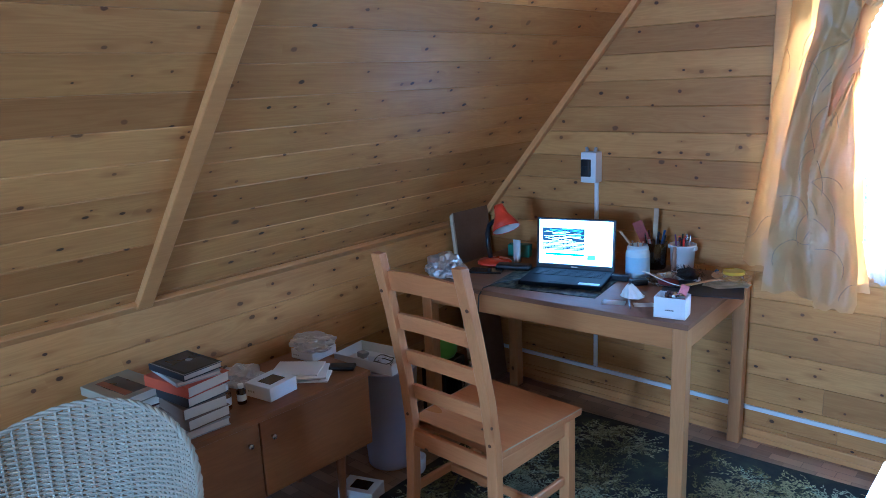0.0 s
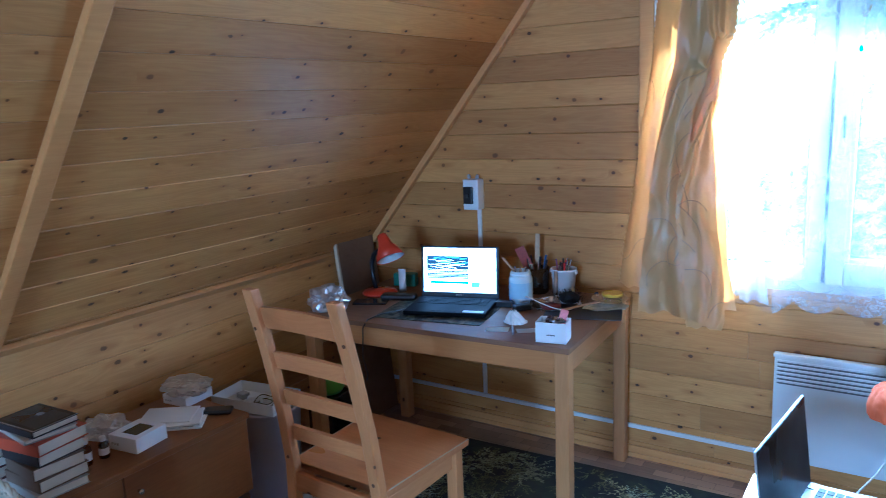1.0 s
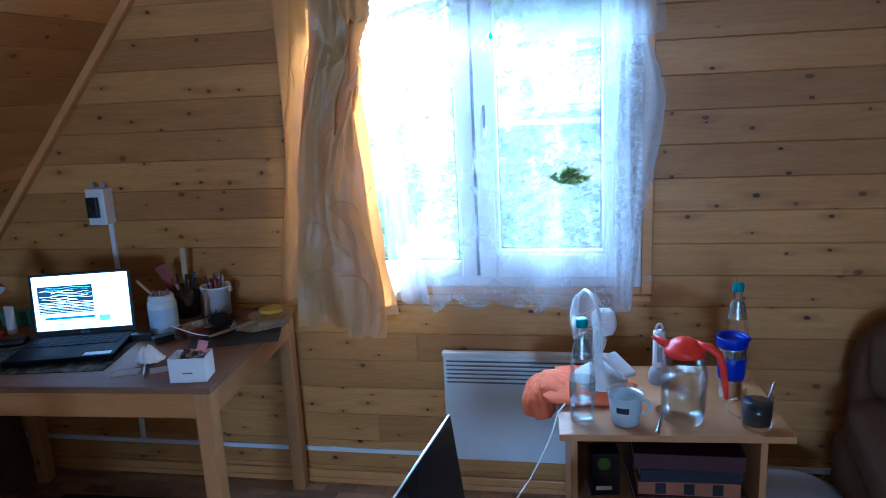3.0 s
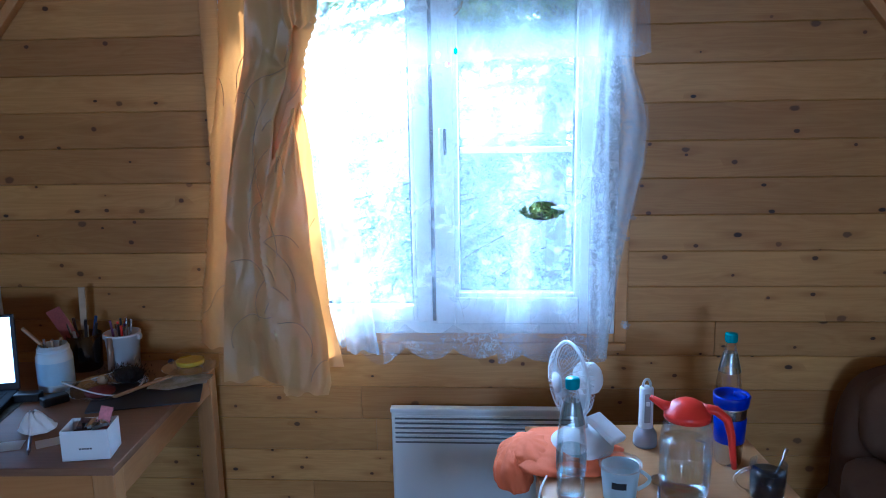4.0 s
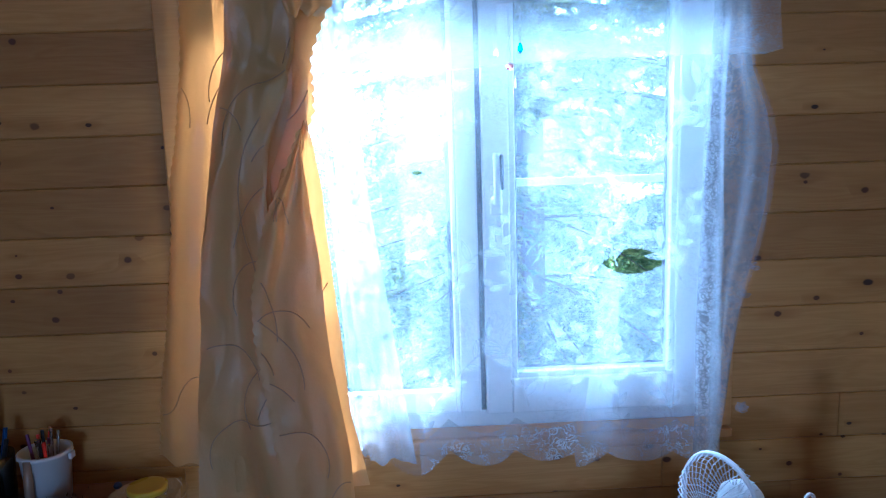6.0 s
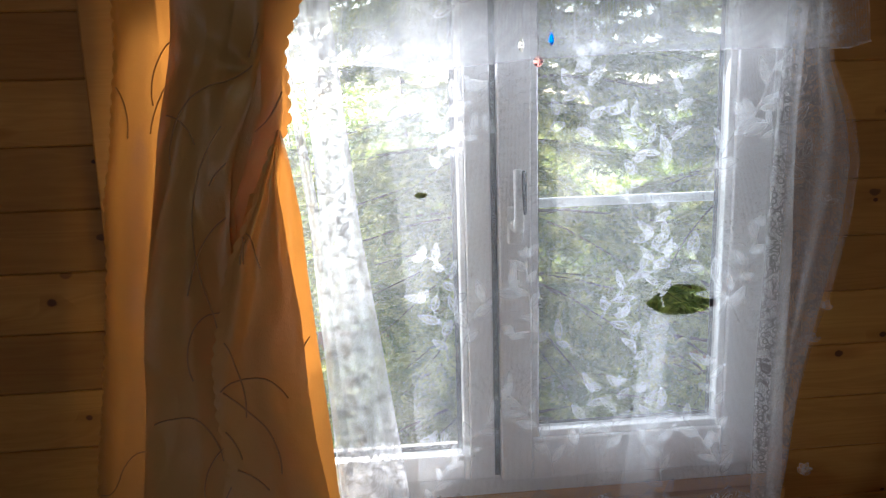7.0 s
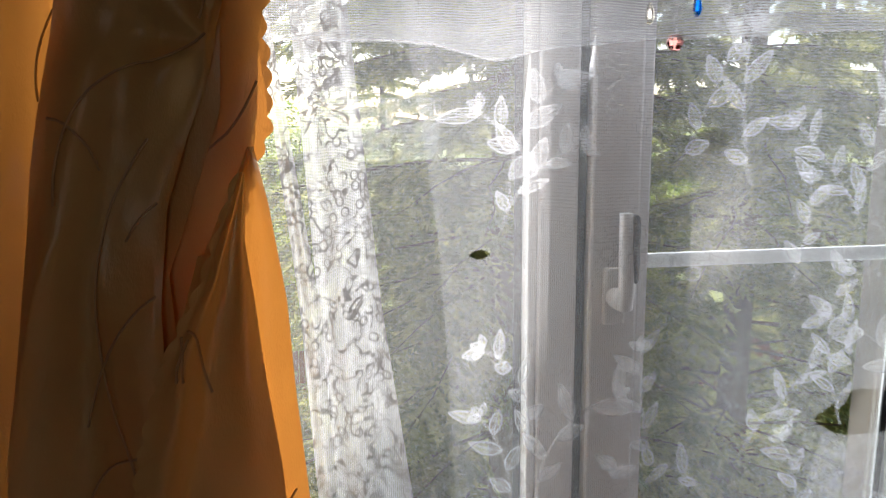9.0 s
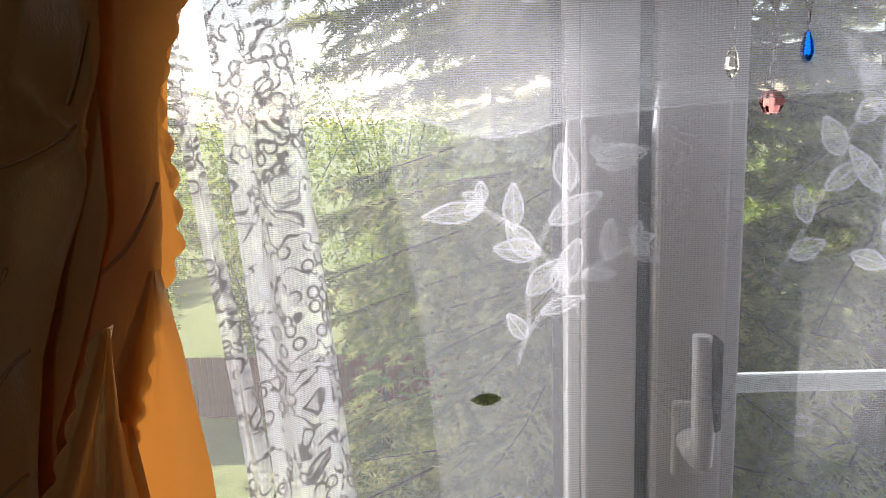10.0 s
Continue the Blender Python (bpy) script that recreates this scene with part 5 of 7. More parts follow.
def slat(zc, h):
    def at(u, v):
        x = (u - 0.5) * 0.310
        z = zc + (v - 0.5) * h + 0.016 * math.sin(math.pi * u)
        return Vector((x, ramp(z, BACK_AT) - 0.022 * math.sin(math.pi * u), z))

    bm = bmesh.new()
    front = add_grid(bm, 12, 2, at)
    back = add_grid(bm, 12, 2, lambda u, v: at(u, v) + Vector((0, 0.016, 0)))
    for j in (0, 2):
        for i in range(12):
            bm.faces.new((front[i][j], back[i][j], back[i + 1][j], front[i + 1][j]))
    bmesh.ops.recalc_face_normals(bm, faces=bm.faces)
    return bm


for zc, h in ((0.965, 0.070), (0.820, 0.056), (0.690, 0.052), (0.560, 0.050)):
    part("back_slat", slat(zc, h), ANTIQUE, chair)

# ---- open laptop on the table ----
LAP = pose(0.985, 4.69, TT, 0, 0, 16.0)
lap = thing("laptop", LAP, "black open laptop showing a bright web page", "laptop")
part("base", box(-0.1725, 0.1725, -0.245, -0.004, 0.004, 0.021, 0.004, 2), LAPTOP_BLACK, lap)
keys = bmesh.new()
for row in range(5):
    for c in range(15):
        add_box(keys, -0.150 + c * 0.0200, -0.1325 + c * 0.0200, -0.120 + row * 0.0192, -0.1035 + row * 0.0192, 0.0212, 0.0228)
tagged(part("key", keys, LAPTOP_BLACK, lap, "black keys"), kind="stuff")
part("touchpad", box(-0.055, 0.045, -0.225, -0.150, 0.0211, 0.0216), LAPTOP_BLACK, lap)
part("palm_sticker", box(0.075, 0.160, -0.232, -0.205, 0.0211, 0.0216), GREY_STICKER, lap, "pale sticker on the palm rest")
lid = part("lid", box(-0.1725, 0.1725, 0.0, 0.007, 0.0, 0.222, 0.002), BLACK_PLASTIC, lap, "", False, pose(0, 0.002, 0.017, -6, 0, 0))


def glow(name, c, s):
    k = Nodes(name)
    n = k.noise(k.coords(), 40.0, 2.0)
    e = k.add("ShaderNodeEmission", Color=k.mix(n, tuple(x * 0.93 for x in c), c), Strength=s)
    return k.end(e.outputs[0])


SCREEN_GLOW = 0.60
scr_w, scr_b, scr_g, scr_d, scr_t = [glow(n, c, SCREEN_GLOW) for n, c in (("screen_white", (0.86, 0.93, 1.0)), ("screen_blue", (0.02, 0.10, 0.42)), ("screen_grey", (0.30, 0.34, 0.36)), ("screen_dark", (0.015, 0.022, 0.03)), ("screen_teal", (0.16, 0.30, 0.34)))]
part("display", box(-0.161, 0.161, -0.0008, -0.0003, 0.022, 0.214), scr_w, lid, "lit white page")


def shown(name, x0, x1, z0, z1, mat, lift=0.0012):
    return part(name, box(x0, x1, -lift, -lift + 0.0003, z0, z1), mat, lid)


shown("page_picture", -0.146, 0.040, 0.082, 0.178, scr_d)
r = random.Random(9)
for i in range(16):
    zc = 0.086 + i * 0.0056
    bm = bmesh.new()
    x0, x1 = -0.146 + r.uniform(0, 0.05) * (i > 6), 0.040 - r.uniform(0, 0.07) * (i > 6)
    h = r.uniform(0.0012, 0.0030)
    add_grid(bm, 14, 1, lambda u, v: (x0 + (x1 - x0) * u, -0.0017, zc + h * v + 0.0022 * (i > 6) * math.sin(u * 9 + i)))
    part("picture_band", bm, r.choice((scr_w, scr_t, scr_g, scr_w)), lid)
shown("page_bar", -0.130, 0.040, 0.060, 0.068, scr_b)
shown("page_text", -0.092, -0.062, 0.040, 0.045, scr_g)
for i in range(5):
    shown("page_text", 0.056, 0.056 + r.uniform(0.01, 0.03), 0.168 - i * 0.012, 0.170 - i * 0.012, scr_g)
shown("page_thumbnail", 0.054, 0.090, 0.046, 0.066, scr_t)
shown("page_text", 0.054, 0.075, 0.074, 0.078, scr_g)
shown("toolbar", -0.150, 0.080, 0.026, 0.029, scr_g)
part("lid_badge", box(-0.016, 0.016, -0.0012, -0.0002, 0.0085, 0.0135), CHROME, lid, "small silver badge")
part("usb_stick", box(0.1726, 0.200, -0.045, -0.030, 0.006, 0.015, 0.002), BLUE_GLOW, lap, "blue glowing usb stick")

# ---- red desk lamp ----
lamp = thing("desk_lamp", pose(0.575, 4.660, TT), "orange-red desk lamp with a black bendy neck, switched off", "desk lamp")
part("foot", lathe([(0, 0), (0.078, 0), (0.080, 0.006), (0.074, 0.014), (0.030, 0.020), (0, 0.021)], 32), ORANGE_RED, lamp, "round red foot", True)
part("neck", tube([(-0.030, 0.01, 0.018), (-0.045, 0.012, 0.075), (-0.048, 0.012, 0.135), (-0.030, 0.008, 0.178), (0.005, 0.0, 0.200), (0.04, -0.005, 0.212)], 0.011, 10), BLACK_PLASTIC, lamp, "black bendy neck", True)
tilt = pose(0.055, -0.008, 0.225, 0, 0, -20) @ pose(0, 0, 0, 0, -32, 0)
bm = bmesh.new()
prof = [(0.0, 0.060), (0.022, 0.056), (0.027, 0.030), (0.031, 0.010), (0.048, -0.020), (0.066, -0.062), (0.064, -0.062), (0.046, -0.020), (0.029, 0.008), (0.0, 0.012)]
add_lathe(bm, prof[::-1], 28, tilt)
part("shade", bm, [ORANGE_RED], lamp, "red bell-shaped shade", True)
part("bulb", lathe([(0.0, -0.052), (0.020, -0.045), (0.027, -0.028), (0.020, -0.008), (0.012, 0.005), (0.0, 0.006)], 16, tilt), BULB_WHITE, lamp, "white bulb", True)
part("shade_lining", lathe([(0.0275, 0.007), (0.0455, -0.021), (0.0625, -0.0605)], 28, tilt), BULB_WHITE, lamp, "white inside of the shade", True)

# ---- odds and ends on the table ----
MAT_DARK = plain("dark_place_mat", (0.035, 0.040, 0.055), 0.5, vary=0.3, scale=12)
PRINT = Nodes("printed_mat")
_v = PRINT.coords()
_n = PRINT.noise(_v, 16.0, 4.0, 0.6, 1.2)
PRINT = PRINT.surface(PRINT.mix(PRINT.span(_n, 0.42, 0.60), (0.02, 0.026, 0.03), PRINT.mix(PRINT.noise(_v, 30.0, 2.0), (0.20, 0.17, 0.09), (0.05, 0.08, 0.085))), 0.75, Specular_IOR_Level=0.15)
single("place_mat", prism([(-0.23, -0.17), (0.23, -0.17), (0.23, 0.17), (-0.23, 0.17)], 0, 0.002), PRINT, "printed plastic place mat under the laptop", "place mat", pose(0.985, 4.545, TT, 0, 0, 10))
single("folder", prism(rounded(0.30, 0.21, 0.006), 0, 0.003), MAT_DARK, "thin dark blue folder on the table", "folder", pose(1.525, 4.755, TT, 0, 0, 18))


def sheet(name, w, h, mat, label, cat, m, curl=0.004, seed=1, nu=14, nv=12):
    bm = grid(nu, nv, lambda u, v: ((u - 0.5) * w, (v - 0.5) * h, 0.0008 + curl * (0.5 + 0.5 * math.sin(u * 5 + seed)) * (0.5 + 0.5 * math.cos(v * 4 + seed * 2)) + curl * 0.5 * abs(nz(u * 3 + seed, v * 3))))
    bmesh.ops.solidify(bm, geom=bm.faces[:], thickness=0.0004)
    return single(name, bm, mat, label, cat, m)


NEWS = Nodes("newsprint")
_v = NEWS.coords((1, 1, 1))
_l = NEWS.math("FRACT", NEWS.math("MULTIPLY", NEWS.add("ShaderNodeSeparateXYZ", Vector=_v).outputs[1], 130.0))
_f = NEWS.math("MULTIPLY", NEWS.math("GREATER_THAN", _l, 0.55), NEWS.span(NEWS.noise(NEWS.coords((300, 20, 1)), 1.0, 1.0), 0.45, 0.5))
_b = NEWS.span(NEWS.noise(_v, 22.0, 1.0), 0.54, 0.58)
NEWS = NEWS.surface(NEWS.mix(NEWS.math("MULTIPLY", NEWS.math("MAXIMUM", _f, _b), 0.35), (0.82, 0.84, 0.82), (0.16, 0.22, 0.20)), 0.8)
sheet("newspaper", 0.17, 0.11, NEWS, "crumpled printed leaflet on the table", "leaflet", pose(1.590, 4.830, TT + 0.004, 0, 0, 12), 0.014, 3)
sheet("note", 0.085, 0.055, PAPER, "small white paper note", "paper", pose(1.325, 4.408, TT, 0, 0, 20), 0.002, 5)
sheet("note", 0.075, 0.050, PAPER, "small white paper slip under the box", "paper", pose(1.43, 4.44, TT, 0, 0, 35), 0.002, 8)

def tissue_at(u, v):
    """A tissue pinched up into a peak, its folds spreading towards the rim."""
    a, q = u * 2 * math.pi, max(0.02, v)
    fold = math.sin(5 * a + 2.2 * q) + 0.6 * math.sin(9 * a + 1.3) + 0.8 * nz(3 * math.cos(a), 3 * math.sin(a), 4 * q)
    rad = (0.004 + 0.038 * q ** 0.55) * (1 + 0.22 * q * nz(math.cos(a) * 2, math.sin(a) * 2, 7.0)) + 0.0035 * q * fold
    z = 0.050 * (1 - q) ** 1.3 * (1 + 0.25 * nz(2 * math.cos(a), 2 * math.sin(a), 3.0)) + 0.0125 * q * (1.15 + 0.42 * fold) * (1 - 0.55 * q)
    return (rad * math.cos(a) - 0.016 * (1 - q), rad * math.sin(a), max(0.0006, z))


bm = grid(64, 18, tissue_at)
bmesh.ops.remove_doubles(bm, verts=bm.verts[:], dist=0.00005)
single("crumpled_tissue", bm, PAPER, "crumpled white paper tissue", "tissue", pose(1.355, 4.505, TT))
single("pen", tube([(0, 0, 0.005), (0.11, 0, 0.005), (0.128, 0, 0.004)], [0.0045, 0.0045, 0.001], 8), PEN_DARK, "dark pen lying by the tissue", "pen", pose(1.352, 4.475, TT, 0, 0, -60))

# white card box with small things in it
cb = thing("card_box", pose(1.562, 4.388, TT, 0, 0, 10), "open white card box full of small cosmetics", "box")
bm = bmesh.new()
W2, D2, H2, T2 = 0.054, 0.040, 0.074, 0.0015
for q in ((-W2, W2, -D2, -D2 + T2), (-W2, W2, D2 - T2, D2), (-W2, -W2 + T2, -D2 + T2, D2 - T2), (W2 - T2, W2, -D2 + T2, D2 - T2)):
    add_box(bm, *q, 0.0, H2)
add_box(bm, -W2, W2, -D2, D2, -0.0, 0.0015)
part("box_wall", bm, CARD_WHITE, cb)
for i in range(5):
    part("print_bar", box(-0.014 + i * 0.006, -0.0095 + i * 0.006, -D2 - 0.0006, -D2 - 0.0001, 0.027, 0.031), BLACK_PLASTIC, cb, "small dark printing")
r = random.Random(2)
for i in range(9):
    part("trinket", box(-0.02, 0.02, -0.007, 0.007, -0.006, 0.006, 0.002, 1, pose(r.uniform(-0.03, 0.03), r.uniform(-0.02, 0.02), 0.058 + i * 0.0026, r.uniform(-30, 30), r.uniform(-30, 30), r.uniform(0, 180))), r.choice((BLACK_GLOSS, BLUE_DIM, STEEL, PEN_DARK)), cb)
part("sachet", box(-0.014, 0.014, -0.002, 0.002, -0.02, 0.055, 0.001, 1, pose(0.026, 0.004, 0.060, 0, 18, 10)), RED_PRINT, cb, "red and white sachet")

# big white plastic jar with blue label
jar = thing("plastic_jar", pose(1.225, 4.80, TT), "white plastic jar with a pale label holding brushes", "jar")
part("body", lathe([(0, 0), (0.046, 0), (0.050, 0.005), (0.050, 0.100), (0.046, 0.112), (0.040, 0.117), (0.040, 0.135), (0.036, 0.135), (0.036, 0.02), (0, 0.02)], 32), JAR_WHITE, jar, "", True)
part("label", lathe([(0.0505, 0.022), (0.0505, 0.088)], 32), JAR_LABEL, jar, "pale blue label", True)
part("neck_ring", lathe([(0.0402, 0.116), (0.0445, 0.118), (0.0445, 0.126), (0.0402, 0.128)], 32), JAR_WHITE, jar, "", True)
for i in range(6):
    a = i * 1.05
    part("tool", tube([(0.012 * math.cos(a), 0.012 * math.sin(a), 0.03), (0.026 * math.cos(a), 0.026 * math.sin(a), 0.146 + 0.008 * math.sin(i * 3))], 0.0035, 7), (STEEL, PALE_EDGE, STEEL, GREY_PLASTIC, STEEL, PALE_EDGE)[i], jar)
part("wooden_brush", box(-0.004, 0.004, -0.009, 0.009, 0, 0.10, 0.002, 1, pose(-0.020, 0.010, 0.110, 0, -38, 30)), PALE_EDGE, jar, "pale wooden stick")

# dark jar with brushes and stencils
dj = thing("glass_jar", pose(1.225, 4.965, TT), "smoky glass jar crammed with brushes and stencils", "jar")
part("body", lathe([(0, 0), (0.044, 0), (0.048, 0.006), (0.052, 0.115), (0.049, 0.115), (0.045, 0.008), (0, 0.008)], 28), SMOKE, dj, "", True)
part("filling", lathe([(0, 0.009), (0.042, 0.009), (0.044, 0.07), (0.02, 0.078), (0, 0.075)], 16), DARK_FILL, dj, "dark clutter inside")
part("red_stencil", box(-0.022, 0.022, -0.0015, 0.0015, 0, 0.115, 0.0005, 1, pose(-0.030, -0.012, 0.10, 6, -24, 15)), RED_PRINT2, dj, "red patterned stencil card")
part("wooden_ruler", box(-0.010, 0.010, -0.002, 0.002, 0, 0.17, 0.0005, 1, pose(-0.025, 0.045, 0.085, 0, 2, 10)), PALE_EDGE, dj, "pale wooden ruler")
for i in range(7):
    a = i * 0.9
    part("brush", tube([(0.015 * math.cos(a), 0.015 * math.sin(a), 0.03), (0.045 * math.cos(a), 0.040 * math.sin(a), 0.15 + 0.02 * math.sin(i * 2.3))], 0.005, 7), (BLACK_PLASTIC, BLUE_DIM, WHITE_PLASTIC, PEN_DARK, STEEL, WHITE_PLASTIC, BLACK_PLASTIC)[i], dj)

# white bucket of pencils
bu = thing("small_bucket", pose(1.345, 4.975, TT), "small white plastic bucket full of pencils and pens", "bucket")
part("body", lathe([(0, 0), (0.052, 0), (0.062, 0.110), (0.066, 0.110), (0.066, 0.118), (0.058, 0.118), (0.050, 0.006), (0, 0.006)], 32, pose(0, 0, 0) @ Matrix.Diagonal((0.86, 0.86, 1.0, 1.0))), WHITE_PLASTIC, bu, "", True)
for s in (-1, 1):
    part("ear", box(s * 0.0575 - 0.004, s * 0.0575 + 0.004, -0.010, 0.010, 0.095, 0.112, 0.002), WHITE_PLASTIC, bu)
r = random.Random(6)
for i in range(16):
    a, q = r.uniform(0, 6.28), r.uniform(0.01, 0.042)
    part("pencil", tube([(q * 0.6 * math.cos(a), q * 0.6 * math.sin(a), 0.02), (q * 1.1 * math.cos(a), q * 1.1 * math.sin(a), 0.135 + r.uniform(0, 0.03))], 0.0036, 6), r.choice((PEN_DARK, RED_PLASTIC, BLACK_PLASTIC, ANTIQUE, PURPLE, STEEL)), bu)
part("lip_stick", lathe([(0, 0), (0.010, 0), (0.010, 0.070), (0.0085, 0.072), (0.0085, 0.10), (0, 0.10)], 14, pose(-0.012, -0.062, 0.015, -4, 0, 0)), GOLD_TUBE, bu, "gold-grey tube clipped to the bucket", True)

# clear tray with dark brush head, wire and wooden spatula
tr = thing("clear_tray", pose(1.395, 4.775, TT, 0, 0, 5), "clear plastic tray with jewellery and a black fur brush", "tray")
part("tray", lathe([(0, 0), (0.085, 0), (0.110, 0.018), (0.114, 0.018), (0.088, 0.003), (0, 0.003)], 36), CLEAR_PLASTIC, tr, "", True)
bm = bmesh.new()
r = random.Random(14)
for i in range(1500):
    c = Vector((r.gauss(0, 0.026), r.gauss(0, 0.019), 0.018 + abs(r.gauss(0, 0.014))))
    d = Vector((c.x * 8, c.y * 8, 0.6)).normalized() + Vector((r.uniform(-0.5, 0.5), r.uniform(-0.5, 0.5), r.uniform(-0.2, 0.3)))
    n = Vector((-d.y, d.x, 0.1)).normalized() * 0.0016
    bm.faces.new([bm.verts.new(p) for p in (c - n, c + n, c + d * 0.009)])
bmesh.ops.create_icosphere(bm, subdivisions=2, radius=1.0, matrix=Matrix.Translation((0, 0, 0.028)) @ Matrix.Diagonal((0.045, 0.034, 0.026, 1)))
tagged(part("fur", bm, FUR, tr, "black fur tuft", False, pose(0.045, 0.045, 0.004)), kind="stuff")
part("wooden_ball", lathe([(0, -0.016), (0.012, -0.011), (0.016, 0), (0.012, 0.011), (0, 0.016)], 16, pose(-0.030, 0.035, 0.022)), PALE_EDGE, tr, "pale wooden ball", True)
part("red_purse", lathe([(0, 0), (0.040, 0.002), (0.042, 0.010), (0.02, 0.018), (0, 0.018)], 20, pose(-0.01, -0.03, 0.004)), DARK_RED, tr, "dark red pouch", True)
pts = [(0.115 * math.cos(a) - 0.01, 0.085 * math.sin(a), 0.030 + 0.018 * math.sin(a * 2)) for a in [radians(60 + 10 * i) for i in range(31)]]
part("wire", tube(pts, 0.0022, 6), WHITE_PLASTIC, tr, "white earphone wire", True)
single("wooden_spatula", bar([(0, 0, 0), (0.0, 0, 0.075), (0, 0, 0.17)], 0.018, 0.005), PALE_EDGE, "pale wooden spatula lying on the tray's rim", "spatula", pose(1.470, 4.665, TT + 0.026, 0, 0, -38) @ pose(0, 0, 0, -86, 0, 0))
for i, (x, y) in enumerate(((1.20, 4.70), (1.29, 4.68))):
    single("power_adapter", box(-0.035, 0.035, -0.018, 0.018, 0, 0.024, 0.004, 2), BLACK_PLASTIC, "small black power adapter on the table", "adapter", pose(x, y, TT, 0, 0, 40 * i + 10))

# dish with a yellow-lidded jar
dish = thing("glass_dish", pose(1.580, 4.930, TT), "round clear glass dish near the curtain", "dish")
part("dish", lathe([(0, 0), (0.060, 0), (0.083, 0.022), (0.086, 0.022), (0.063, 0.003), (0, 0.003)], 36), CLEAR_GLASS, dish, "", True)
yj = thing("lidded_jar", pose(1.580, 4.930, TT + 0.0035), "low clear jar with a yellow metal lid standing in a dish", "jar")
part("body", lathe([(0, 0), (0.036, 0), (0.040, 0.004), (0.040, 0.026), (0.036, 0.028)], 28), CLEAR_GLASS, yj, "", True)
part("lid", lathe([(0.0365, 0.028), (0.043, 0.028), (0.043, 0.039), (0.041, 0.041), (0.034, 0.040), (0, 0.040)], 28), YELLOW, yj, "yellow metal lid", True)
single("glass_bead", lathe([(0, -0.010), (0.0075, -0.006), (0.010, 0), (0.0075, 0.006), (0, 0.010)], 16), BLUE_DIM, "small blue bead on the table", "bead", pose(1.485, 5.000, TT + 0.011), smooth=True)

# tube, green packs and blue spray bottle beside the lamp
tb = thing("cream_tube", pose(0.650, 4.735, TT), "grey-white cream tube standing on its cap", "tube")
part("cap", lathe([(0, 0), (0.016, 0), (0.016, 0.018), (0, 0.018)], 18), WHITE_PLASTIC, tb, "", True)
part("tube", grid(20, 10, lambda u, v: (0.017 * (1 + 0.25 * v) * math.cos(u * 6.2832), 0.017 * (1 - 0.93 * v) * math.sin(u * 6.2832), 0.0185 + 0.085 * v)), WHITE_PLASTIC, tb, "", True)
single("green_pack", box(-0.055, 0.055, -0.022, 0.022, 0, 0.060, 0.003), GREEN_PACK, "dark green tea pack beside the lamp", "pack", pose(0.600, 4.830, TT, 0, 0, 14))
sp = thing("spray_bottle", pose(0.720, 4.900, TT), "clear blue spray bottle with a pink cap", "bottle")
part("body", lathe([(0, 0), (0.026, 0), (0.030, 0.006), (0.030, 0.095), (0.016, 0.120), (0.013, 0.125)], 22), SPRAY_BLUE, sp, "", True)
part("cap", lathe([(0.0135, 0.1255), (0.014, 0.150), (0, 0.152)], 14), SALMON, sp, "pink cap", True)
single("phone", box(-0.075, 0.075, -0.038, 0.038, 0, 0.009, 0.003, 2), BLACK_GLOSS, "black phone lying on the table", "phone", pose(0.640, 4.510, TT, 0, 0, 25))
single("glasses_case", box(-0.080, 0.080, -0.030, 0.030, 0, 0.026, 0.012, 3), BLACK_PLASTIC, "long black glasses case on the table", "case", pose(0.720, 4.610, TT, 0, 0, 20))


def crumple(size, seed, sub=4, flat=0.6):
    bm = bmesh.new()
    bmesh.ops.create_icosphere(bm, subdivisions=sub, radius=1.0)
    for v in bm.verts:
        d = v.co.normalized()
        k = 1 + 0.45 * nz(d.x * 2 + seed, d.y * 2, d.z * 2) + 0.25 * abs(nz(d.x * 5, d.y * 5 + seed, d.z * 5)) + 0.12 * nz(d.x * 11, d.y * 11, d.z * 11 + seed)
        v.co = Vector((d.x * size[0] * k, d.y * size[1] * k, max(0.0008, size[2] * flat + d.z * size[2] * k)))
    return bm


single("plastic_bag", crumple((0.095, 0.065, 0.060), 3), FILM, "crumpled clear plastic bag on the table corner", "bag", pose(0.520, 4.360, TT))
cable = [(0.86, 4.50, TT + 0.004), (0.80, 4.38, TT + 0.004), (0.800, 4.285, TT + 0.005), (0.800, 4.255, TT - 0.02), (0.795, 4.250, 0.60), (0.815, 4.25, 0.53), (0.80, 4.26, 0.50)]
single("black_cable", tube(cable, 0.0028, 7), BLACK_PLASTIC, "black cable hanging over the table's edge", "cable", smooth=True)


# ---- low sideboard under the slope and what lies on it ----
CAB = pose(0.660, 3.757, 0, 0, 0, -1.0)
CZ = 0.530
cab = thing("sideboard", CAB, "low reddish-brown veneered sideboard along the knee wall", "sideboard")
L = 1.466
part("top", box(-0.400, 0.006, -L, 0.004, CZ - 0.020, CZ, 0.002), VENEER_Y, cab)
part("side_panel", box(-0.395, -0.018, -0.018, 0.0, 0.235, CZ - 0.0205, 0.001), VENEER, cab)
part("side_panel", box(-0.395, -0.018, -L + 0.004, -L + 0.022, 0.235, CZ - 0.0205, 0.001), VENEER, cab)
part("bottom", box(-0.395, -0.018, -L + 0.0225, -0.0185, 0.235, 0.253), VENEER_Y, cab)
part("back_panel", box(-0.4005, -0.3955, -L + 0.004, 0.0, 0.24, CZ - 0.0205), DARK_BOARD, cab)
w = (L - 0.008) / 3
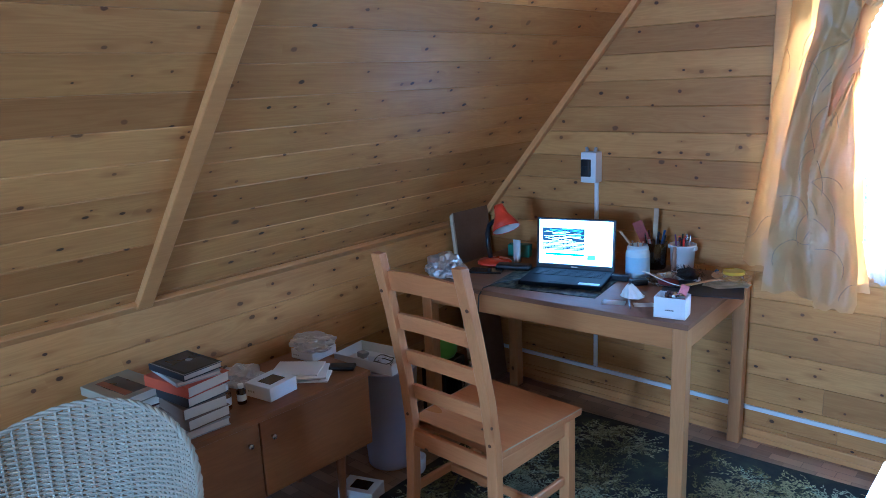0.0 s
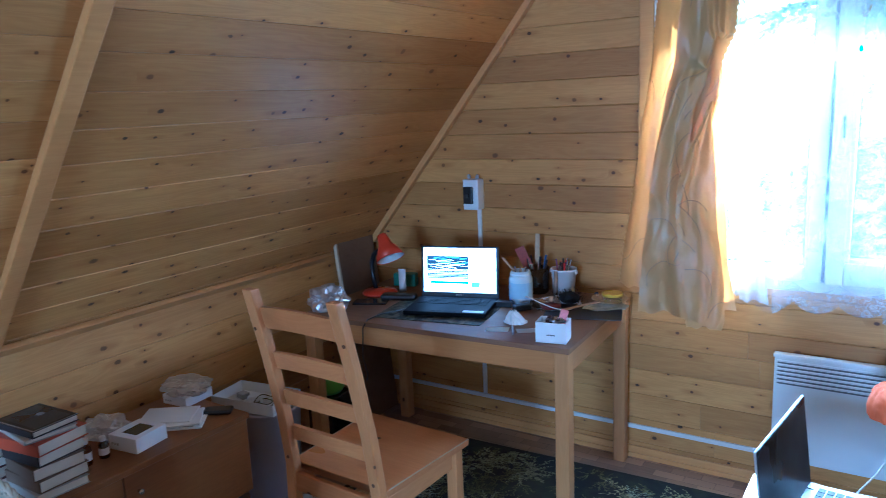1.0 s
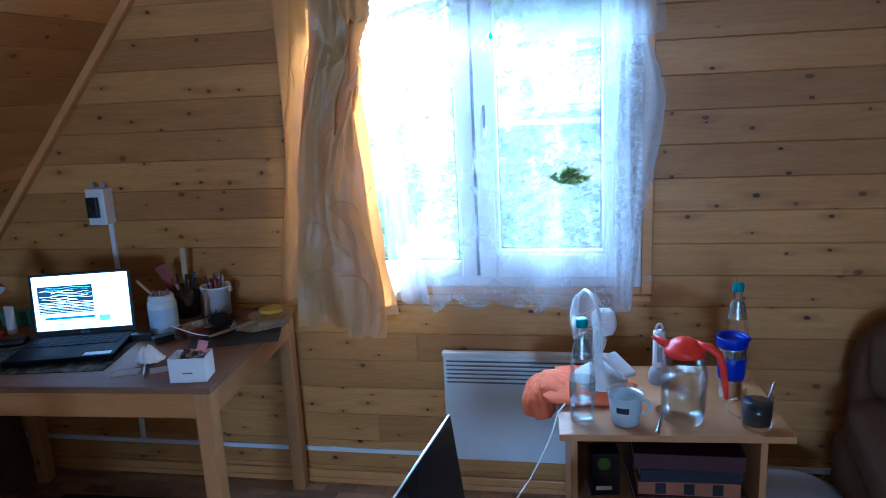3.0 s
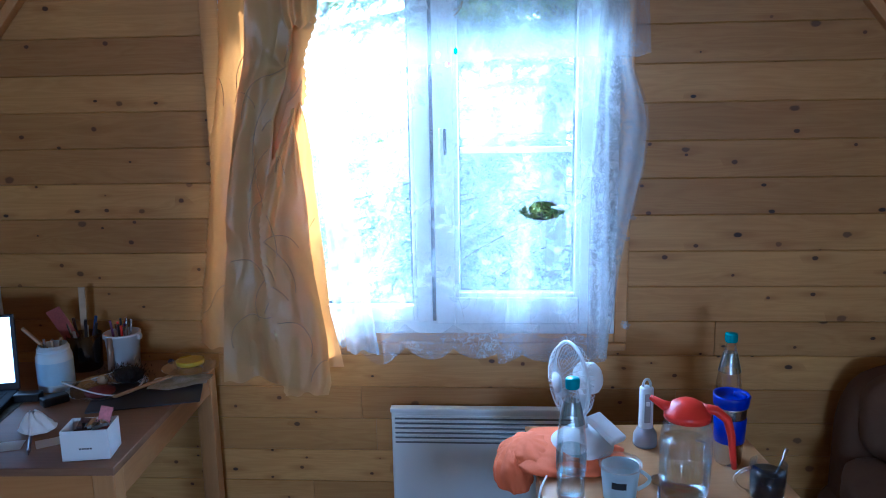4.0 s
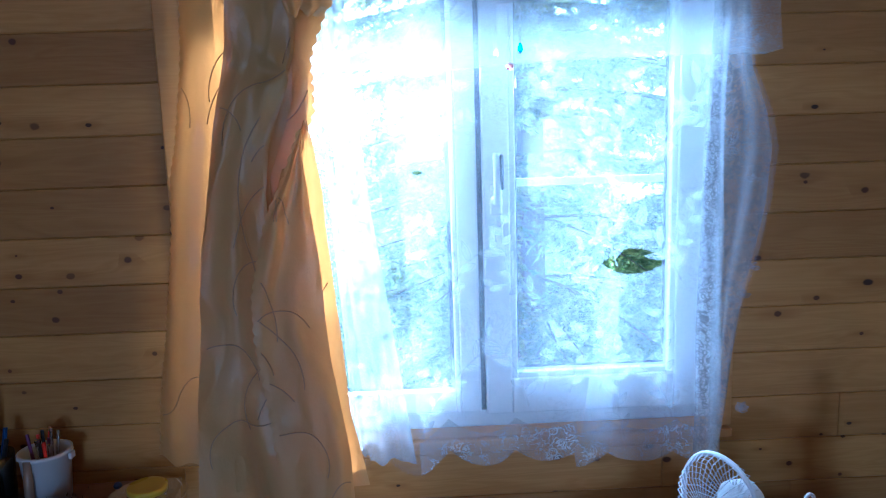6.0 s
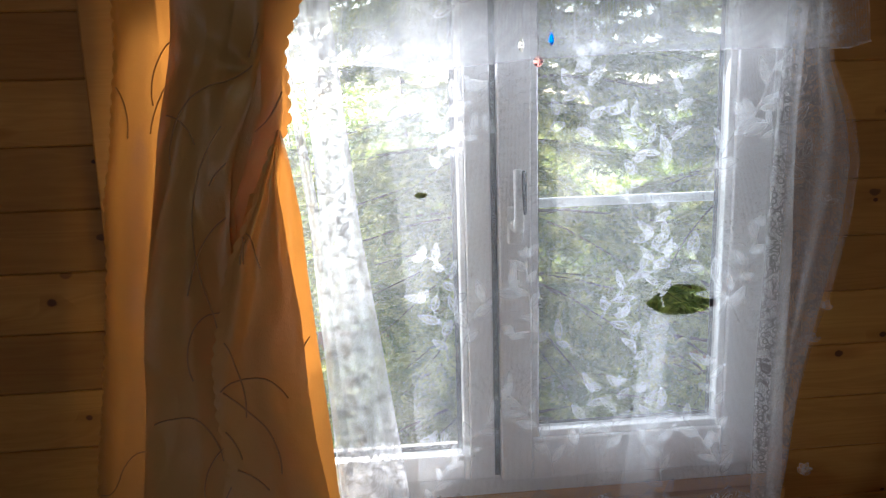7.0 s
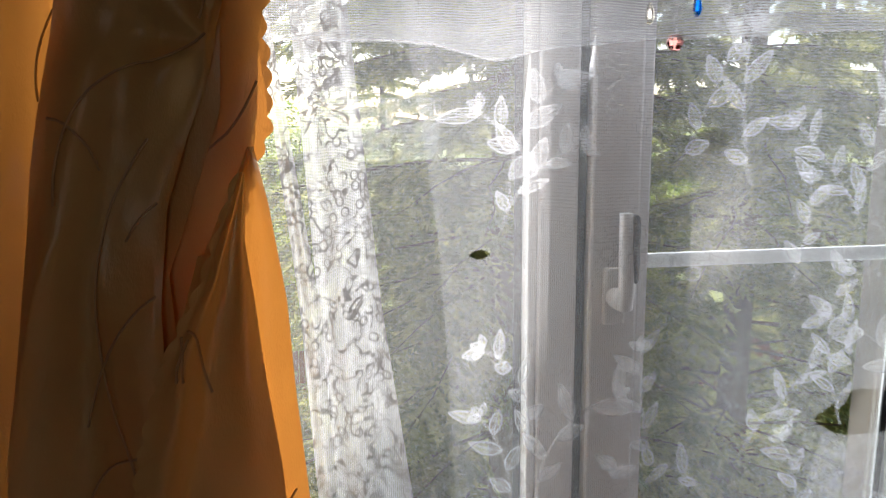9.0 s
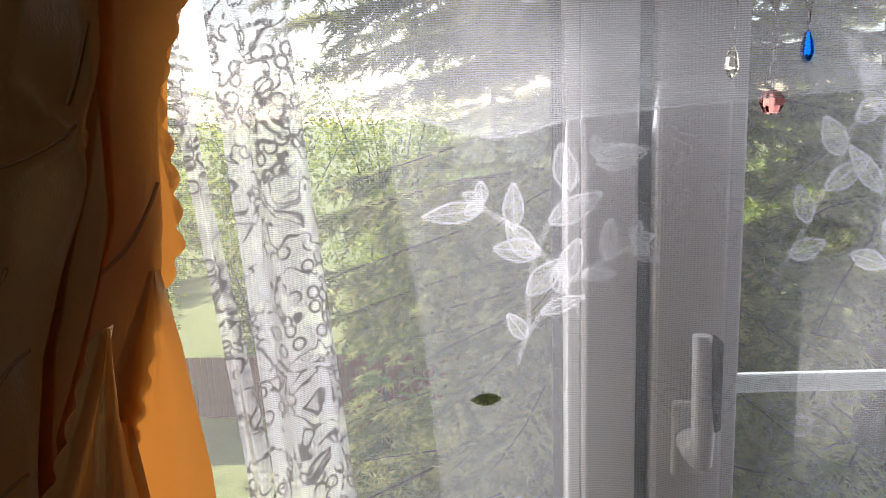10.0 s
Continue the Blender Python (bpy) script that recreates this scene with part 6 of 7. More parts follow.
for i in range(3):
    y1 = -0.002 - i * w
    d = part("door", box(-0.0175, 0.0, y1 - w + 0.003, y1 - 0.003, 0.237, CZ - 0.022, 0.0015), VENEER_Y, cab)
    ky = y1 - w + 0.045 if i % 2 == 0 else y1 - 0.045
    part("knob", lathe([(0.0055, 0), (0.0045, 0.006), (0.009, 0.012), (0.009, 0.017), (0, 0.019)], 16, pose(0.0002, ky, 0.445, 0, 90, 0)), CHROME, d, "small metal knob", True)
for yy in (-0.12, -L + 0.12):
    for xx in (-0.34, -0.06):
        part("leg", lathe([(0, 0), (0.012, 0), (0.021, 0.2345), (0, 0.2345)], 14, pose(xx, yy, 0)), VENEER, cab, "", True)


def book(m, w, d, h, cover, label, pages=PAGES, worn=0.0):
    """A closed book lying flat: spine at -x, fore edge at +x."""
    b = thing("book", m, label, "book", "books on the sideboard")
    t = 0.0025
    part("page_block", box(-w / 2 + 0.004, w / 2 - 0.004, -d / 2 + 0.003, d / 2 - 0.003, t, h - t, 0.001), pages, b)
    bm = bmesh.new()
    add_box(bm, -w / 2, w / 2, -d / 2, d / 2, 0, t - 0.0002, 0.0006)
    add_box(bm, -w / 2, w / 2, -d / 2, d / 2, h - t + 0.0002, h, 0.0006)
    add_box(bm, -w / 2 - 0.002, -w / 2 + 0.002, -d / 2, d / 2, 0.0002, h - 0.0002, 0.0008)
    part("cover", bm, cover, b)
    return b


def cover(name, base, vary=0.35, scale=14.0):
    return plain(name, base, 0.42, vary=vary, scale=scale)


SMUDGED = plain("dark_picture", (0.03, 0.036, 0.045), 0.3, vary=0.9, scale=28)
C_BLACK, C_RED, C_TAN = cover("black_cover", (0.022, 0.022, 0.024)), cover("orange_red_cover", (0.42, 0.075, 0.025), 0.15), cover("tan_cover", (0.16, 0.11, 0.07))
C_BROWN, C_GREY, C_PHOTO, C_MAROON = cover("brown_cover", (0.075, 0.03, 0.022)), cover("pale_cover", (0.42, 0.41, 0.36)), cover("photo_cover", (0.34, 0.30, 0.20), 0.4, 9.0), cover("maroon_cover", (0.045, 0.009, 0.012))
# tall stack; the fore edges look into the room
bx, by, bz = 0.508, 3.117, CZ + 0.0005
for w_, d_, h_, c, turn, lab in ((0.225, 0.150, 0.026, C_GREY, -4, "pale thick paperback at the foot of the stack"), (0.215, 0.150, 0.036, C_TAN, 2, "brown hardback in the book stack"), (0.215, 0.150, 0.038, C_TAN, -3, "tan hardback in the book stack"), (0.205, 0.145, 0.034, C_BLACK, 5, "black hardback in the book stack"), (0.215, 0.160, 0.036, C_RED, 8, "orange-red hardback near the top of the stack"), (0.195, 0.145, 0.014, C_GREY, -6, "thin white booklet under a black book"), (0.190, 0.140, 0.020, C_BLACK, 4, "black paperback with pale edge on top")):
    b = book(pose(bx, by, bz, 0, 0, 90 + turn), d_, w_, h_, c, lab)
    bz += h_ + 0.0004
part("cover_picture", box(-0.052, 0.056, -0.080, 0.082, 0.0202, 0.0206), SMUDGED, b, "dark glossy cover picture")
part("cover_motif", lathe([(0, 0), (0.012, 0), (0.012, 0.0003), (0, 0.0003)], 16, pose(0.02, 0.01, 0.0208)), GREY_PLASTIC, b, "pale grey motif")
part("cover_border", box(-0.068, 0.068, -0.0935, -0.0895, 0.0202, 0.0206), C_GREY, b)
part("cover_border", box(-0.068, -0.064, -0.089, 0.092, 0.0202, 0.0206), C_GREY, b)
bx, by, bz = 0.345, 2.985, CZ + 0.0005
for w_, d_, h_, c, turn, lab in ((0.21, 0.15, 0.04, C_BROWN, 0, "brown hardback under others"), (0.22, 0.16, 0.035, C_BROWN, 9, "worn brown hardback in the low stack"), (0.20, 0.15, 0.030, C_MAROON, -5, "reddish hardback under a photo book"), (0.225, 0.165, 0.030, C_PHOTO, 6, "photo book with a landscape cover")):
    b = book(pose(bx, by, bz, 0, 0, 90 + turn), d_, w_, h_, c, lab)
    bz += h_ + 0.0004
part("cover_picture", box(-0.050, 0.030, -0.085, 0.085, 0.0302, 0.0306), SMUDGED, b, "dark landscape picture")
part("cover_motif", box(-0.048, -0.022, -0.083, 0.083, 0.0308, 0.0311), SPINE_TAN, b, "brown strip of the picture")


def vial(x, y, r0, h, body, capm, label):
    v = thing("medicine_bottle", pose(x, y, CZ), label, "bottle", "small bottles on the sideboard")
    part("body", lathe([(0, 0), (r0, 0), (r0 * 1.04, 0.003), (r0 * 1.04, h * 0.68), (r0 * 0.55, h * 0.78), (r0 * 0.55, h * 0.82)], 18), body, v, "", True)
    part("label", lathe([(r0 * 1.06, h * 0.18), (r0 * 1.06, h * 0.50)], 18), PAPER, v, "paper label", True)
    part("cap", lathe([(r0 * 0.60, h * 0.805), (r0 * 0.66, h * 0.82), (r0 * 0.66, h), (0, h)], 16), capm, v, "", True)


vial(0.512, 3.243, 0.016, 0.085, AMBER, WHITE_PLASTIC, "amber bottle with a white cap")
vial(0.515, 3.300, 0.015, 0.070, BROWN_GLASS, WHITE_PLASTIC, "small brown medicine bottle with white cap")


def device_box(m, w, d, h, label):
    b = thing("device_box", m, label, "box", "printed device boxes")
    part("carton", box(-w / 2, w / 2, -d / 2, d / 2, 0, h, 0.0012), CARD_WHITE, b)
    part("picture", box(-w * 0.22, w * 0.30, -d * 0.30, d * 0.28, h + 0.0001, h + 0.0005), BLACK_GLOSS, b, "dark printed picture of a screen")
    for i in range(3):
        part("print_bar", box(-w * 0.40 + i * 0.012, -w * 0.40 + i * 0.012 + 0.007, -d / 2 - 0.0005, -d / 2 - 0.0001, h * 0.35, h * 0.5), GREY_PLASTIC, b, "grey printing")
    return b


device_box(pose(0.526, 3.415, CZ + 0.0004, 0, 0, 8), 0.122, 0.128, 0.050, "white device box with a dark screen printed on it")
device_box(pose(0.362, 3.738, CZ + 0.0004, 0, 0, 5), 0.120, 0.130, 0.036, "white device box under clear packaging")
device_box(pose(0.610, 3.720, 0.0, 0, 0, 20), 0.150, 0.105, 0.055, "white device box standing on the floor")
single("packaging", crumple((0.085, 0.065, 0.028), 7), FILM, "clear plastic packaging lying on a box", "packaging", pose(0.360, 3.735, CZ + 0.0374))
single("packaging", crumple((0.080, 0.060, 0.040), 12), FILM, "crumpled clear film beside the bottles", "packaging", pose(0.375, 3.400, CZ))
for i, (x, y, w_, d_, turn, mat) in enumerate(((0.500, 3.578, 0.20, 0.14, 40, PAPER), (0.480, 3.583, 0.19, 0.14, 32, C_GREY), (0.495, 3.568, 0.20, 0.14, 44, PAPER), (0.470, 3.575, 0.18, 0.13, 36, PAPER))):
    single("brochure", box(-w_ / 2, w_ / 2, -d_ / 2, d_ / 2, 0, 0.006, 0.001), mat, "white brochure in a loose pile", "brochure", pose(x, y, CZ + 0.0004 + i * 0.0064, 0, 0, turn), "brochures on the sideboard")
single("mobile_phone", box(-0.05, 0.05, -0.026, 0.026, 0, 0.016, 0.006, 2), BLACK_PLASTIC, "black mobile phone on the sideboard", "phone", pose(0.566, 3.708, CZ, 0, 0, 35))

# waste bin with a shallow white box on it
bn = thing("waste_bin", pose(0.500, 4.000, 0), "lilac-grey plastic waste bin beside the sideboard", "bin")
part("body", lathe([(0, 0), (0.095, 0), (0.100, 0.006), (0.126, 0.430), (0.131, 0.432), (0.131, 0.442), (0.122, 0.442), (0.096, 0.010), (0, 0.010)], 36), LILAC_PLASTIC, bn, "", True)
ty = thing("shallow_box", pose(0.462, 3.978, 0.4425, 0, 0, 8), "shallow white open box with chargers and cables inside", "box")
bm = bmesh.new()
a, b, h = 0.150, 0.090, 0.045
add_box(bm, -a, a, -b, b, 0, 0.002)
for q in ((-a, a, -b, -b + 0.003), (-a, a, b - 0.003, b), (-a, -a + 0.003, -b + 0.003, b - 0.003), (a - 0.003, a, -b + 0.003, b - 0.003)):
    add_box(bm, *q, 0.002, h, 0.0008)
part("box_shell", bm, CARD_WHITE, ty)
part("charger", box(-0.030, 0.030, -0.022, 0.022, 0.002, 0.030, 0.004, 2, pose(-0.01, 0.01, 0.0, 0, 0, 20)), WHITE_PLASTIC, ty)
part("charger", box(-0.022, 0.022, -0.018, 0.018, 0.002, 0.026, 0.004, 2, pose(-0.085, 0.02, 0.0, 0, 0, -15)), GREY_PLASTIC, ty)
for i in range(3):
    part("cord", tube([(0.05 + 0.034 * (1 + 0.1 * i) * math.cos(t), -0.01 + 0.045 * math.sin(t), 0.010 + 0.008 * i + 0.006 * math.sin(3 * t)) for t in [k * 0.33 for k in range(20)]], 0.0020, 6), (BLACK_PLASTIC, WHITE_PLASTIC, BLACK_PLASTIC)[i], ty, "", True)
part("plug", box(-0.018, 0.018, -0.012, 0.012, 0.002, 0.020, 0.003, 1, pose(0.105, -0.045, 0, 0, 0, 40)), BLACK_PLASTIC, ty)

cup = thing("cup", pose(0.660, 3.985, 0.0), "small white cup standing on the floor", "cup")
part("bowl", lathe([(0, 0), (0.026, 0), (0.036, 0.020), (0.041, 0.075), (0.038, 0.075), (0.033, 0.022), (0, 0.006)], 24), WHITE_PLASTIC, cup, "", True)
single("floor_cable", tube([(0.92, 3.86, 0.006), (0.86, 3.99, 0.006), (0.80, 4.12, 0.02), (0.79, 4.16, 0.10), (0.80, 4.18, 0.22), (0.80, 4.22, 0.40)], 0.0045, 8), BLACK_PLASTIC, "black power cable curving up from the floor", "cable", smooth=True)

# green bottle and dark panel under the table
gb = thing("watering_can", pose(0.395, 4.470, 0.0), "bright green plastic watering can on a dark box", "watering can")
part("body", lathe([(0, 0.30), (0.055, 0.30), (0.070, 0.325), (0.072, 0.37), (0.060, 0.405), (0.030, 0.420), (0.026, 0.432), (0, 0.434)], 26), GREEN_PLASTIC, gb, "", True)
part("spout", tube([(-0.055, 0, 0.33), (-0.085, 0, 0.36), (-0.105, 0.0, 0.40)], [0.016, 0.012, 0.010], 10), GREEN_PLASTIC, gb, "", True)
part("plinth", box(-0.075, 0.075, -0.075, 0.075, 0, 0.2995, 0.006, 2), BLACK_GLOSS, gb, "dark glossy box below")
water_bottle = thing("water_bottle", pose(0.545, 4.500, 0.0), "clear water bottle standing under the table", "bottle")
part("body", lathe([(0, 0), (0.044, 0), (0.048, 0.006), (0.048, 0.19), (0.036, 0.235), (0.014, 0.27), (0.014, 0.285)], 24), CLEAR_PLASTIC, water_bottle, "", True)
part("cap", lathe([(0.0165, 0.2855), (0.0165, 0.302), (0, 0.302)], 16), STEEL, water_bottle, "", True)
pn = thing("leaning_panel", pose(0, 0, 0), "dark brown hardboard panel leaning against the slope", "panel")
A, B = Vector((0.325, 4.760, 0.004)), Vector((0.215, 4.775, 0.945))
lean = (B - A).normalized()
m = Matrix.Translation(A) @ Matrix.Rotation(math.atan2(lean.x, lean.z), 4, "Y")
part("sheet", box(0.0, 0.018, 0.012, 0.29, 0.0, 0.945, 0.001), DARK_BOARD, pn, "", False, m)
part("edge", box(-0.0005, 0.0185, 0.0, 0.0118, 0.0, 0.947, 0.001), PALE_EDGE, pn, "pale raw edge", False, m)

# ---- white wicker armchair ----
wk = thing("wicker_armchair", pose(1.10, 2.444, 0, 0, 0, 35.4), "white wicker tub armchair with a woven rounded back", "armchair")
WR = 0.303


def rim_z(a):
    """Height of the shell's rim by the angle from the middle of the back."""
    return 0.578 + 0.294 * (0.5 + 0.5 * math.cos(min(math.pi, abs(a) * 1.381))) ** 0.62


def shell(a, z):
    q = 1 + 0.10 * (z - 0.35)
    return Vector((WR * q * math.sin(a) * 1.02, WR * q * math.cos(a), z))


SPAN = 1.95
stake = bmesh.new()
n_st = 40
for i in range(n_st + 1):
    a = -SPAN + 2 * SPAN * i / n_st
    top = rim_z(a)
    pts = [shell(a, 0.20 + (top - 0.20) * j / 10) for j in range(11)]
    add_tube(stake, pts, 0.0052, 5, False)
tagged(part("stake", stake, WICKER, wk, "upright willow stakes"), kind="stuff")
weave = bmesh.new()
row, z = 0, 0.385
while z < 0.905:
    pts = []
    for i in range(n_st * 2 + 1):
        a = -SPAN + 2 * SPAN * i / (n_st * 2)
        if rim_z(a) < z + 0.006:
            if len(pts) > 3:
                add_tube(weave, pts, 0.0035, 5, False)
            pts = []
            continue
        p = shell(a, z)
        ph = 0.0048 * math.cos(math.pi * (i / 2 + row)) if not (0.44 < z < 0.475) else 0.0
        pts.append(p + Vector((math.sin(a), math.cos(a), 0)) * ph + Vector((0, 0, 0.0012 * nz(i * 0.5, row))))
    if len(pts) > 3:
        add_tube(weave, pts, 0.0035, 5, False)
    row += 1
    z += 0.0061 if not (0.44 < z < 0.475) else 0.018
tagged(part("weave", weave, WICKER, wk, "woven willow strands"), kind="stuff")
rim = bmesh.new()
for k in range(3):
    pts = []
    for i in range(181):
        a = -SPAN + 2 * SPAN * i / 180
        p = shell(a, rim_z(a))
        t = i * 0.55 + k * 2.094
        pts.append(p + Vector((math.sin(a), math.cos(a), 0)) * 0.0040 * math.cos(t) + Vector((0, 0, 0.004 * math.sin(t))))
    add_tube(rim, pts, 0.0040, 6)
part("rim", rim, WICKER, wk, "plaited rim", True)
part("seat", lathe([(0, 0.36), (0.27, 0.36), (0.288, 0.375), (0.288, 0.395), (0.27, 0.405), (0, 0.400)], 36), WICKER, wk, "", True)
for sx in (-1, 1):
    for y in (-0.20, 0.20):
        part("leg", tube([(sx * 0.22, y, 0), (sx * 0.235, y * 1.05, 0.36)], 0.018, 10), WICKER, wk)


# ---- wall heater ----
ht = thing("wall_heater", pose(2.190, 0, 0.142), "white panel heater with a slotted top on the wall", "heater")
part("body", box(0, 0.60, 5.043, WALL_Y - 0.016, 0, 0.436, 0.006, 2), WHITE_METAL, ht)
# the shade inside the air slots is painted as grey strips
for i in range(6):
    part("slot", box(0.012, 0.588, 5.0405, 5.0432, 0.318 + i * 0.0165, 0.3245 + i * 0.0165, 0.0008), SLOT_SHADE, ht, "air slot, its shade painted as a grey strip")
    part("louvre", box(0.010, 0.590, 5.0360, 5.0428, 0.326 + i * 0.0165, 0.3332 + i * 0.0165, 0.0015), WHITE_METAL, ht)
part("top_cap", box(-0.003, 0.603, 5.036, WALL_Y - 0.016, 0.424, 0.440, 0.004, 2), WHITE_METAL, ht)
part("control_knob", box(0.601, 0.622, 5.048, 5.066, 0.33, 0.42, 0.003), GREY_PLASTIC, ht)

# ---- small shelf stand ----
ST = pose(2.642, 4.312, 0, 0, 0, 3.5)
SZ = 0.640
stand = thing("shelf_stand", ST, "beech-coloured chipboard stand with an open shelf of books", "stand")
part("top", box(0, 0.595, 0, 0.475, SZ - 0.018, SZ, 0.0012), BEECH, stand)
part("side_panel", box(0.030, 0.048, 0.035, 0.455, 0.0, SZ - 0.0185, 0.001), BEECH_Z, stand)
part("side_panel", box(0.520, 0.538, 0.035, 0.455, 0.0, SZ - 0.0185, 0.001), BEECH_Z, stand)
part("shelf", box(0.0485, 0.5195, 0.035, 0.450, 0.385, 0.403, 0.001), BEECH, stand)
part("shelf", box(0.0485, 0.5195, 0.035, 0.450, 0.070, 0.088, 0.001), BEECH, stand)
part("back_panel", box(0.0485, 0.5195, 0.4505, 0.4545, 0.02, SZ - 0.0186), DARK_BOARD, stand)


def stand_at(x, y, z=0.0, turn=0.0):
    return ST @ pose(x, y, z, 0, 0, turn)


bz = 0.4034
for w_, d_, h_, c, turn, lab in ((0.30, 0.21, 0.026, C_BROWN, 2, "dark red hardback at the bottom of the shelf"), (0.27, 0.20, 0.040, SPINE_TAN, -2, "old book with dark bands on its tan spine"), (0.27, 0.20, 0.038, BLUE_BOOK, 1, "dark blue hardback on the shelf"), (0.29, 0.21, 0.045, C_MAROON, -3, "thick maroon hardback on the shelf")):
    b = book(stand_at(0.350, 0.165, bz, 90 + turn), d_, w_, h_, c, lab)
    b["group"] = "books on the shelf stand"
    if c is SPINE_TAN:
        for i in range(3):
            part("spine_band", box(-d_ / 2 - 0.0028, -d_ / 2 - 0.0021, -0.09 + i * 0.075, -0.062 + i * 0.075, 0.004, h_ - 0.004), BLACK_PLASTIC, b, "dark band on the spine")
    bz += h_ + 0.0005
pk = thing("tea_pack", stand_at(0.125, 0.13, 0.4034, 6), "black and green tea pack on the shelf", "pack")
part("carton", box(-0.040, 0.040, -0.03, 0.03, 0, 0.130, 0.002), BLACK_GLOSS, pk)
part("printed_leaf", lathe([(0, 0), (0.019, 0.0), (0.019, 0.0006), (0, 0.0006)], 18, pose(-0.004, -0.0302, 0.098, 90, 0, 0)), GREEN_DIM, pk, "green printed motif")
part("print_bar", box(-0.026, 0.018, -0.0308, -0.0302, 0.018, 0.030), PAGES, pk, "pale printing")
single("wooden_ruler", box(-0.014, 0.014, -0.11, 0.09, 0, 0.004, 0.001), PALE_EDGE, "pale wooden ruler lying on the shelf", "ruler", stand_at(0.085, 0.15, 0.4034, -18))


def bottle(m, label, fill=0.0, lab_z=None):
    b = thing("plastic_bottle", m, label, "bottle", "plastic bottles on the stand")
    part("body", lathe([(0, 0.004), (0.022, 0.0), (0.032, 0.004), (0.034, 0.012), (0.033, 0.060), (0.0345, 0.075), (0.034, 0.150), (0.029, 0.190), (0.019, 0.235), (0.0135, 0.265), (0.0135, 0.272)], 28), CLEAR_PLASTIC, b, "", True)
    if fill:
        part("water", lathe([(0, 0.006), (0.030, 0.006), (0.0322, 0.013), (0.0312, 0.060), (0.0325, min(fill, 0.075)), (0.0325, fill), (0, fill)], 28), WATER, b, "a little water", True)
    part("cap", lathe([(0.0155, 0.272), (0.0165, 0.274), (0.0165, 0.292), (0.0150, 0.295), (0, 0.295)], 20), TEAL_PLASTIC, b, "teal screw cap", True)
    if lab_z:
        part("label", lathe([(0.0348, lab_z), (0.0352, lab_z + 0.05)], 24), LABEL_TEAL, b, "thin printed label", True)
    part("neck_label", lathe([(0.0302, 0.190), (0.0182, 0.242)], 24), LABEL_PALE, b, "pale neck label", True)
    return b


def world_on_stand(x, y, turn=0.0):
    return pose(x, y, SZ + 0.0004, 0, 0, turn)


bottle(world_on_stand(2.702, 4.395), "clear plastic bottle with teal cap and little water", 0.062, 0.075)
bottle(world_on_stand(3.160, 4.735), "clear plastic bottle with a teal cap beside the tumbler", 0.055)

cp = thing("lidded_mug", world_on_stand(2.815, 4.400), "frosted plastic mug with a clear lid", "mug")
part("mug", lathe([(0, 0), (0.034, 0), (0.037, 0.004), (0.045, 0.082), (0.042, 0.082), (0.034, 0.006), (0, 0.006)], 32), FROSTED, cp, "", True)
part("lid", lathe([(0.0425, 0.0822), (0.050, 0.0822), (0.051, 0.090), (0.047, 0.093), (0.038, 0.088), (0, 0.088)], 32), CLEAR_PLASTIC, cp, "clear lid", True)
part("mug_handle", tube([(0.040 + 0.028 * math.sin(math.pi * q / 10), 0, 0.072 - 0.005 * q) for q in range(11)], 0.0045, 8), FROSTED, cp, "", True)
part("print_bar", grid(8, 1, lambda u, v: (0.0432 * math.cos(radians(-125 + 45 * u)), 0.0432 * math.sin(radians(-125 + 45 * u)), 0.042 + 0.016 * v)), BLACK_PLASTIC, cp, "dark printed mark")

sp_m = world_on_stand(2.905, 4.400, 78)
spn = bmesh.new()
add_grid(spn, 12, 10, lambda u, v: (0.072 + 0.028 * (2 * u - 1) * 1.05, 0.019 * (2 * v - 1) * math.sqrt(max(0, 1 - (2 * u - 1) ** 2 * 0.98)), 0.0085 - 0.006 * (1 - (2 * u - 1) ** 2) * (1 - (2 * v - 1) ** 2)))
add_tube(spn, [(0.047, 0, 0.008), (0.02, 0, 0.008), (-0.045, 0, 0.004), (-0.068, 0, 0.0035)], [0.0025, 0.003, 0.0045, 0.006], 8, True, 0.35)
single("teaspoon", spn, STEEL, "steel spoon lying on the stand", "spoon", sp_m, smooth=True)

jg = thing("water_jug", world_on_stand(2.968, 4.425), "glass jug half full of water with a red lid and handle", "jug")
part("glass_body", lathe([(0, 0.0036), (0.045, 0.0000), (0.054, 0.0071), (0.060, 0.0476), (0.062, 0.1190), (0.056, 0.1607), (0.048, 0.1845), (0.048, 0.1963)], 40), CLEAR_GLASS, jg, "", True)
part("water", lathe([(0, 0.0101), (0.0515, 0.0125), (0.0573, 0.0476), (0.0588, 0.1012), (0.0594, 0.1333), (0, 0.1333)], 40), WATER, jg, "", True)
bm = lathe([(0.0485, 0.190), (0.0525, 0.190), (0.0525, 0.203), (0.050, 0.208), (0.044, 0.213), (0.036, 0.224), (0.020, 0.233), (0, 0.235)], 36)
add_tube(bm, [(-0.030, 0.010, 0.207), (-0.052, 0.016, 0.214), (-0.080, 0.024, 0.230)], [0.021, 0.014, 0.008], 14, True, 0.75)
part("lid", bm, RED_PLASTIC, jg, "domed red lid with a spout", True)
part("jug_handle", tube([(0.030, -0.004, 0.216), (0.062, -0.010, 0.212), (0.086, -0.014, 0.192), (0.096, -0.016, 0.155), (0.102, -0.017, 0.105), (0.106, -0.018, 0.075)], [0.014, 0.014, 0.0135, 0.012, 0.0105, 0.008], 12, True, 0.75), RED_PLASTIC, jg, "red handle", True)

gm = thing("glass_mug", world_on_stand(3.150, 4.405), "clear glass mug with dark tea and a spoon", "mug")
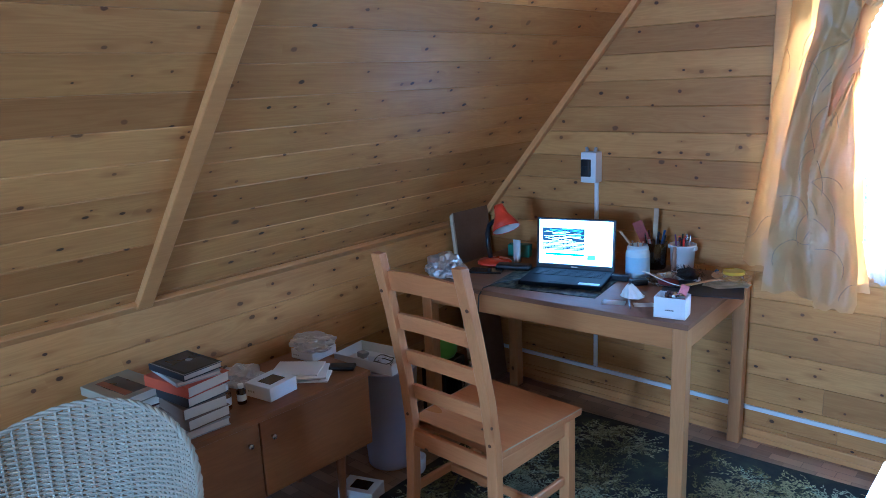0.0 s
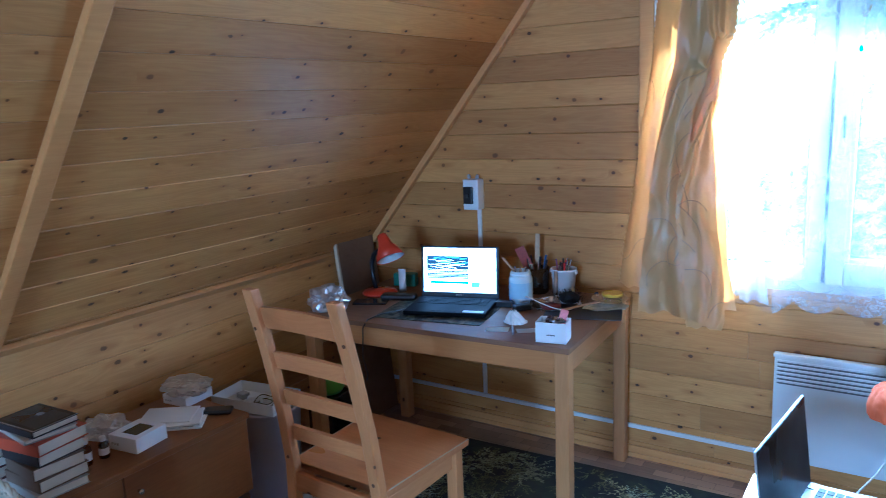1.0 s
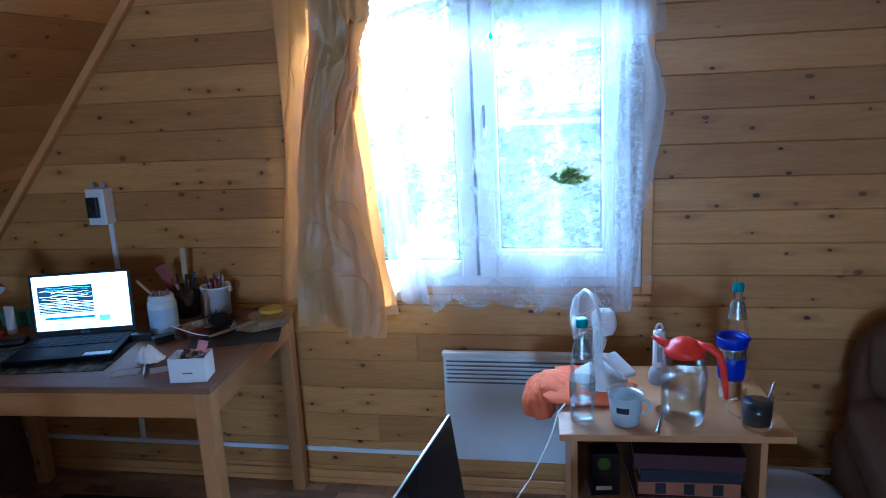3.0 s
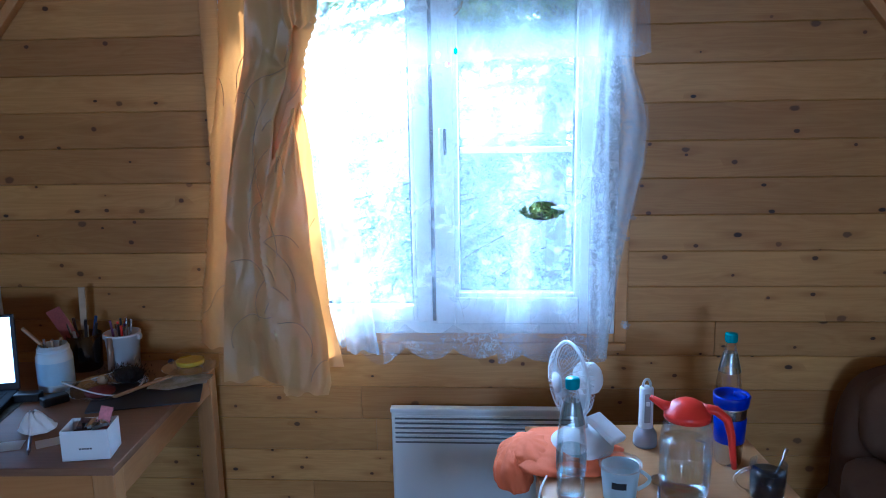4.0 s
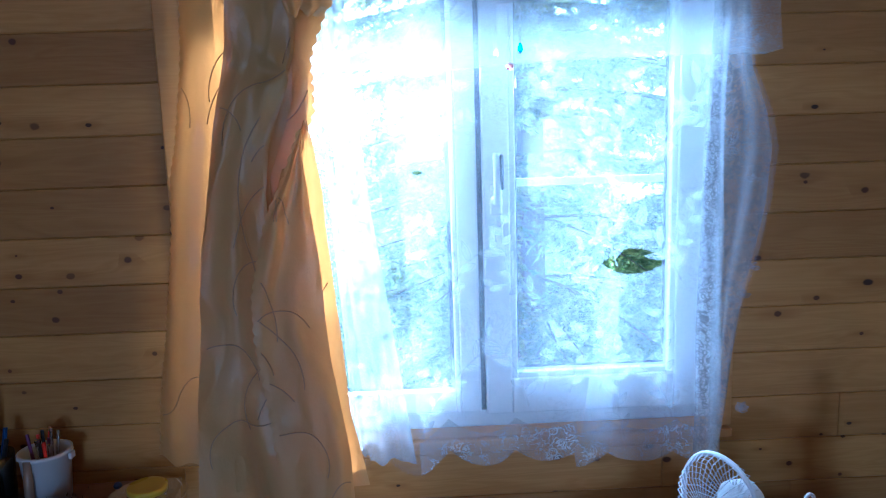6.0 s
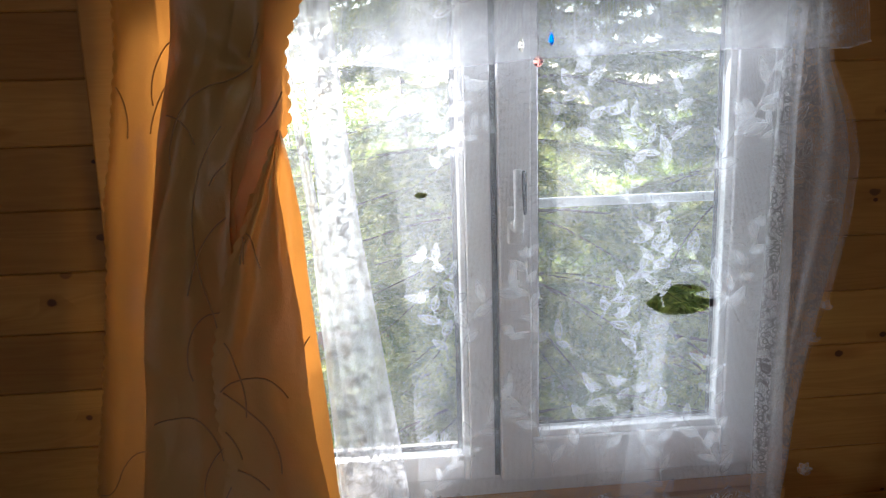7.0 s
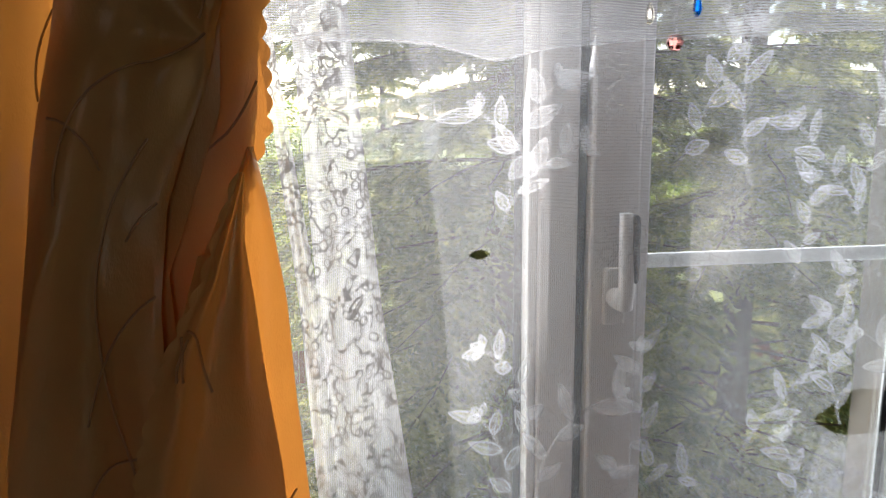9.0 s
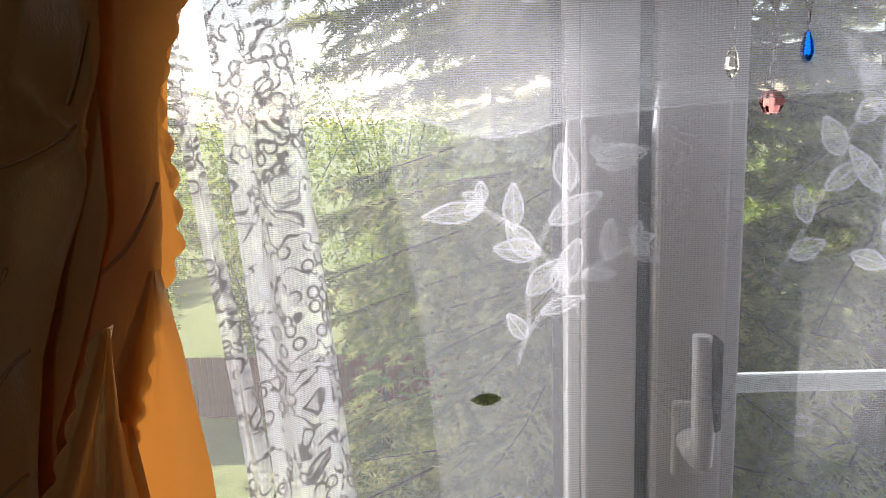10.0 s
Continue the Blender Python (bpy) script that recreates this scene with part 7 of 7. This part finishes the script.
part("glass_body", lathe([(0, 0.002), (0.036, 0.0), (0.039, 0.004), (0.041, 0.090)], 32), CLEAR_GLASS, gm, "", True)
part("tea", lathe([(0, 0.0095), (0.036, 0.0105), (0.0375, 0.070), (0, 0.070)], 32), TEA, gm, "dark tea", True)
part("mug_handle", tube([(-0.040 - 0.034 * math.sin(math.pi * q / 10) ** 0.7, 0, 0.078 - 0.006 * q) for q in range(11)], 0.005, 9), CLEAR_GLASS, gm, "", True)
part("teaspoon", tube([(0.01, 0.01, 0.02), (0.036, 0.016, 0.092), (0.046, 0.020, 0.116)], [0.002, 0.0025, 0.004], 7), STEEL, gm, "", True)

tm = thing("thermal_tumbler", world_on_stand(3.120, 4.590), "steel tumbler with blue band and blue lid", "tumbler")
part("steel_body", lathe([(0, 0), (0.030, 0), (0.032, 0.004), (0.039, 0.148), (0.0395, 0.154), (0, 0.154)], 36), STEEL, tm, "", True)
part("band", lathe([(0.0350, 0.058), (0.0368, 0.060), (0.0398, 0.122), (0.0388, 0.124)], 36), BLUE_PLASTIC, tm, "blue rubber band", True)
part("lid", lathe([(0.0395, 0.152), (0.0425, 0.154), (0.0445, 0.178), (0.043, 0.184), (0.039, 0.182), (0.035, 0.168), (0, 0.168)], 36), BLUE_PLASTIC, tm, "blue drinking lid", True)
part("sip_tab", box(-0.012, 0.012, -0.020, 0.020, 0.168, 0.181, 0.004, 2, pose(0.010, 0, 0, 0, 8, 30)), BLUE_PLASTIC, tm)

tc = thing("torch", world_on_stand(2.930, 4.680), "grey and white torch standing on its head", "torch")
part("head", lathe([(0, 0), (0.030, 0), (0.032, 0.006), (0.031, 0.030), (0.020, 0.052), (0.0, 0.053)], 26), GREY_PLASTIC, tc, "", True)
part("body", lathe([(0.019, 0.051), (0.0185, 0.160), (0.015, 0.164), (0, 0.165)], 24), WHITE_PLASTIC, tc, "", True)
part("switch_strip", box(-0.008, 0.008, -0.0215, -0.0180, 0.070, 0.150, 0.0015), GREY_PLASTIC, tc, "grey strip with switch")
part("switch", box(-0.005, 0.005, -0.0240, -0.0216, 0.118, 0.130, 0.001), WHITE_PLASTIC, tc)
part("hanging_loop", tube([(0.010 * math.cos(t), 0, 0.165 + 0.020 * math.sin(t)) for t in [k * math.pi / 10 for k in range(11)]], 0.0035, 8), WHITE_PLASTIC, tc, "", True)

# cloth and fan
r = random.Random(3)


def soft_lump(bm, at, size, seed):
    """A soft heap of folded cloth, flat below."""
    one = bmesh.new()
    bmesh.ops.create_icosphere(one, subdivisions=5, radius=1.0)
    for v in one.verts:
        d = v.co.normalized()
        a = math.atan2(d.y, d.x)
        k = 1 + 0.10 * nz(d.x * 1.7 + seed, d.y * 1.7, d.z) + 0.07 * abs(nz(d.x * 4, d.y * 4 + seed, d.z * 3)) + 0.035 * math.sin(9 * a + 5 * d.z + 2 * nz(d.x * 2, d.y * 2, seed))
        v.co = Vector(at) + Vector((d.x * size[0] * k, d.y * size[1] * k, max(0.001, size[2] * (0.35 + d.z * k))))
    me = bpy.data.meshes.new("lump")
    one.to_mesh(me)
    one.free()
    bm.from_mesh(me)
    bpy.data.meshes.remove(me)


bm = bmesh.new()
soft_lump(bm, (0.075, 0.285, SZ), (0.155, 0.120, 0.036), 2.0)
soft_lump(bm, (-0.050, 0.270, SZ - 0.050), (0.050, 0.085, 0.065), 5.0)
soft_lump(bm, (-0.010, 0.285, SZ), (0.070, 0.085, 0.040), 8.0)
single("orange_cloth", bm, ORANGE_CLOTH, "crumpled orange cloth hanging over the stand's edge", "cloth", ST, smooth=True)

fan = thing("table_fan", pose(2.750, 4.600, SZ + 0.030, 0, 0, 0), "small white table fan standing on the orange cloth", "fan")
part("foot", lathe([(0, 0), (0.082, 0), (0.084, 0.008), (0.076, 0.022), (0.045, 0.046), (0.020, 0.056), (0, 0.057)], 32), WHITE_PLASTIC, fan, "", True)
part("switch_ramp", box(-0.025, 0.025, -0.058, 0.04, -0.006, 0.012, 0.005, 2, pose(0.050, -0.028, 0.068, 22, 0, 40)), WHITE_PLASTIC, fan)
part("neck", tube([(0, 0, 0.045), (-0.004, 0, 0.10), (0.0, 0, 0.16)], [0.018, 0.014, 0.016], 12), WHITE_PLASTIC, fan, "", True)
HEAD = pose(-0.022, 0, 0.182, 0, 0, 200) @ pose(0, 0, 0, 0, 90, 0)
part("motor", lathe([(0, -0.070), (0.030, -0.068), (0.040, -0.058), (0.043, -0.025), (0.036, -0.015), (0, -0.014)], 26, HEAD), WHITE_PLASTIC, fan, "", True)
FR = 0.098
cage = fan
for i in range(40):
    a = 2 * math.pi * i / 40
    pts = [HEAD @ Vector((math.cos(a) * q, math.sin(a) * q, z)) for q, z in ((0.022, 0.046), (0.06, 0.043), (0.088, 0.030), (FR, 0.012))]
    part("front_wire", tube(pts, 0.0009, 4, False), WHITE_PLASTIC, fan)
    pts = [HEAD @ Vector((math.cos(a) * q, math.sin(a) * q, z)) for q, z in ((0.040, -0.018), (0.085, -0.016), (FR, 0.004))]
    part("rear_wire", tube(pts, 0.0009, 4, False), WHITE_PLASTIC, fan)
part("cage_ring", tube([HEAD @ Vector((math.cos(t) * FR, math.sin(t) * FR, 0.008)) for t in [k * 2 * math.pi / 48 for k in range(49)]], 0.0048, 8, False), WHITE_PLASTIC, fan, "", True)
part("hub_badge", lathe([(0, 0.0442), (0.026, 0.0442), (0.026, 0.049), (0, 0.051)], 24, HEAD), WHITE_PLASTIC, fan, "", True)
for i in range(3):
    a = i * 2.094

    def blade(u, v):
        q, t = 0.020 + 0.075 * u, a + (v - 0.5) * (0.9 + 0.4 * u)
        return HEAD @ Vector((q * math.cos(t), q * math.sin(t), 0.012 + 0.022 * (v - 0.5)))

    part("blade", grid(8, 8, blade), CLEAR_PLASTIC, fan, "translucent blade", True)
single("white_cord", tube([(2.665, 4.520, SZ + 0.010), (2.635, 4.42, SZ + 0.012), (2.615, 4.36, 0.600), (2.570, 4.28, 0.535), (2.520, 4.18, 0.500), (2.490, 4.10, 0.470), (2.46, 4.09, 0.30), (2.45, 4.08, 0.006), (2.30, 4.05, 0.006)], 0.0026, 8), WHITE_PLASTIC, "thin white power cord hanging from the stand", "cord", smooth=True)

# ---- white laptop table with a laptop and mouse ----
DZ = 0.575
dk = thing("laptop_table", pose(2.545, 3.755, 0, 0, 0, 0), "small white laptop table with rounded corners", "table")
bm = prism(rounded(0.50, 0.62, 0.03), DZ - 0.020, DZ)
part("tabletop", bm, WHITE_DESK, dk)
for sx in (-1, 1):
    for sy in (-1, 1):
        part("leg", tube([(sx * 0.21, sy * 0.27, 0.0), (sx * 0.20, sy * 0.26, DZ - 0.0205)], 0.013, 12), GREY_PLASTIC, dk)
l2 = thing("laptop", pose(2.405, 3.850, DZ + 0.0004, 0, 0, -7), "open laptop with a black screen and silver keyboard deck", "laptop")
part("base", box(0.004, 0.245, -0.188, 0.188, 0.002, 0.018, 0.003, 2), SILVER, l2, "silver keyboard deck")
keys = bmesh.new()
for row in range(5):
    for c in range(15):
        add_box(keys, 0.030 + row * 0.0200, 0.0470 + row * 0.0200, -0.165 + c * 0.0222, -0.1455 + c * 0.0222, 0.0182, 0.0198)
tagged(part("key", keys, BLACK_PLASTIC, l2, "black keys"), kind="stuff")
part("touchpad", box(0.165, 0.232, -0.05, 0.05, 0.0182, 0.0187), SILVER, l2)
ld = part("lid", box(-0.005, 0.0, -0.188, 0.188, 0.0, 0.232, 0.0015), SILVER, l2, "silver lid", False, pose(0.004, 0, 0.016, 0, -7, 0))
part("screen", box(0.0003, 0.0018, -0.186, 0.186, 0.004, 0.230), SCREEN_OFF, ld, "black switched-off screen")
ms = thing("computer_mouse", pose(2.690, 3.965, DZ, 0, 0, 30), "black corded computer mouse on the white table", "mouse")
bm = bmesh.new()
add_grid(bm, 20, 14, lambda u, v: (0.058 * (2 * u - 1), 0.031 * (2 * v - 1) * math.sqrt(max(0.02, 1 - abs(2 * u - 1) ** 2.6)), 0.036 * max(0.0, 1 - abs(2 * u - 0.95) ** 2.4) * (1 - 0.75 * abs(2 * v - 1) ** 2.4) + 0.001))
part("shell", bm, BLACK_GLOSS, ms, "", True)
part("wheel", lathe([(0, -0.004), (0.009, -0.004), (0.009, 0.004), (0, 0.004)], 16, pose(-0.030, 0, 0.030, 90, 0, 0)), GREY_PLASTIC, ms)
single("mouse_cord", tube([(2.655, 3.985, DZ + 0.006), (2.60, 4.03, DZ + 0.003), (2.53, 4.045, DZ + 0.003), (2.47, 4.02, DZ + 0.004), (2.43, 3.99, DZ + 0.024)], 0.0018, 6), BLACK_PLASTIC, "black mouse cord curving over the table", "cord", smooth=True)

# ---- brown armchair and pot beyond the stand ----
ac = thing("armchair", pose(4.01, 4.62, 0, 0, 0, -8), "brown velvet armchair without arms, with a rounded back", "armchair")


def pillow(w, d, h, e=4.0, n=22):
    """A soft block with rounded sides, from z = 0 to h."""
    bm = bmesh.new()
    bmesh.ops.create_cube(bm, size=2.0)
    bmesh.ops.subdivide_edges(bm, edges=bm.edges[:], cuts=n // 2, use_grid_fill=True)
    for v in bm.verts:
        q = v.co
        s = (abs(q.x) ** e + abs(q.y) ** e + abs(q.z) ** e) ** (1 / e)
        m_ = max(abs(q.x), abs(q.y), abs(q.z))
        q = q * (m_ / s) if s else q
        v.co = Vector((q.x * w / 2, q.y * d / 2, h / 2 + q.z * h / 2)) + Vector((1, 1, 1)) * 0.004 * nz(q.x * 3, q.y * 3, q.z * 3)
    return bm


part("seat_base", pillow(1.06, 0.78, 0.34, 8), BROWN_VELVET, ac, "", True, pose(0, 0, 0.04))
part("seat_cushion", pillow(1.04, 0.62, 0.17, 6), BROWN_VELVET, ac, "", True, pose(0.0, -0.07, 0.365))
part("back", pillow(0.98, 0.20, 0.74, 5), BROWN_VELVET, ac, "", True, pose(0, 0.27, 0.04))
part("back_cushion", pillow(0.92, 0.16, 0.30, 4.0), BROWN_VELVET, ac, "", True, pose(0.0, 0.15, 0.50, -8, 0, 0))
for s in (-1, 1):
    for y in (-0.3, 0.3):
        part("foot", box(s * 0.44 - 0.03, s * 0.44 + 0.03, y - 0.03, y + 0.03, 0, 0.0445, 0.004), BLACK_PLASTIC, ac)
single("dark_bag", crumple((0.12, 0.09, 0.06), 21, 4), DARK_CLOTH, "dark cloth bag lying on the armchair", "bag", pose(3.68, 4.42, 0.536))
pot = thing("enamel_pot", pose(3.335, 4.70, 0.0), "white enamel pot with blue pattern and grey lid", "pot")
part("body", lathe([(0, 0), (0.125, 0), (0.132, 0.006), (0.136, 0.265), (0.140, 0.270), (0.134, 0.272), (0.128, 0.010), (0, 0.008)], 36), ENAMEL_BLUE, pot, "", True)
part("lid", lathe([(0.139, 0.2725), (0.142, 0.276), (0.10, 0.300), (0.02, 0.310), (0, 0.310)], 36), GREY_PLASTIC, pot, "dull grey lid", True)
